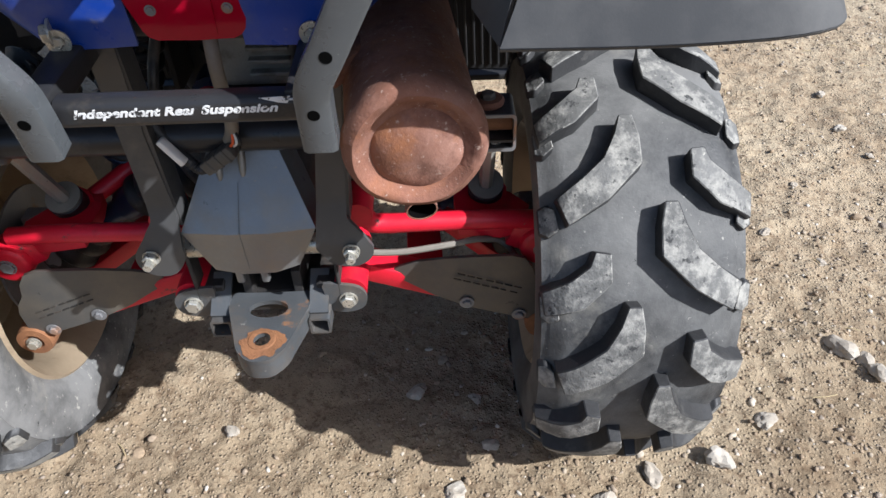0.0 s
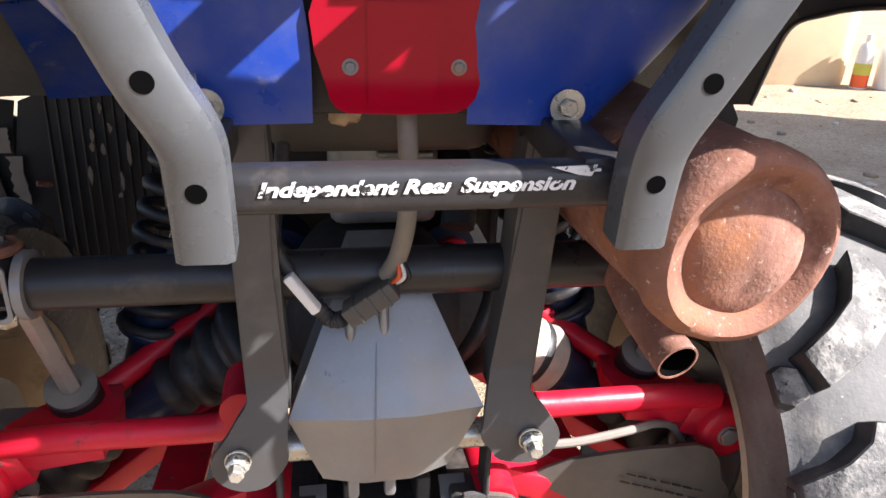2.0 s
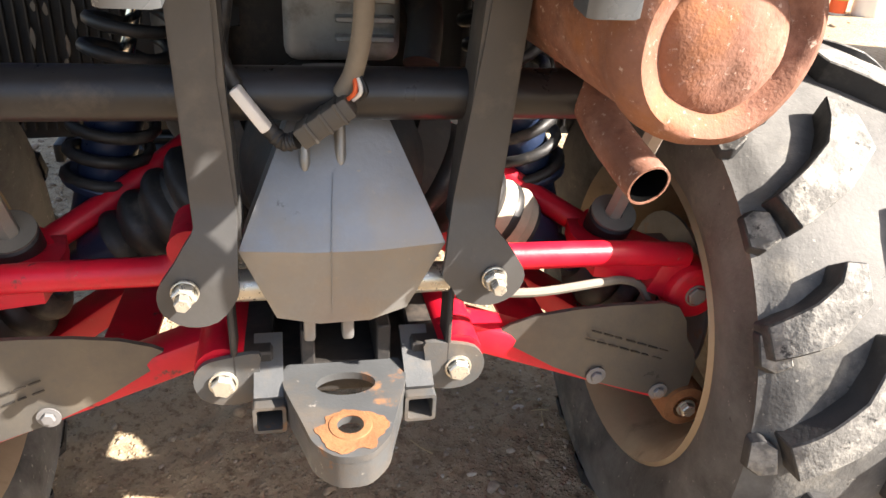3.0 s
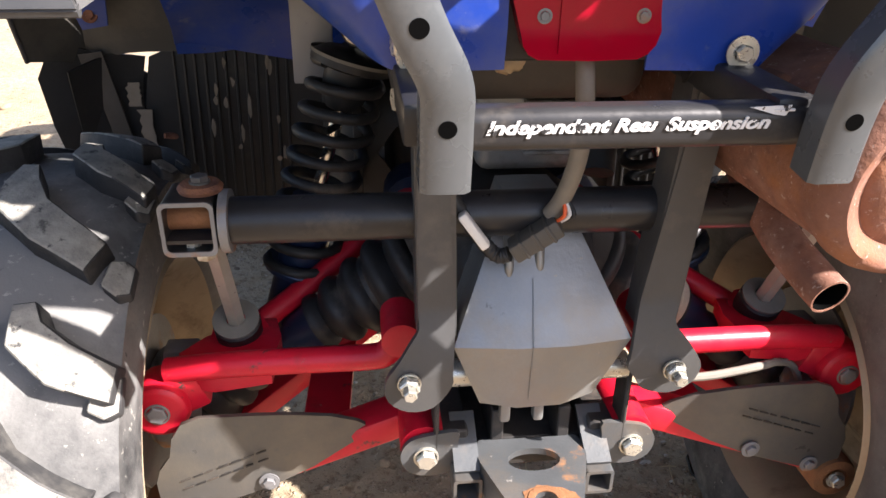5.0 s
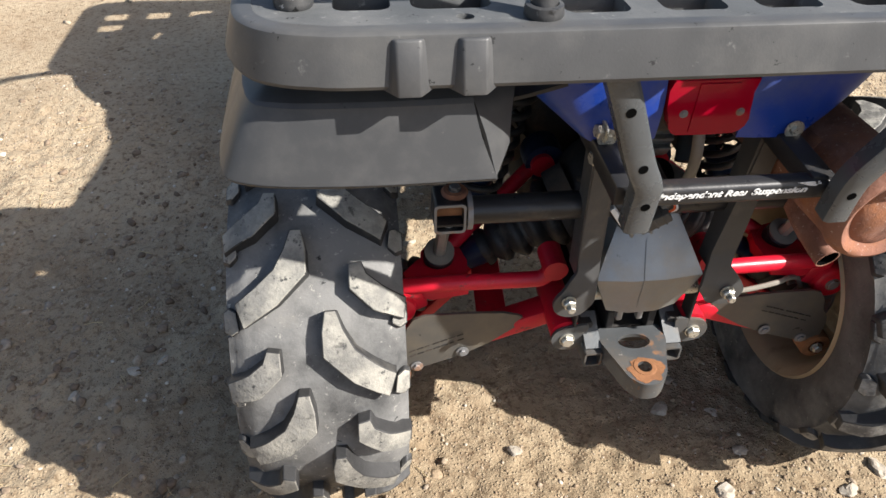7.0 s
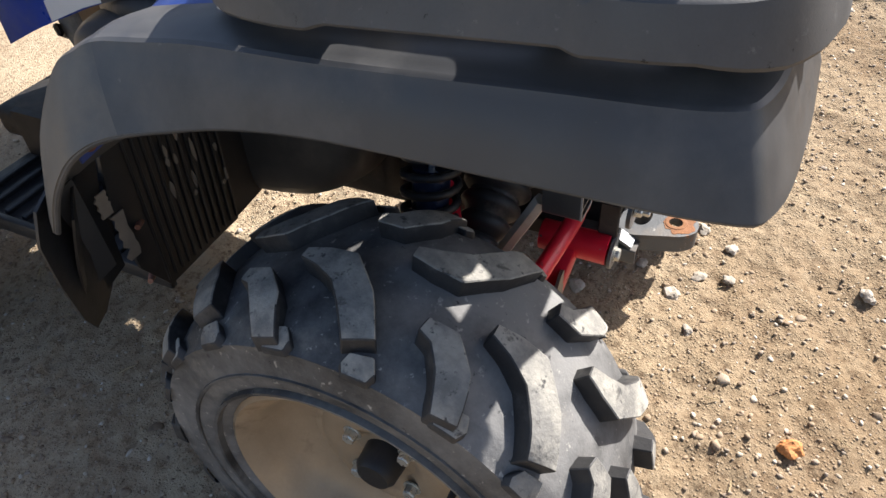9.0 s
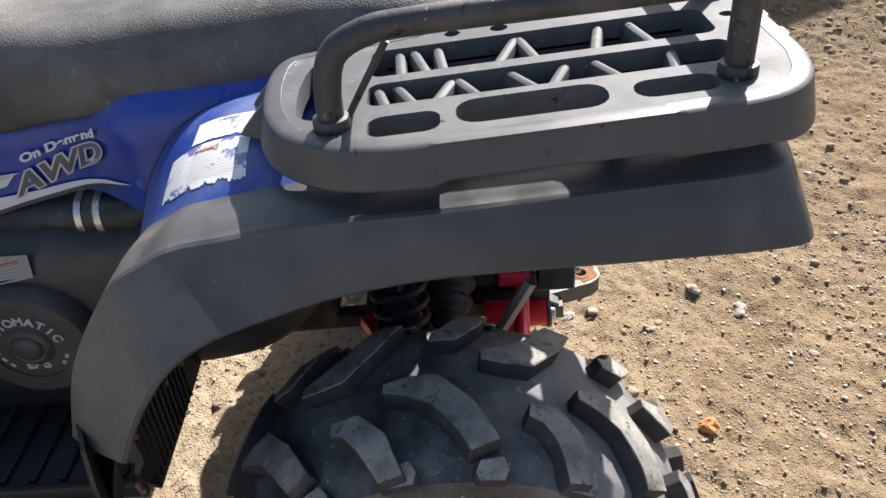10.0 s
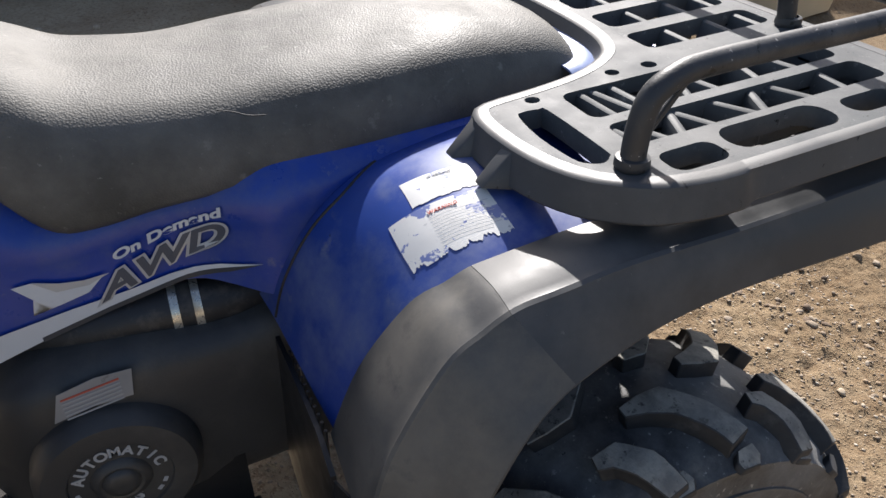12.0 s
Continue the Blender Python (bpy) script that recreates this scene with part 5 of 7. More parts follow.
# moulded wedges on the skirt
def wedge(x, y, out, w=0.010, flank=0.013, depth=0.013, z1=-0.0485):
    """a ridge that grows out of the skirt towards its lower edge"""
    bm = bmesh.new()
    z0 = -0.004
    P = [(x - w - 0.004, y, z0), (x + w + 0.004, y, z0), (x + w + flank, y + out * 0.002, z1), (x - w - flank, y + out * 0.002, z1),
         (x - w, y + out * 0.005, z0), (x + w, y + out * 0.005, z0), (x + w, y + out * (depth + 0.006), z1), (x - w, y + out * (depth + 0.006), z1)]
    vs = [bm.verts.new((a, b, rack_z(y) + c)) for a, b, c in P]
    for f in ((0, 1, 2, 3), (4, 7, 6, 5), (0, 4, 5, 1), (1, 5, 6, 2), (2, 6, 7, 3), (3, 7, 4, 0)):
        bm.faces.new([vs[k] for k in f])
    bmesh.ops.recalc_face_normals(bm, faces=bm.faces)
    soften(bm, 0.002, 2, 20)
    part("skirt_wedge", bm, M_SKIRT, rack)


for s in (-1, 1):
    for x in (0.352, 0.297):
        wedge(s * x, -0.355, -1)
    for x in (0.276, 0.350):
        wedge(s * x, 0.158, 1, 0.009, 0.019, 0.032, -0.040)
# rail loop and posts
def rail_half(s):
    return [(s * 0.447, 0.082, 0.912), (s * 0.447, 0.081, 0.945), (s * 0.446, 0.072, 0.976), (s * 0.443, 0.045, 0.992), (s * 0.440, 0.0, 0.998), (s * 0.440, -0.15, 1.006), (s * 0.441, -0.245, 1.012), (s * 0.435, -0.283, 1.013), (s * 0.410, -0.301, 1.014)]
bm = bmesh.new()
tube(bm, spline(rail_half(-1) + [(-0.36, -0.304, 1.014), (-0.2, -0.304, 1.015), (0.2, -0.304, 1.015), (0.36, -0.304, 1.014)] + rail_half(1)[::-1], 5), 0.0125, 16)
M_RAIL = mat("chipped_black_tube", (0.048, 0.049, 0.051), 0.48, 0.1, var=0.15, scale=12, grain=200, bump=0.2, layers=(((0.115, 0.11, 0.105), 12, 0.50, 0.80, 0.55), ((0.012, 0.012, 0.012), 60, 0.60, 0.63, 0.4), ((0.42, 0.40, 0.38), 110, 0.64, 0.67, 0.6)))
part("rack_rail", bm, M_RAIL, rack, "chipped black tubular rail")
for x, y in ((-0.447, 0.082), (-0.446, -0.279), (-0.233, -0.322), (0.447, 0.082), (0.446, -0.279), (0.233, -0.322)):
    bm = bmesh.new()
    z = rack_z(y)
    if y < 0:
        rod(bm, (x, y, z - 0.01), (x * 0.99, y + (0.018 if abs(x) < 0.3 else 0), 1.012), 0.0125, None, 16)
    lathe(bm, [(0.0125, 0.012), (0.0165, 0.011), (0.0175, 0.006), (0.0175, 0.002), (0.0155, -0.001)], (x, y, z), (0, 0, 1), 22)
    part("rail_post", bm, M_RAIL, rack)
for s in (-1, 1):
    bm = bmesh.new()
    tube(bm, [(s * 0.428, 0.070, 0.908), (s * 0.432, 0.050, 0.942), (s * 0.437, 0.026, 0.982)], 0.0035, 8)
    part("brace_rod", bm, M_RAIL, rack)
    hexbolt(rack, (s * 0.248, -0.033, rack_z(-0.033) - 0.012), (0, 0, 1), 0.004, 0.003, 1.6, "rack_screw", M_ZINC)


# ---- fenders ----
def fender(s):
    X = lambda x, y, z: Vector((s * x, y, z))
    inner = [(0.300, -0.270, 0.882), (0.36, -0.274, 0.882), (0.41, -0.270, 0.88), (0.43, -0.243, 0.877), (0.438, -0.17, 0.868), (0.440, -0.02, 0.854), (0.440, 0.11, 0.847), (0.436, 0.185, 0.835), (0.4325, 0.222, 0.8270), (0.431, 0.240, 0.8230), (0.430, 0.250, 0.8187), (0.427, 0.266, 0.8085), (0.418, 0.300, 0.786), (0.408, 0.350, 0.715), (0.405, 0.385, 0.63)]
    crease = [(0.292, -0.333, 0.862), (0.38, -0.335, 0.862), (0.466, -0.328, 0.861), (0.493, -0.300, 0.859), (0.503, -0.19, 0.857), (0.507, -0.02, 0.848), (0.507, 0.11, 0.843), (0.508, 0.185, 0.834), (0.507, 0.222, 0.8285), (0.508, 0.240, 0.8248), (0.509, 0.250, 0.8212), (0.510, 0.266, 0.8125), (0.513, 0.304, 0.788), (0.522, 0.362, 0.704), (0.532, 0.392, 0.615)]
    lip = [(0.270, -0.356, 0.794), (0.40, -0.358, 0.794), (0.498, -0.349, 0.796), (0.523, -0.317, 0.799), (0.529, -0.19, 0.799), (0.530, -0.02, 0.796), (0.534, 0.08, 0.786), (0.543, 0.150, 0.772), (0.549, 0.180, 0.766), (0.552, 0.195, 0.762), (0.556, 0.211, 0.757), (0.563, 0.235, 0.746), (0.572, 0.262, 0.724), (0.580, 0.292, 0.682), (0.583, 0.318, 0.630)]
    mid = [tuple((Vector(a) + Vector(b)) / 2 + Vector((0.004, 0, 0.005))) for a, b in zip(inner, crease)]
    low = [tuple(Vector(a) * 0.55 + Vector(b) * 0.45 + Vector((0.0025, 0, 0))) for a, b in zip(crease, lip)]
    near = [tuple(Vector(a) * 0.975 + Vector(b) * 0.025 + Vector((0.0005, 0, 0.0))) for a, b in zip(crease, lip)]
    rows = [[X(*p) for p in r] for r in zip(inner, mid, [tuple(Vector(a) * 0.03 + Vector(b) * 0.97 + Vector((0, 0, 0.0003))) for a, b in zip(inner, crease)], near, low, lip)]
    bm = bmesh.new()
    sheet(bm, rows[:10], -0.0045 * s, 5, 3)
    fl = part("fender_flare", bm, M_FLARE, quad, "faded black plastic fender flare with scuffs", 24)
    bm = bmesh.new()
    sheet(bm, rows[9:], -0.0045 * s, 5, 3)
    part("flare_leg", bm, M_FLARELEG, fl, "dusty front leg of the flare, bounce light painted in", 24)
    bm = bmesh.new()
    tube(bm, spline([X(*p) for p in lip], 4), 0.0032, 8)
    part("lip_bead", bm, M_FLARE, fl)
    # folded return at the rear inner end
    bm = bmesh.new()
    sheet(bm, [[X(0.298, -0.285, 0.878), X(0.291, -0.333, 0.862), X(0.280, -0.345, 0.832), X(0.270, -0.356, 0.794)], [X(0.244, -0.257, 0.880), X(0.246, -0.294, 0.862), X(0.250, -0.309, 0.836), X(0.252, -0.320, 0.808)]], -0.004 * s, 3, 4)
    part("flare_return", bm, M_FLARE, fl, "", 40)
    # heel guard below the front foot of the flare
    bm = bmesh.new()
    o = [(0.455, 0.59), (0.50, 0.615), (0.540, 0.640), (0.572, 0.636), (0.590, 0.600), (0.586, 0.53), (0.575, 0.46), (0.560, 0.425), (0.53, 0.422), (0.50, 0.435), (0.470, 0.46), (0.455, 0.50)]
    plate(bm, smooth_outline(o, 0.02, 1), [], lambda u, v, w: X(u, 0.415 - 0.50 * max(0.0, u - 0.47) + 0.10 * (0.60 - v) + w, v), 0.005)
    soften(bm, 0.0015, 1)
    guard = part("heel_guard", bm, M_BLACK, quad, "black plastic heel guard below the flare", 50)
    bm = bmesh.new()
    beam(bm, X(0.524, 0.379, 0.63), X(0.505, 0.404, 0.47), 0.034, 0.003, (0, 1, 0))
    part("guard_strip", bm, M_FLARE, guard)
    # blue tab with a rusty bolt inside the foot of the flare
    bm = bmesh.new()
    plate(bm, [(0.478, 0.674), (0.512, 0.668), (0.522, 0.715), (0.470, 0.728)], [], lambda u, v, w: X(u, 0.338 - w - 0.25 * (v - 0.67), v), 0.003)
    soften(bm, 0.001, 1)
    tab = part("fender_tab", bm, M_BLUE, quad, "blue plastic tab with a rusty bolt")
    hexbolt(tab, X(0.498, 0.332, 0.688), (0, -1, 0.2), 0.007, 0.005, 1.5, "bolt", M_RUST)
    if s < 0:
        bm = bmesh.new()
        rows = []
        for i in range(7):
            k, v = i / 6, 0.045 + 0.87 * i / 6
            y = 0.096 + 0.012 * math.sin(math.pi * k)
            a, b = Vector((0.508, 0, 0.843)), Vector((0.5345, 0, 0.786))
            p = a.lerp(b, v)
            w = 0.0105 * math.sin(math.pi * (0.06 + 0.88 * k)) ** 0.5
            rows.append([X(p.x + 0.0036 - 0.004 * abs(v - 0.5), y + d, p.z) for d in (-w, 0, w)])
        sheet(bm, rows, 0.0004, 2, 2)
        part("rub_mark", bm, M_BLACK, fl, "dark oval rub mark", 60)
    # blue fender between the flare and the body
    f_out = [(0.442, 0.03, 0.849), (0.440, 0.11, 0.8455), (0.436, 0.185, 0.8335), (0.430, 0.247, 0.8185), (0.418, 0.300, 0.7845), (0.408, 0.350, 0.7135), (0.405, 0.383, 0.6285)]
    f_1 = [(0.38, 0.02, 0.858), (0.38, 0.11, 0.857), (0.376, 0.19, 0.853), (0.370, 0.255, 0.834), (0.362, 0.312, 0.785), (0.356, 0.355, 0.716), (0.350, 0.388, 0.63)]
    f_2 = [(0.31, 0.02, 0.864), (0.31, 0.11, 0.866), (0.305, 0.19, 0.864), (0.300, 0.262, 0.843), (0.290, 0.325, 0.79), (0.285, 0.368, 0.718), (0.28, 0.395, 0.64)]
    f_3 = [(0.25, 0.02, 0.868), (0.25, 0.11, 0.868), (0.245, 0.19, 0.862), (0.238, 0.275, 0.838), (0.228, 0.340, 0.785), (0.222, 0.383, 0.715), (0.215, 0.402, 0.65)]
    f_4 = [(0.19, 0.02, 0.862), (0.19, 0.11, 0.858), (0.188, 0.19, 0.845), (0.185, 0.28, 0.818), (0.18, 0.345, 0.765), (0.176, 0.39, 0.70), (0.17, 0.41, 0.66)]
    rows = [[X(*p) for p in r] for r in zip(f_out, f_1, f_2, f_3, f_4)]
    bm = bmesh.new()
    sheet(bm, rows, -0.004 * s, 5, 5)
    bl = part("blue_fender", bm, M_BLUEDUSTY, quad, "dusty blue plastic rear fender", 60)
    # the blue fender goes on under the rack, its shade painted as black
    bm = bmesh.new()
    rows = [[X(0.44 + 0.003 * (y < 0), y, z), X(0.40, y, z - 0.012), X(0.31, y, z - 0.035), X(0.25, y, z - 0.035), X(0.19, y, z - 0.02)] for y, z in ((0.034, 0.847), (-0.02, 0.850), (-0.12, 0.858), (-0.20, 0.864), (-0.285, 0.868))]
    sheet(bm, rows, -0.004 * s, 3, 3)
    part("fender_deck", bm, M_BLACK, bl, "fender under-deck, black for the shade below the slots", 60)
    # warning labels
    def on_fender(u, v):
        """a point on the blue fender: u along, 0 to 1; v across"""
        cols = [spline([X(*p) for p in f], 10) for f in (f_out, f_1, f_2, f_3, f_4)]
        i = min(int(u * (len(cols[0]) - 1)), len(cols[0]) - 2)
        t = u * (len(cols[0]) - 1) - i
        line = [c[i].lerp(c[i + 1], t) for c in cols]
        line = spline(line, 8)
        j = min(int(v * (len(line) - 1)), len(line) - 2)
        return line[j].lerp(line[j + 1], v * (len(line) - 1) - j)
    bm = bmesh.new()
    tube(bm, [on_fender(0.40 + 0.58 * k / 24, 0.745 + 0.26 * max(0.0, 1 - (0.58 * k / 24) / 0.20) ** 1.6) for k in range(25)], 0.0022, 6)
    part("fender_seam", bm, M_BLACK, bl)
    if s < 0:
        def sticker(name, corners, m, lift, lab="", torn=0.0, nu=8, nv=4):
            """corners in fender coordinates: front inner, rear inner, rear outer, front outer"""
            bm = bmesh.new()
            g = []
            for i in range(nu + 1):
                a = i / nu
                row = []
                for j in range(nv + 1):
                    b = j / nv
                    (u0, v0), (u1, v1), (u2, v2), (u3, v3) = corners
                    bite = torn * max(0.0, noise.noise((a * 9, 3.7, 0.2)) + 0.6 * noise.noise((a * 41, 1.3, 0.7)) + 0.10)
                    b = b * (1 - bite)
                    u = (u0 + (u1 - u0) * a) * (1 - b) + (u3 + (u2 - u3) * a) * b
                    v = (v0 + (v1 - v0) * a) * (1 - b) + (v3 + (v2 - v3) * a) * b
                    p = on_fender(u, v)
                    du, dv = on_fender(u + 0.01, v) - p, on_fender(u, v + 0.01) - p
                    n = du.cross(dv).normalized()
                    n = n if n.z > 0 else -n
                    row.append(bm.verts.new(p + n * (0.0006 + lift)))
                g.append(row)
            for i in range(nu):
                for j in range(nv):
                    bm.faces.new((g[i][j], g[i + 1][j], g[i + 1][j + 1], g[i][j + 1]))
            return part(name, bm, m, bl, lab, 60)
        small = ((0.490, 0.545), (0.325, 0.510), (0.325, 0.365), (0.505, 0.390))
        large = ((0.575, 0.390), (0.325, 0.345), (0.325, 0.115), (0.600, 0.140))

        def inside(c, a, b):
            (u0, v0), (u1, v1), (u2, v2), (u3, v3) = c
            return ((u0 + (u1 - u0) * a) * (1 - b) + (u3 + (u2 - u3) * a) * b, (v0 + (v1 - v0) * a) * (1 - b) + (v3 + (v2 - v3) * a) * b)
        sticker("warning_label", small, M_PEEL, 0.0, "peeling white warning label", 0.10, 30)
        sticker("warning_label", large, M_PEEL, 0.0, "torn white warning label with grey print", 0.17, 90)
        for c, a0, a1, rows_of in ((small, 0.34, 0.95, 5), (large, 0.36, 0.95, 10)):
            for k in range(rows_of):
                b = 0.26 + 0.60 * k / rows_of
                e = a1 - 0.12 * ((k * 7) % 4) / 4
                sticker("print_line", (inside(c, a0, b), inside(c, e, b), inside(c, e, b + 0.010), inside(c, a0, b + 0.010)), M_GREYINK, 0.0005, nu=8, nv=1)
        for c, a, b, size, ink in ((large, 0.37, 0.20, 0.0064, M_REDINK), (small, 0.38, 0.20, 0.0052, M_GREYINK)):
            (ua, va), (ub, vb), (uc, vc) = inside(c, a, b), inside(c, a + 0.25, b), inside(c, a, b - 0.15)
            p, q, r = on_fender(ua, va), on_fender(ub, vb), on_fender(uc, vc)
            n = (q - p).cross(r - p).normalized()
            m = axes(p + n * (0.0016 if n.z > 0 else -0.0016), q - p, r - p)
            place_letters("warning_print", "WARNING", size, m, ink, bl, spacing=1.1)
    return fl


def peel_material():
    m = mat("peeling_label", (0.70, 0.69, 0.66), 0.55, var=0.08, scale=15, grain=300, bump=0.03,
            layers=(((0.16, 0.20, 0.42), 34, 0.575, 0.585, 0.4), ((0.42, 0.42, 0.42), 90, 0.64, 0.66, 0.6)))
    return m


M_PEEL = peel_material()
fender(-1)
fender(1)


M_FLAKE = mat("dried_mud_flakes", (0.23, 0.195, 0.155), 0.8, var=0.15, scale=40, bump=0.2)


# inner fender walls ahead of the wheels: blue above, ribbed black below
def inner_wall(s):
    X = lambda x, y, z: Vector((s * x, y, z))
    bm = bmesh.new()
    o = [(0.13, 0.40), (0.20, 0.385), (0.30, 0.375), (0.42, 0.37), (0.46, 0.44), (0.465, 0.55), (0.45, 0.62), (0.40, 0.64), (0.28, 0.625), (0.13, 0.60)]
    plate(bm, o, [], lambda u, v, w: X(u, 0.398 + 0.25 * max(0, 0.45 - v) * 0.4 + w, v), 0.006)
    w = part("inner_wall", bm, M_BLACK, quad, "ribbed black plastic inner wall with flaking mud", 50)
    for k in range(12):
        x = 0.255 + 0.0145 * k
        bm = bmesh.new()
        tube(bm, [X(x, 0.396, 0.628 + 0.002 * k), X(x + 0.004, 0.398, 0.52), X(x + 0.008, 0.402, 0.385)], [0.0022, 0.0026, 0.0024], 6)
        part("wall_rib", bm, M_BLACK, w)
    random.seed(11)
    for k in range(14 if s < 0 else 0):
        x, z = random.uniform(0.26, 0.38), random.uniform(0.46, 0.62)
        bm = bmesh.new()
        hh = random.uniform(0.004, 0.018)
        o = [(x + 0.003 * math.cos(a) * random.uniform(0.5, 1.4), z + hh * math.sin(a) * random.uniform(0.6, 1.3)) for a in (0, 0.8, 1.6, 2.4, 3.1, 4.0, 4.9, 5.6)]
        plate(bm, o, [], lambda u, v, w: X(u, 0.3925 - w, v), 0.002)
        part("mud_flake", bm, M_FLAKE, w)
    if s < 0:
        for z0, z1, x in ((0.470, 0.545, 0.462), (0.550, 0.585, 0.474)):
            m = 9
            edge = [(x - 0.006 + 0.008 * noise.noise((k * 1.7, z0 * 40, 0)), z0 + (z1 - z0) * k / m) for k in range(m + 1)]
            back = [(x + 0.012 + 0.012 * noise.noise((k * 1.3, z0 * 60, 4)), z0 + (z1 - z0) * k / m) for k in range(m, -1, -1)]
            bm = bmesh.new()
            plate(bm, edge + back, [], lambda u, v, w: X(u, 0.3915 - w, v), 0.002)
            part("mud_flake", bm, M_FLAKE, w)
    bm = bmesh.new()
    rows = [[X(0.14, 0.386, 0.60), X(0.28, 0.384, 0.625), X(0.38, 0.375, 0.645), X(0.405, 0.370, 0.645)], [X(0.14, 0.355, 0.70), X(0.28, 0.345, 0.70), X(0.36, 0.340, 0.69), X(0.40, 0.335, 0.68)], [X(0.15, 0.26, 0.79), X(0.28, 0.26, 0.775), X(0.36, 0.26, 0.765), X(0.40, 0.26, 0.76)]]
    sheet(bm, rows, 0.003, 4, 4)
    part("inner_blue_panel", bm, M_BLUE, quad, "blue plastic panel inside the fender", 60)
    # front foot of the flare, inside
    bm = bmesh.new()
    rows = [[X(0.455, 0.400, 0.62), X(0.50, 0.385, 0.625), X(0.545, 0.345, 0.61)], [X(0.47, 0.405, 0.55), X(0.51, 0.40, 0.54), X(0.552, 0.372, 0.53)], [X(0.47, 0.415, 0.45), X(0.515, 0.41, 0.44), X(0.556, 0.396, 0.43)]]
    sheet(bm, rows, 0.003, 4, 4)
    part("flare_lining", bm, M_BLACK, quad, "", 60)
    for k in range(3):
        bm = bmesh.new()
        p = X(0.428, 0.405 + 0.012 * k, 0.50 - 0.055 * k)
        rod(bm, p, p + Vector((s * 0.016, -0.012, 0.004)), 0.006, 0.004, 10)
        part("plastic_rivet", bm, M_RUST, w)
    bm = bmesh.new()
    box(bm, X(0.200, 0.125, 0.705), (0.045, 0.005, 0.12))
    soften(bm, 0.002)
    part("shock_plate", bm, M_GREYTAG, quad, "grey steel plate beside the shock")
    # grey tank-side panel behind the shock
    bm = bmesh.new()
    box(bm, X(0.155, 0.22, 0.62), (0.01, 0.20, 0.24))
    soften(bm, 0.004)
    part("side_shield", bm, M_AIRBOX, quad)


inner_wall(-1)
inner_wall(1)

# ---- seat ----
bm = bmesh.new()
sec = [(-0.066, 0.115, 0.880, 0.855), (-0.060, 0.138, 0.905, 0.850), (-0.040, 0.160, 0.930, 0.846), (0.0, 0.176, 0.945, 0.842), (0.09, 0.185, 0.953, 0.838), (0.20, 0.190, 0.948, 0.833), (0.32, 0.188, 0.937, 0.826),
       (0.42, 0.182, 0.927, 0.817), (0.50, 0.176, 0.927, 0.806), (0.57, 0.170, 0.937, 0.792), (0.62, 0.163, 0.961, 0.800), (0.68, 0.150, 0.985, 0.87), (0.76, 0.135, 1.01, 0.93), (0.80, 0.12, 1.01, 0.96)]
prof = [(0.0, 1.0), (0.25, 0.995), (0.5, 0.975), (0.70, 0.93), (0.84, 0.84), (0.93, 0.70), (0.985, 0.50), (1.0, 0.28), (0.985, 0.08), (0.94, 0.0)]
rings = []
for y, w, top, bot in sec:
    r = []
    for u, v in prof:
        r.append(Vector((u * w, y, bot + (top - bot) * v)))
    full = [Vector((-p.x, p.y, p.z)) for p in r[:0:-1]] + r
    rings.append(full)
dense = [spline([rings[i][j] for i in range(len(rings))], 5) for j in range(len(rings[0]))]
grid = [[dense[j][i] for j in range(len(dense))] for i in range(len(dense[0]))]
V = [[bm.verts.new(p + Vector((0, 0, 0.004 * noise.noise(p * 9)))) for p in r] for r in grid]
for a, b in zip(V, V[1:]):
    for k in range(len(a) - 1):
        bm.faces.new((a[k], a[k + 1], b[k + 1], b[k]))
    bm.faces.new((a[-1], a[0], b[0], b[-1]))
bm.faces.new(V[0])
bm.faces.new(V[-1][::-1])
seat = part("seat", bm, M_SEAT, quad, "worn grey grained vinyl seat", 70)
# thin black tube paints the shade of a fold in the vinyl
bm = bmesh.new()
tube(bm, spline([(-0.168, 0.425, 0.914), (-0.172, 0.405, 0.9095), (-0.176, 0.390, 0.9045), (-0.179, 0.372, 0.9035)], 4), [0.0003] + [0.0008] * 11 + [0.0003], 8)
part("seat_crease", bm, M_BLACK, seat)
# pale tail hump round the back of the seat
M_PALEBLUE = mat("pale_blue_plastic", (0.16, 0.22, 0.42), 0.4, var=0.1, scale=8, bump=0.04, layers=(((0.30, 0.33, 0.42), 14, 0.5, 0.8, 0.6),))
bm = bmesh.new()
rows = []
for k in range(13):
    a = radians(180 * k / 12)
    cx, sy = math.cos(a), math.sin(a)
    rows.append([Vector((0.140 * cx, -0.010 - 0.055 * sy, 0.838)), Vector((0.150 * cx, -0.012 - 0.060 * sy, 0.886)), Vector((0.162 * cx, -0.014 - 0.074 * sy, 0.897)), Vector((0.190 * cx, -0.016 - 0.108 * sy, 0.893)), Vector((0.212 * cx, -0.02 - 0.124 * sy, 0.86))])
sheet(bm, rows, 0.003, 2, 4)
part("tail_hump", bm, M_PALEBLUE, quad, "pale blue plastic trim behind the seat", 60)


# ---- body side ----
M_AWD = mat("grey_blue_decal", (0.085, 0.092, 0.115), 0.4, var=0.08, bump=0)
def fade(t):
    return t * t * (3 - 2 * t)


def xside(y, z):
    k = min(1, max(0, (0.50 - y) / 0.13))
    return 0.157 + 0.05 * fade(k) + 0.02 * max(0, (0.80 - z)) - 0.0 * y


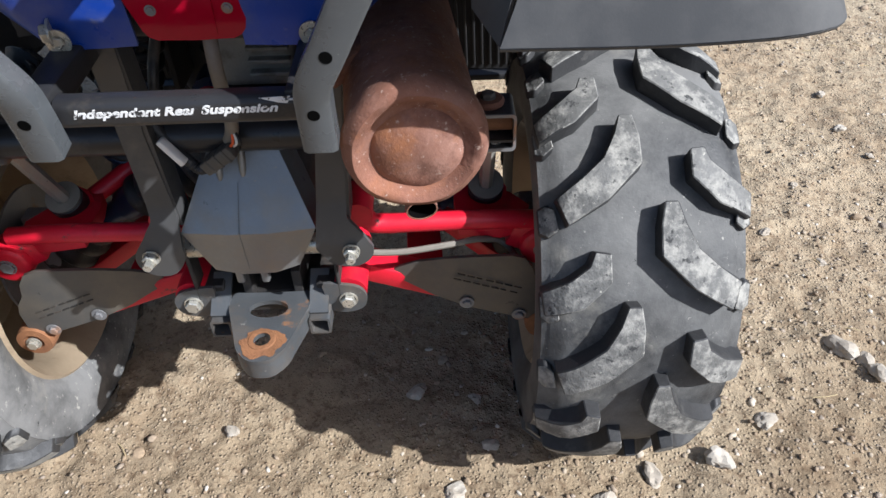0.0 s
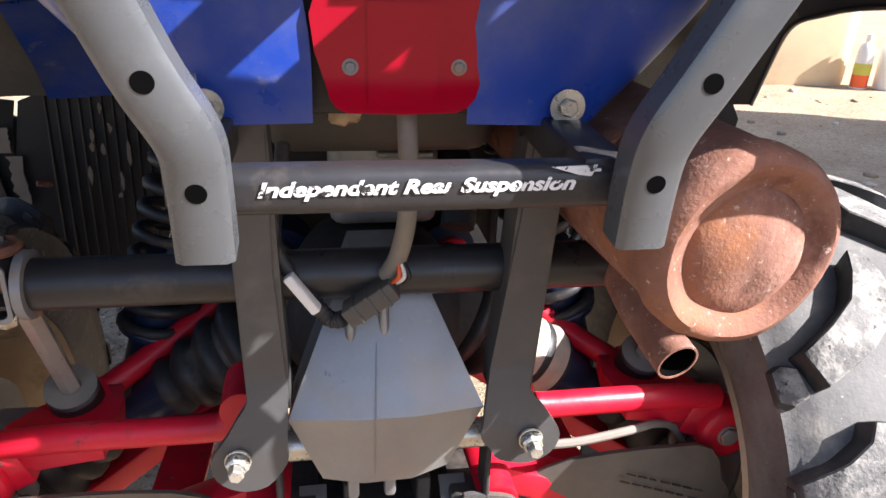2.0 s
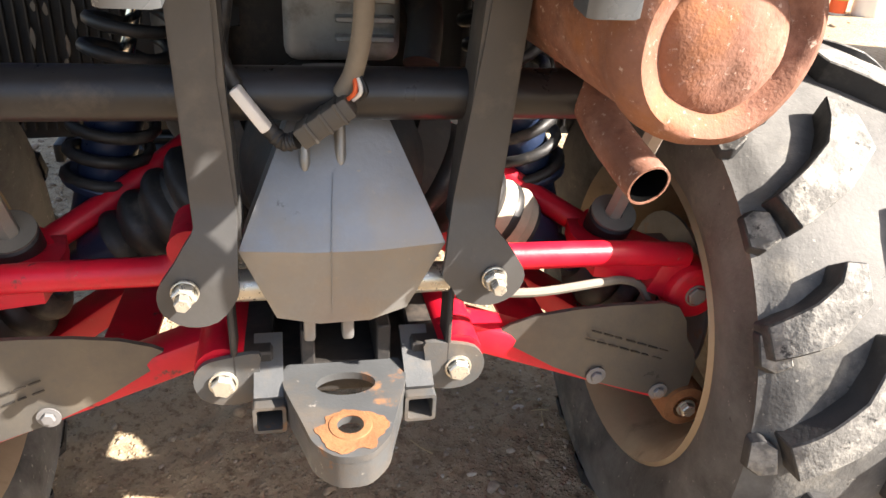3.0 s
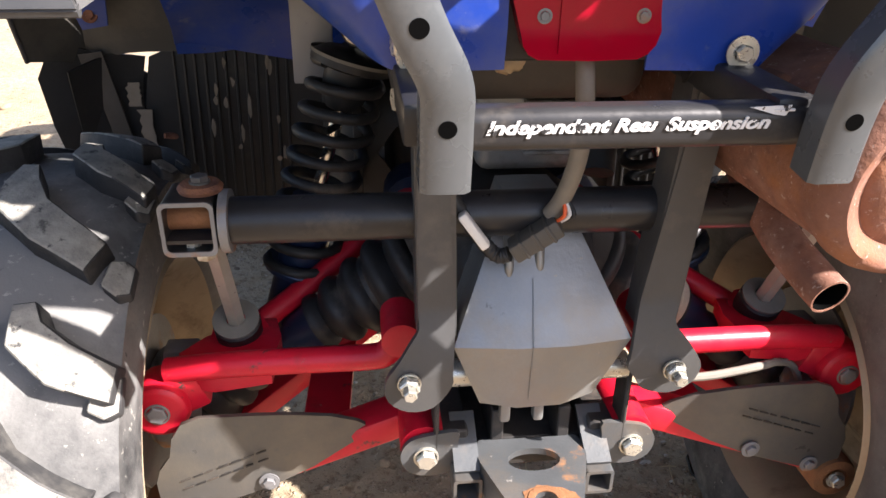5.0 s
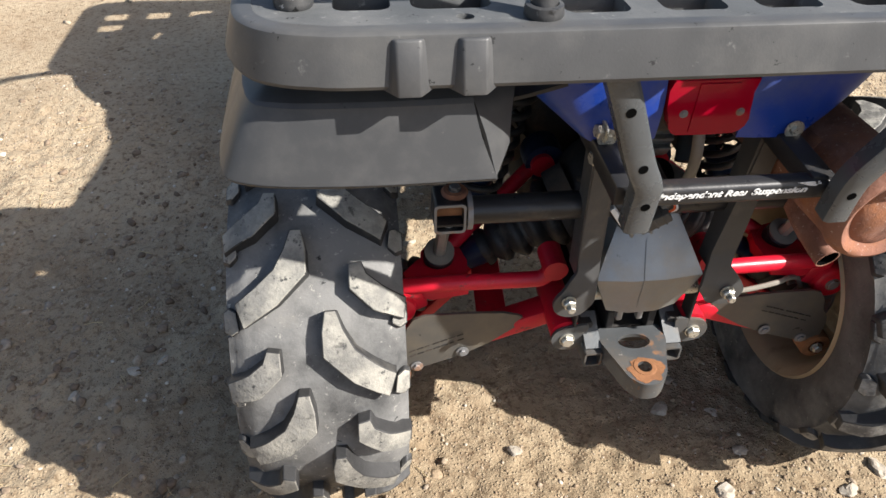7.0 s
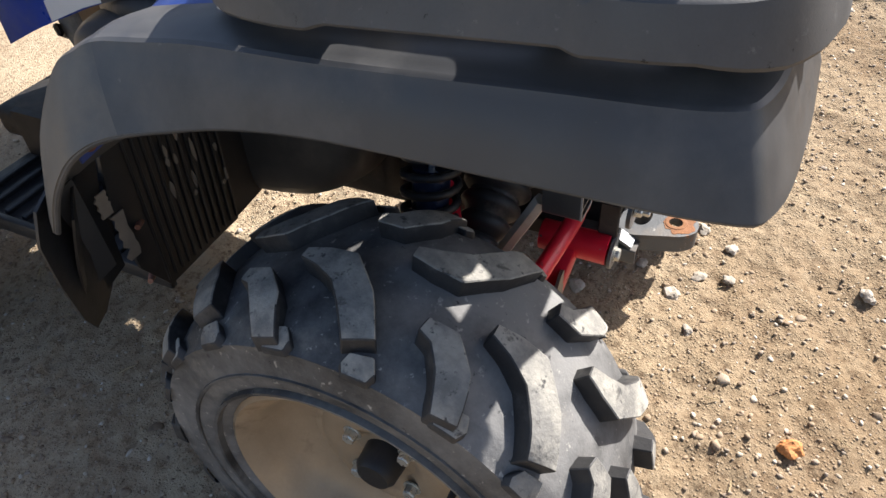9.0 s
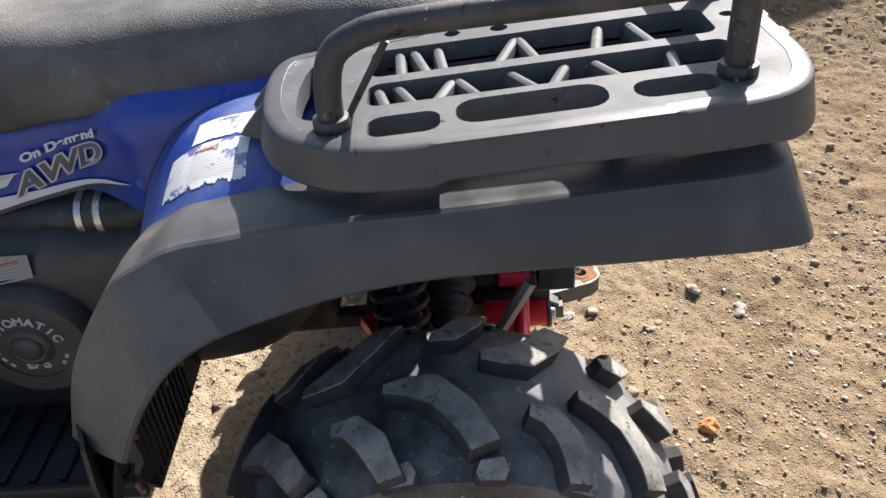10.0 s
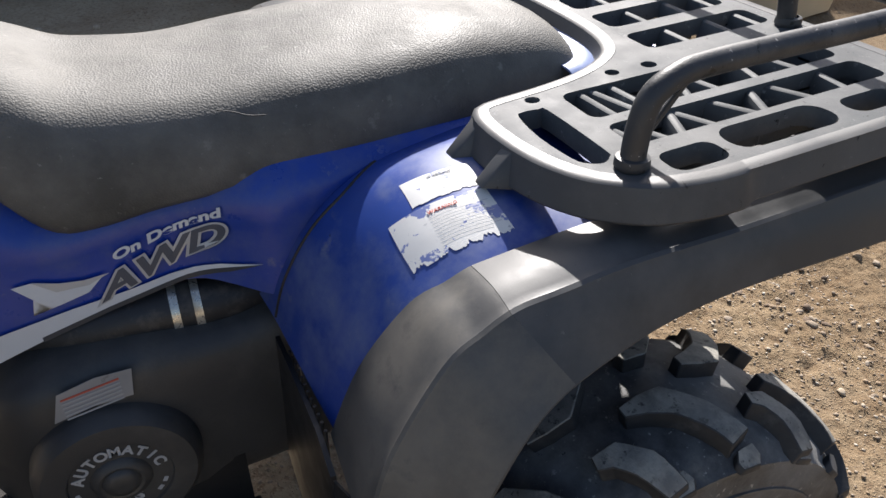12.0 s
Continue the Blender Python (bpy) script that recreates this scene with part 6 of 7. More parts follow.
def side_panel(s):
    ys = [0.95, 0.85, 0.76, 0.70, 0.65, 0.60, 0.555, 0.51, 0.47, 0.43, 0.40, 0.375, 0.33, 0.27, 0.20, 0.10]
    lows = [0.545, 0.590, 0.625, 0.648, 0.664, 0.678, 0.690, 0.700, 0.700, 0.690, 0.680, 0.676, 0.70, 0.74, 0.78, 0.81]
    tops = [0.92, 0.90, 0.88, 0.87, 0.83, 0.82, 0.825, 0.83, 0.835, 0.845, 0.85, 0.855, 0.86, 0.862, 0.865, 0.866]
    bm = bmesh.new()
    rows = []
    for y, a, b in zip(ys, lows, tops):
        rows.append([Vector((s * (xside(y, z) - 0.030 * (t > 0.99)), y, z)) for t, z in ((t, a + (b - a) * t) for t in (0, 0.25, 0.5, 0.75, 1.0))])
    sheet(bm, rows, 0.004 * s, 3, 3)
    p = part("side_panel", bm, M_BLUE, quad, "blue plastic body side with white and silver stripes", 60)
    if s > 0:
        return
    def decal(name, pts, m, lift):
        bm = bmesh.new()
        dens = []
        for i in range(len(pts)):
            a, b = pts[i], pts[(i + 1) % len(pts)]
            dens += [(a[0] + (b[0] - a[0]) * k / 4, a[1] + (b[1] - a[1]) * k / 4) for k in range(4)]
        plate(bm, dens, [], lambda u, v, w: Vector((-(xside(u, v) + 0.0042 + lift + w), u, v)), 0.0004)
        part(name, bm, m, p)
    decal("white_stripe", [(0.80, 0.648), (0.70, 0.684), (0.62, 0.698), (0.56, 0.706), (0.51, 0.716), (0.45, 0.725), (0.405, 0.727), (0.44, 0.716), (0.51, 0.702), (0.56, 0.692), (0.65, 0.667), (0.71, 0.648), (0.80, 0.612)], M_WHITE, 0.0004)
    decal("grey_stripe", [(0.66, 0.6625), (0.58, 0.6845), (0.51, 0.7005), (0.44, 0.7150), (0.405, 0.7270), (0.46, 0.7175), (0.52, 0.7045), (0.58, 0.6905), (0.66, 0.6690)], M_DARKDECAL, 0.001)
    decal("white_flash", [(0.672, 0.742), (0.650, 0.744), (0.625, 0.736), (0.600, 0.733), (0.578, 0.735), (0.598, 0.716), (0.628, 0.708), (0.660, 0.701), (0.655, 0.722)], M_WHITE, 0.0004)
    decal("grey_flash", [(0.652, 0.7445), (0.625, 0.7365), (0.600, 0.7335), (0.572, 0.736), (0.596, 0.726), (0.63, 0.726)], M_SILVER, 0.0010)
    decal("white_flash", [(0.76, 0.79), (0.70, 0.762), (0.682, 0.756), (0.700, 0.745), (0.76, 0.735)], M_WHITE, 0.0004)
    lay = lambda q: Vector((-(xside(q.y, q.z) + 0.0055 - (q.x + 0.2)), q.y, q.z))
    place_letters("lettering", "On Demand", 0.0158, axes((-0.2, 0.561, 0.7508), (0, -0.124, 0.042), (0, 0.03, 1)), M_WHITE, p, shear=0.25, width=0.131, bold=0.0006, wrap=lay)
    along, up = Vector((0, -0.143, 0.057)), Vector((0, 0.03, 1))
    place_letters("lettering", "AWD", 0.0370, axes((-0.2, 0.586, 0.6995), along, up), M_SILVER, p, shear=0.42, width=0.164, bold=0.0030, wrap=lay)
    place_letters("lettering", "AWD", 0.0370, axes((-0.2, 0.586, 0.6995), along, up), M_AWD, p, shear=0.42, width=0.164, bold=0.0009, wrap=lambda q: lay(q) + Vector((-0.0010, 0, 0)))


side_panel(-1)
side_panel(1)

# belt-drive housing with its round cover, hose and foot well
bm = bmesh.new()
rows = []
for y, x, z0, z1 in ((0.185, 0.13, 0.50, 0.58), (0.21, 0.175, 0.44, 0.62), (0.28, 0.20, 0.395, 0.645), (0.36, 0.205, 0.375, 0.65), (0.47, 0.212, 0.37, 0.645), (0.60, 0.222, 0.37, 0.655), (0.72, 0.205, 0.38, 0.63), (0.80, 0.12, 0.42, 0.55)):
    zm = (z0 + z1) / 2
    rows.append([Vector((-0.09, y, z1)), Vector((-x * 0.82, y, z1 - 0.006)), Vector((-x * 0.98, y, z1 - 0.035)), Vector((-x, y, zm)), Vector((-x * 0.98, y, z0 + 0.035)), Vector((-x * 0.8, y, z0 + 0.004)), Vector((-0.09, y, z0))])
sheet(bm, rows, -0.004, 4, 4)
M_HOUSING = mat("dusty_drive_plastic", (0.048, 0.047, 0.046), 0.45, var=0.15, scale=6, grain=300, bump=0.12, layers=(((0.10, 0.092, 0.08), 8, 0.48, 0.8, 0.6),))
cvt = part("drive_housing", bm, M_HOUSING, quad, "dusty black plastic drive housing", 60)
bm = bmesh.new()
hub = Vector((-0.200, 0.619, 0.492))
lathe(bm, [(0.101, -0.02), (0.100, 0.025), (0.097, 0.041), (0.089, 0.050), (0.065, 0.052), (0.0615, 0.0515), (0.060, 0.0475), (0.036, 0.0475), (0.033, 0.052), (0.026, 0.055), (0.022, 0.0535), (0.020, 0.057), (0.012, 0.060), (0, 0.0605)], hub, (-1, 0, 0), 56)
disc = part("round_cover", bm, M_HOUSING, cvt, "round black cover with pale raised lettering", 40)
for text, r, start, step, size in (("AUTOMATIC", 0.0425, 160, -18.0, 0.0195),):
    for k, ch in enumerate(text):
        a = radians(start + step * k)
        pos = hub + Vector((-0.0485, -math.cos(a) * r, math.sin(a) * r))
        right = Vector((0, -math.sin(a), -math.cos(a)))
        up = Vector((0, -math.cos(a), math.sin(a)))
        place_letters("lettering", ch, size, axes(pos, right, up), M_SILVER, disc, centre=True, bold=0.0007)
place_letters("lettering", "EBS", 0.024, axes(hub + Vector((-0.0486, 0.0, -0.043)), (0, -1, 0), (0, 0, 1)), M_SILVER, disc, centre=True, bold=0.0012)
for k in range(10):
    a = radians(190 + 16 * k)
    if 235 < math.degrees(a) < 305:
        continue
    bm = bmesh.new()
    c = hub + Vector((-0.0478, -math.cos(a) * 0.0525, math.sin(a) * 0.0525))
    u = Vector((0, math.sin(a), math.cos(a)))
    beam(bm, c - u * 0.004, c + u * 0.004, 0.005, 0.0008, (1, 0, 0))
    part("print_bar", bm, M_SILVER, disc)
bm = bmesh.new()
plate(bm, [(0.657, 0.629), (0.615, 0.640), (0.574, 0.640), (0.580, 0.600), (0.625, 0.599), (0.669, 0.588)], [], lambda u, v, w: Vector((-0.224 - w, u, v)), 0.0006)
tag = part("caution_label", bm, M_GREYTAG, cvt, "silver grey caution label with dark print")
for k in range(6):
    bm = bmesh.new()
    z = 0.631 - 0.006 * k
    plate(bm, [(0.655, z - 0.010), (0.655, z - 0.0125), (0.59, z - 0.0015), (0.59, z + 0.001)], [], lambda u, v, w: Vector((-0.2251 - w, u, v)), 0.0004)
    part("print_line", bm, M_REDINK if k == 0 else M_GREYINK, tag)
bm = bmesh.new()
tube(bm, spline([(-0.10, 0.70, 0.63), (-0.135, 0.62, 0.648), (-0.142, 0.54, 0.652), (-0.140, 0.44, 0.650), (-0.11, 0.34, 0.66)], 6), 0.034, 20)
hose = part("intake_hose", bm, M_RUBBER, quad, "black rubber intake hose with steel clamps")
for y in (0.512, 0.485):
    bm = bmesh.new()
    lathe(bm, [(0.0335, -0.005), (0.0365, -0.005), (0.0365, 0.005), (0.0335, 0.005)], (-0.1415, y, 0.6515), (0.03, 1, 0), 28)
    part("hose_clamp", bm, M_ZINC, hose)
for s in (-1, 1):
    bm = bmesh.new()
    box(bm, (s * 0.295, 0.72, 0.325), (0.175, 0.52, 0.014))
    box(bm, (s * 0.386, 0.72, 0.33), (0.014, 0.54, 0.03))
    soften(bm, 0.004)
    box(bm, (s * 0.205, 0.72, 0.375), (0.016, 0.50, 0.11))
    well = part("foot_well", bm, M_BLACK, quad, "black plastic foot well with raised treads")
    for k in range(11):
        bm = bmesh.new()
        box(bm, (s * 0.295, 0.49 + 0.045 * k, 0.335), (0.15, 0.012, 0.012))
        soften(bm, 0.002, 1)
        part("tread_bar", bm, M_BLACK, well)


# ---- front end: wheels, fenders, rack, handlebar ----
wheel(-0.46, 1.29, 0.312, -1, width=0.200, start_out=50, start_in=30)
wheel(0.46, 1.29, 0.312, 1, width=0.200, start_out=35, start_in=55)
for s in (-1, 1):
    X = lambda x, y, z: Vector((s * x, y, z))
    bm = bmesh.new()
    rows = [[X(0.25, 0.90, 0.55), X(0.40, 0.90, 0.53), X(0.52, 0.91, 0.50)], [X(0.25, 0.97, 0.70), X(0.40, 0.96, 0.69), X(0.535, 0.97, 0.65)], [X(0.25, 1.10, 0.80), X(0.40, 1.10, 0.79), X(0.545, 1.10, 0.74)],
            [X(0.25, 1.29, 0.83), X(0.40, 1.29, 0.82), X(0.55, 1.29, 0.77)], [X(0.25, 1.48, 0.80), X(0.40, 1.48, 0.79), X(0.545, 1.48, 0.74)], [X(0.25, 1.62, 0.70), X(0.40, 1.62, 0.69), X(0.53, 1.61, 0.64)]]
    sheet(bm, rows, 0.004, 4, 4)
    part("front_fender", bm, M_FLARE, quad, "black plastic front fender", 60)
bm = bmesh.new()
rows = [[Vector((x, y, z + 0.12 * (1 - (x / 0.26) ** 2))) for x in (-0.26, -0.15, 0, 0.15, 0.26)] for y, z in ((0.80, 0.78), (0.95, 0.85), (1.15, 0.84), (1.4, 0.80), (1.6, 0.72))]
sheet(bm, rows, 0.005, 4, 4)
part("front_cowl", bm, M_BLUE, quad, "blue plastic front cowl", 60)
bm = bmesh.new()
fh = [rounded(-0.40 + 0.16 * i, -0.28 + 0.16 * i, 1.12 + 0.10 * j, 1.19 + 0.10 * j, 0.01, 3) for i in range(6) for j in range(5)]
fh = [h for h in fh if max(p[0] for p in h) < 0.47]
plate(bm, rounded(-0.47, 0.47, 1.06, 1.70, 0.08, 6), fh, lambda u, v, w: Vector((u, v, 0.885 + w)), 0.035)
part("front_rack", bm, M_RACK, quad, "faded black plastic front rack")
bm = bmesh.new()
tube(bm, spline([(-0.40, 0.84, 1.13), (-0.28, 0.90, 1.16), (-0.14, 0.95, 1.13), (0, 0.96, 1.10), (0.14, 0.95, 1.13), (0.28, 0.90, 1.16), (0.40, 0.84, 1.13)], 6), 0.014, 12)
tube(bm, [(0, 0.96, 1.10), (0, 1.02, 0.85)], 0.03, 12)
part("handlebar", bm, M_BPAINT, quad, "black handlebar")

# ---- the ground ----
def lattice(seed, n=256):
    return np.random.RandomState(seed).rand(n, n)


def value_noise(x, y, freq, seed):
    g = lattice(seed)
    n = g.shape[0]
    u, v = x * freq, y * freq
    i, j = np.floor(u).astype(int), np.floor(v).astype(int)
    fu, fv = fade(u - i), fade(v - j)
    i0, i1, j0, j1 = i % n, (i + 1) % n, j % n, (j + 1) % n
    return (g[i0, j0] * (1 - fu) + g[i1, j0] * fu) * (1 - fv) + (g[i0, j1] * (1 - fu) + g[i1, j1] * fu) * fv - 0.5


def ground_height(x, y):
    x, y = np.asarray(x, float), np.asarray(y, float)
    near = np.clip(1 - np.maximum(np.abs(x - 0.45) - 1.75, np.abs(y + 0.45) - 1.65) / 0.5, 0, 1)
    rough = np.clip((-0.45 - y) / 0.5, 0, 1) * near
    h = 0.020 * value_noise(x, y, 3.1, 1) + 0.014 * value_noise(x, y, 9.0, 2) * (0.3 + 0.7 * near) + near * (0.010 * value_noise(x, y, 27.0, 3) + 0.009 * value_noise(x, y, 62.0, 4))
    h += rough * (0.020 * np.abs(value_noise(x, y, 13.0, 8)) + 0.012 * np.abs(value_noise(x, y, 34.0, 9)))
    far = np.clip((np.hypot(x, y) - 1.6) / 3, 0, 1)
    h += far * 0.10 * value_noise(x, y, 0.55, 5)
    # spoil heap along the far side
    h += 0.15 * np.exp(-((x - 2.25) / 0.45) ** 2) * np.clip((-1.1 - y) / 0.6, 0, 1) * np.clip((y + 6.5) / 1.5, 0, 1) * (1 + 0.8 * value_noise(x, y, 2.3, 6))
    return h - 0.004


def axis_steps(lo, hi, fine):
    a = list(np.arange(lo, hi, fine))
    step, p = fine, hi
    while p < 90:
        step *= 1.13
        p += step
        a.append(p)
    step, p = fine, lo
    while p > -90:
        step *= 1.13
        p -= step
        a.insert(0, p)
    return np.array(a)


gx, gy = axis_steps(-1.4, 2.2, 0.0095), axis_steps(-2.1, 1.3, 0.0095)
GX, GY = np.meshgrid(gx, gy, indexing="ij")
GZ = ground_height(GX, GY)
nx, ny = GX.shape
me = bpy.data.meshes.new("ground")
co = np.stack((GX, GY, GZ), -1).reshape(-1, 3)
idx = np.arange(nx * ny).reshape(nx, ny)
quads = np.stack((idx[:-1, :-1], idx[1:, :-1], idx[1:, 1:], idx[:-1, 1:]), -1).reshape(-1, 4)
me.vertices.add(len(co))
me.vertices.foreach_set("co", co.ravel())
me.loops.add(quads.size)
me.loops.foreach_set("vertex_index", quads.ravel())
me.polygons.add(len(quads))
me.polygons.foreach_set("loop_start", np.arange(0, quads.size, 4))
me.polygons.foreach_set("use_smooth", np.ones(len(quads), bool))
me.update(calc_edges=True)
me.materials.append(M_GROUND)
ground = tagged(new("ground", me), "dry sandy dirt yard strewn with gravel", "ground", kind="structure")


# ---- loose stones, gravel and straw ----
def pebble_template(rng, subdiv):
    bm = bmesh.new()
    bmesh.ops.create_icosphere(bm, subdivisions=subdiv, radius=1.0)
    k = Vector(rng.uniform(0, 50, 3))
    for v in bm.verts:
        n1 = noise.noise(v.co * 0.9 + k)
        v.co *= 1 + 0.55 * n1 + 0.30 * noise.noise(v.co * 1.9 + k)
    bm.verts.ensure_lookup_table()
    V = np.array([v.co[:] for v in bm.verts])
    F = np.array([[v.index for v in f.verts] for f in bm.faces])
    bm.free()
    return V, F


rng = np.random.RandomState(7)
T1 = [pebble_template(rng, 1) for _ in range(6)]
T2 = [pebble_template(rng, 2) for _ in range(8)]


def scatter(name, xs, ys, rs, templates, material, label, sink=0.3):
    allv, allf, base = [], [], 0
    zs = ground_height(xs, ys)
    for x, y, z, r in zip(xs, ys, zs, rs):
        V, F = templates[rng.randint(len(templates))]
        a = rng.uniform(0, 2 * math.pi)
        c, s = math.cos(a), math.sin(a)
        sc = np.array([rng.uniform(0.8, 1.5), rng.uniform(0.7, 1.1), rng.uniform(0.45, 0.85)]) * r
        W = V * sc
        W = np.stack((W[:, 0] * c - W[:, 1] * s + x, W[:, 0] * s + W[:, 1] * c + y, W[:, 2] + z + sc[2] * (0.5 - sink)), -1)
        allv.append(W)
        allf.append(F + base)
        base += len(V)
    me = bpy.data.meshes.new(name)
    co, fa = np.concatenate(allv), np.concatenate(allf)
    me.vertices.add(len(co))
    me.vertices.foreach_set("co", co.ravel())
    me.loops.add(fa.size)
    me.loops.foreach_set("vertex_index", fa.ravel())
    me.polygons.add(len(fa))
    me.polygons.foreach_set("loop_start", np.arange(0, fa.size, 3))
    me.update(calc_edges=True)
    me.materials.append(material)
    return tagged(new(name, me), label, name, kind="stuff")


def pebble_material(name, ends, between):
    m = bpy.data.materials.new(name)
    m.use_nodes = True
    N, L = m.node_tree.nodes, m.node_tree.links
    b = N["Principled BSDF"]
    g = N.new("ShaderNodeNewGeometry")
    r = N.new("ShaderNodeValToRGB")
    el = r.color_ramp.elements
    el[0].color, el[1].color = (*ends[0], 1), (*ends[1], 1)
    for p, c in between:
        e = el.new(p)
        e.color = (*c, 1)
    L.new(g.outputs["Random Per Island"], r.inputs[0])
    co = N.new("ShaderNodeTexCoord")
    n = N.new("ShaderNodeTexNoise")
    n.inputs["Scale"].default_value = 160
    n.inputs["Detail"].default_value = 5
    L.new(co.outputs["Object"], n.inputs["Vector"])
    mx = N.new("ShaderNodeMix")
    mx.data_type = "RGBA"
    mx.blend_type = "MULTIPLY"
    mx.inputs[0].default_value = 0.6
    rr = N.new("ShaderNodeMapRange")
    rr.inputs[1].default_value, rr.inputs[2].default_value, rr.inputs[3].default_value, rr.inputs[4].default_value = 0.3, 0.7, 0.55, 1.25
    L.new(n.outputs["Fac"], rr.inputs[0])
    L.new(r.outputs[0], mx.inputs[6])
    L.new(rr.outputs[0], mx.inputs[7])
    L.new(mx.outputs[2], b.inputs["Base Color"])
    b.inputs["Roughness"].default_value = 0.9
    bp = N.new("ShaderNodeBump")
    bp.inputs["Strength"].default_value = 0.5
    bp.inputs["Distance"].default_value = 0.002
    L.new(n.outputs["Fac"], bp.inputs["Height"])
    L.new(bp.outputs[0], b.inputs["Normal"])
    return m


M_GRAVEL = pebble_material("mixed_gravel", ((0.22, 0.160, 0.105), (0.58, 0.53, 0.45)), ((0.35, (0.35, 0.26, 0.17)), (0.6, (0.30, 0.245, 0.19)), (0.85, (0.43, 0.35, 0.255))))
M_CLOD = pebble_material("brown_clods", ((0.15, 0.105, 0.07), (0.40, 0.33, 0.25)), ((0.4, (0.22, 0.16, 0.11)), (0.75, (0.27, 0.205, 0.145))))


def clumped(n, x0, x1, y0, y1, seed):
    """random places, denser where a broad noise is high"""
    r = np.random.RandomState(seed)
    xs, ys = r.uniform(x0, x1, n * 4), r.uniform(y0, y1, n * 4)
    w = value_noise(xs, ys, 2.2, seed) + 0.6 * value_noise(xs, ys, 7.0, seed + 1) + 0.5
    keep = r.rand(n * 4) < np.clip(w, 0.05, 1) * 0.55
    xs, ys = xs[keep][:n], ys[keep][:n]
    return xs, ys


xs, ys = clumped(22000, -1.5, 1.9, -1.2, 1.6, 21)
scatter("fine_gravel", xs, ys, 0.0014 + 0.0040 * rng.rand(len(xs)) ** 2.4, T1, M_GRAVEL, "fine pale gravel scattered over the dirt")
xs, ys = clumped(1300, -1.5, 2.2, -1.4, 1.8, 31)
scatter("gravel", xs, ys, 0.0035 + 0.008 * rng.rand(len(xs)) ** 3.0, T2, M_GRAVEL, "mixed pale and brown gravel", 0.5)
xs, ys = clumped(5200, -0.4, 3.2, -3.4, -0.9, 61)
scatter("yard_gravel", xs, ys, 0.0020 + 0.0100 * rng.rand(len(xs)) ** 3.0, T2, M_CLOD, "loose gravel and crumbled clods behind the quad", 0.55)
xs, ys = clumped(1000, -1.5, -0.45, -0.8, 1.5, 51)
scatter("dirt_clods", xs, ys, 0.003 + 0.009 * rng.rand(len(xs)) ** 3.2, T2, M_CLOD, "brown clods and small stones on the dirt", 0.35)
xs, ys = clumped(1500, -4, 6, -5, 7, 41)
far = (np.abs(xs) > 1.7) | (ys < -1.7) | (ys > 1.8)
xs, ys = xs[far], ys[far]
scatter("far_gravel", xs, ys, 0.006 + 0.03 * rng.rand(len(xs)) ** 3.5, T1, M_GRAVEL, "scattered stones across the yard")

STONES = [(0.93, 0.01, 0.032), (0.96, -0.02, 0.022), (0.97, -0.05, 0.026), (0.65, -0.2, 0.028), (0.54, -0.22, 0.024), (0.75, -0.13, 0.022), (1.23, 0.72, 0.018), (1.03, 0.5, 0.014), (0.91, 0.34, 0.017),
          (0.99, 0.24, 0.014), (1.25, 0.89, 0.016), (1.25, 0.6, 0.013), (0.17, -0.05, 0.024), (0.27, -0.07, 0.014), (0.29, -0.16, 0.017), (0.46, -0.26, 0.02), (0.23, -0.24, 0.024), (0.30, -0.28, 0.02), (-0.14, -0.12, 0.015),
          (-1.0, 0.1, 0.016), (0.41, -0.33, 0.02), (-0.84, 0.18, 0.013), (-0.89, 0.15, 0.016), (0.36, -0.6, 0.024), (0.28, -0.69, 0.026), (0.31, -0.34, 0.016), (0.13, -0.29, 0.015), (1.16, -0.91, 0.018), (1.9, -0.42, 0.10)]
for k, (x, y, r) in enumerate(STONES):
    r1 = np.random.RandomState(100 + k)
    V, F = pebble_template(r1, 3)
    a = r1.uniform(0, 6.28)
    sc = np.array([1.15, 0.85, 0.55]) * r * 0.72
    me = bpy.data.meshes.new("stone")
    W = V * sc
    me.from_pydata(np.stack((W[:, 0], W[:, 1], W[:, 2]), -1).tolist(), [], F.tolist())
    me.polygons.foreach_set("use_smooth", [True] * len(F))
    me.set_sharp_from_angle(angle=radians(16))
    me.materials.append(M_STONE)
    ob = tagged(new("stone", me), "pale rough stone lying in the dirt", "stone", "loose stones")
    ob.matrix_basis = Matrix.Translation((x, y, float(ground_height(x, y)) + sc[2] * 0.45)) @ Matrix.Rotation(a, 4, "Z")
V, F = pebble_template(np.random.RandomState(5), 3)
me = bpy.data.meshes.new("orange_stone")
me.from_pydata((V * np.array([0.015, 0.020, 0.013])).tolist(), [], F.tolist())
me.materials.append(M_STONEORANGE)
ob = tagged(new("orange_stone", me), "small orange stone lying on the dirt", "stone")
ob.matrix_basis = Matrix.Translation((-0.073, -0.503, float(ground_height(-0.073, -0.503)) + 0.007))

bm = bmesh.new()
r1 = np.random.RandomState(17)
for k in range(170):
    x, y = r1.uniform(-1.3, 1.6), r1.uniform(-1.0, 1.2)
    a, ln = r1.uniform(0, 6.28), r1.uniform(0.012, 0.05)
    z = float(ground_height(x, y)) + 0.004
    d = Vector((math.cos(a), math.sin(a), 0))
    m = Vector((x, y, z))
    tube(bm, [m - d * ln / 2, m + Vector((-d.y, d.x, 0)) * ln * r1.uniform(-0.1, 0.1) + Vector((0, 0, 0.002)), m + d * ln / 2], 0.0009, 5)
tagged(finish("dry_straw", bm, M_STRAW, None), "short bits of dry straw on the dirt", "straw", kind="stuff")
bm = bmesh.new()
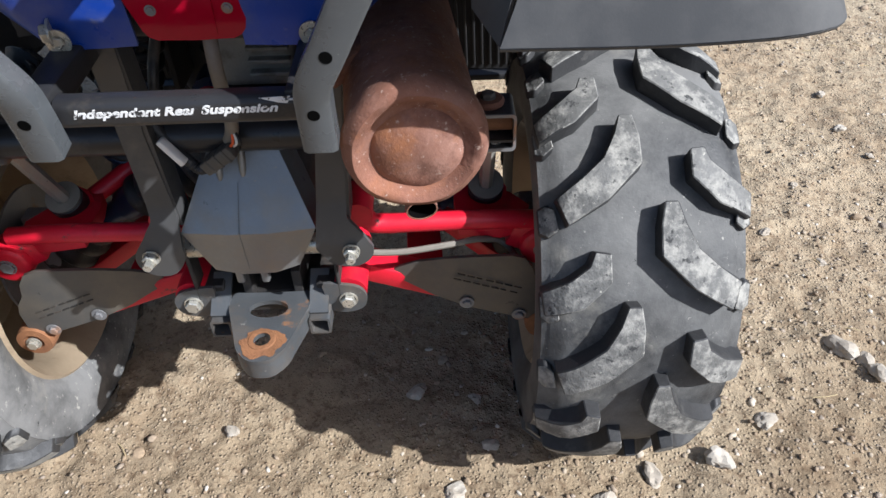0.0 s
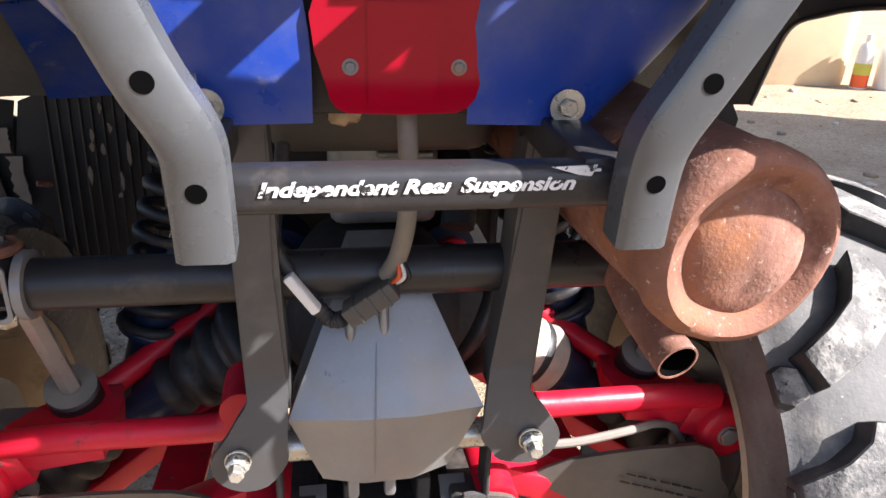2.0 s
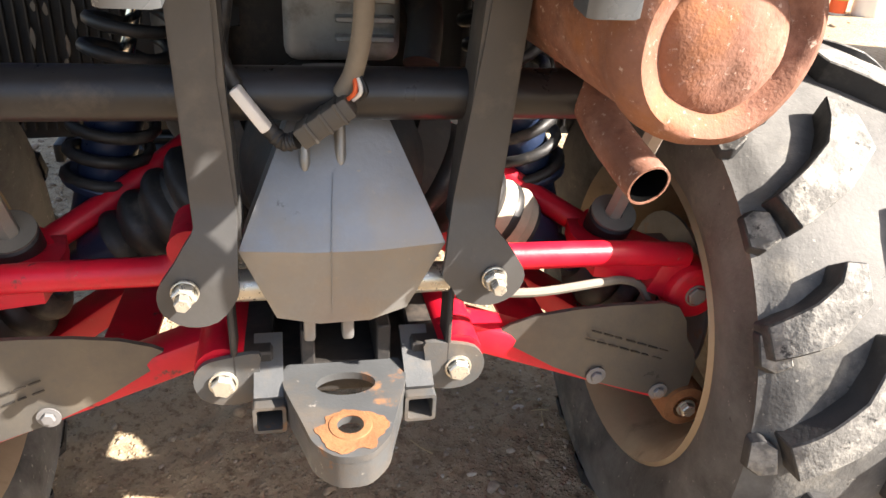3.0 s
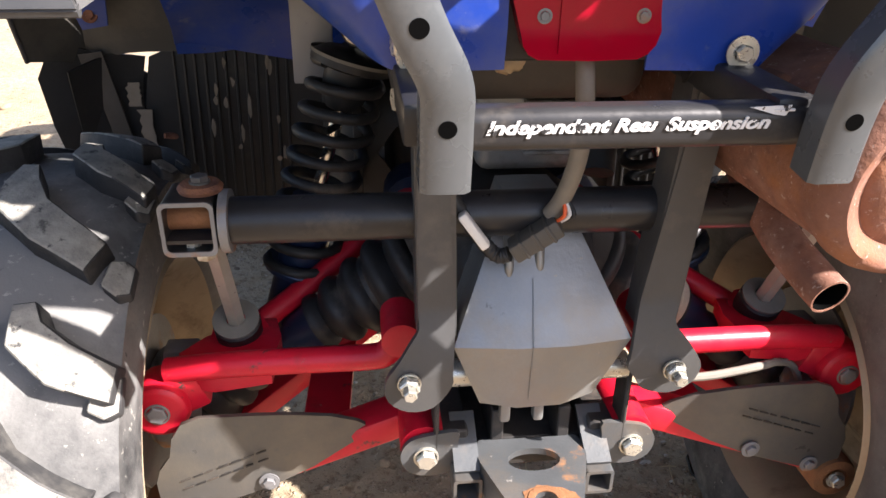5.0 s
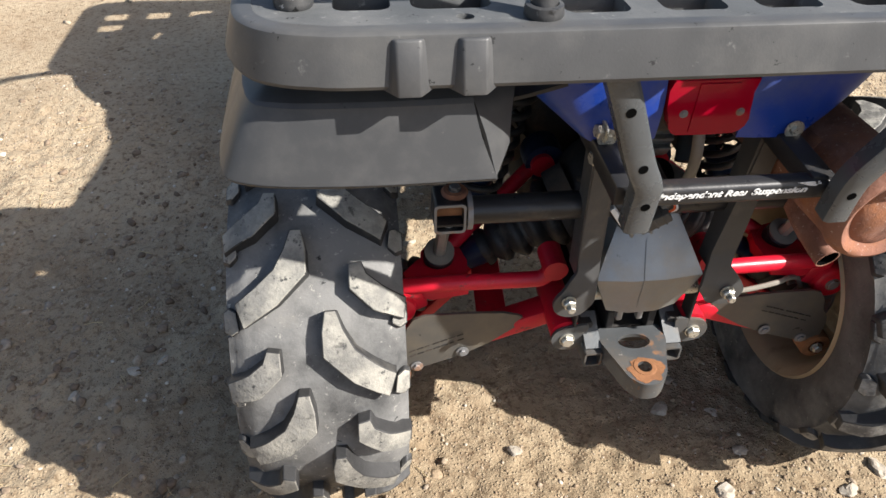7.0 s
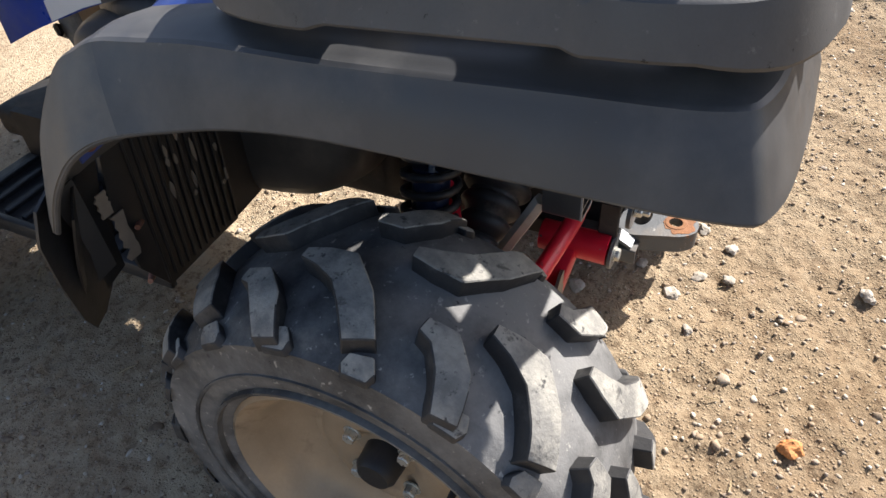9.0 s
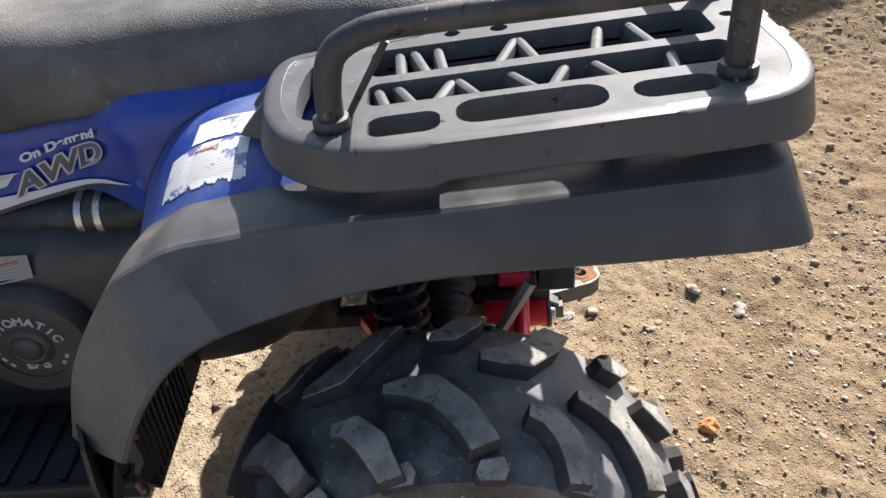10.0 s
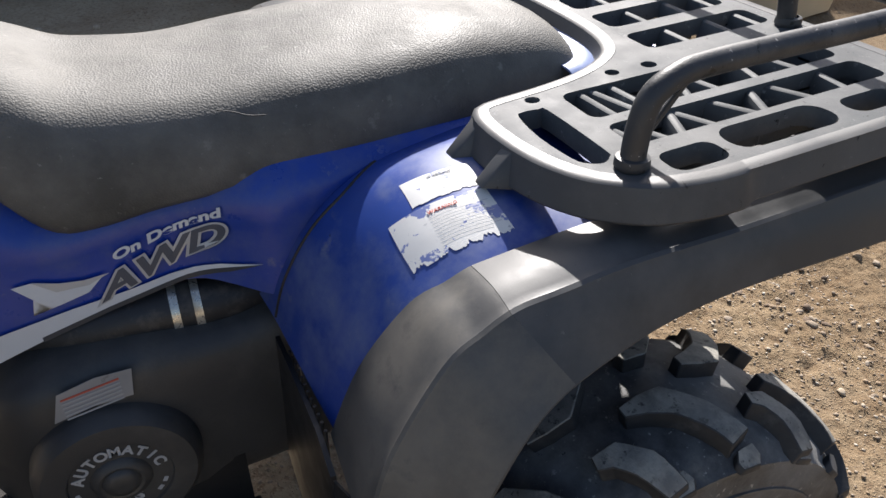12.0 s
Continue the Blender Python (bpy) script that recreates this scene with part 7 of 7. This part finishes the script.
for x, y in ((2.0, -0.30), (2.15, -0.55), (2.3, -0.85), (2.45, -1.2)):
    for k in range(70):
        p = Vector((x + r1.normal(0, 0.06), y + r1.normal(0, 0.06), 0))
        p.z = float(ground_height(p.x, p.y)) - 0.005
        tip = p + Vector((r1.normal(0, 0.03), r1.normal(0, 0.03), r1.uniform(0.02, 0.06)))
        tube(bm, [p, p.lerp(tip, 0.5) + Vector((0, 0, 0.006)), tip], [0.0016, 0.0012, 0.0003], 4)
tagged(finish("grass_tuft", bm, M_GRASS, None), "sparse dry green grass tufts", "grass", kind="stuff")

# ---- things at the edge of the yard ----
def board_wall():
    wall = new("wall_east")
    tagged(wall, "tall weathered grey board wall in shade", "wall", kind="structure")
    for k in range(48):
        bm = bmesh.new()
        box(bm, (4.55, -5.48 + 0.16 * k, 1.2), (0.03, 0.157, 2.5))
        soften(bm, 0.004, 1)
        finish("board", bm, M_WALL, wall)
    return wall


board_wall()


def cream_bin(x, y, w, d, h, turn):
    bm = bmesh.new()
    o = rounded(-w / 2, w / 2, -d / 2, d / 2, 0.12, 6)
    q = []
    for z, k in ((-0.05, 0.93), (0.03, 0.97), (h * 0.5, 1.0), (h * 0.92, 1.02), (h, 1.0), (h + 0.05, 0.9), (h + 0.08, 0.6)):
        q.append([bm.verts.new((u * k, v * k, z)) for u, v in o])
    n = len(o)
    for r0, r2 in zip(q, q[1:]):
        for k in range(n):
            bm.faces.new((r0[k], r0[(k + 1) % n], r2[(k + 1) % n], r2[k]))
    bm.faces.new(q[-1])
    bm.faces.new(q[0][::-1])
    ob = finish("storage_bin", bm, M_CREAM, None, "", 50)
    ob.matrix_basis = Matrix.Translation((x, y, float(ground_height(x, y)))) @ Matrix.Rotation(radians(turn), 4, "Z")
    tagged(ob, "large sun-bleached cream plastic bin standing on dirt", "bin")
    bm = bmesh.new()
    skirt(bm, [(u * 1.02, v * 1.02) for u, v in o], [(0.0, h - 0.10), (0.02, h - 0.09), (0.02, h - 0.05), (0.0, h - 0.04)], lambda yy: 0.0)
    finish("rim_band", bm, M_CREAM, ob)
    return ob


cream_bin(3.14, 4.10, 0.74, 0.6, 0.62, -13)
cream_bin(2.14, -2.82, 0.64, 0.62, 0.7, 12)


def jug(x, y, r, h, bands, label):
    bm = bmesh.new()
    lathe(bm, [(0, 0), (r * 0.92, 0), (r, h * 0.04), (r, h * 0.72), (r * 0.85, h * 0.85), (r * 0.35, h * 0.93), (r * 0.33, h), (0, h)], (0, 0, 0), (0, 0, 1), 24)
    ob = finish("jug", bm, M_WHITEPL)
    tagged(ob, label, "jug")
    ob.matrix_basis = Matrix.Translation((x, y, float(ground_height(x, y)) - 0.01))
    for z0, z1, m in bands:
        bm = bmesh.new()
        lathe(bm, [(r * 0.98, z0 * h), (r * 1.012, z0 * h), (r * 1.012, z1 * h), (r * 0.98, z1 * h)], (0, 0, 0), (0, 0, 1), 24)
        finish("colour_band", bm, m, ob)
    bm = bmesh.new()
    lathe(bm, [(0, h * 1.07), (r * 0.38, h * 1.07), (r * 0.38, h * 0.97), (r * 0.34, h * 0.97)], (0, 0, 0), (0, 0, 1), 20)
    finish("cap", bm, M_WHITEPL, ob)
    return ob


jug(3.44, 3.66, 0.052, 0.33, ((0.06, 0.30, M_ORANGE), (0.30, 0.52, M_YELLOW)), "white plastic jug with orange and yellow bands")
jug(3.62, 3.60, 0.10, 0.36, (), "plain white plastic jug standing on dirt")
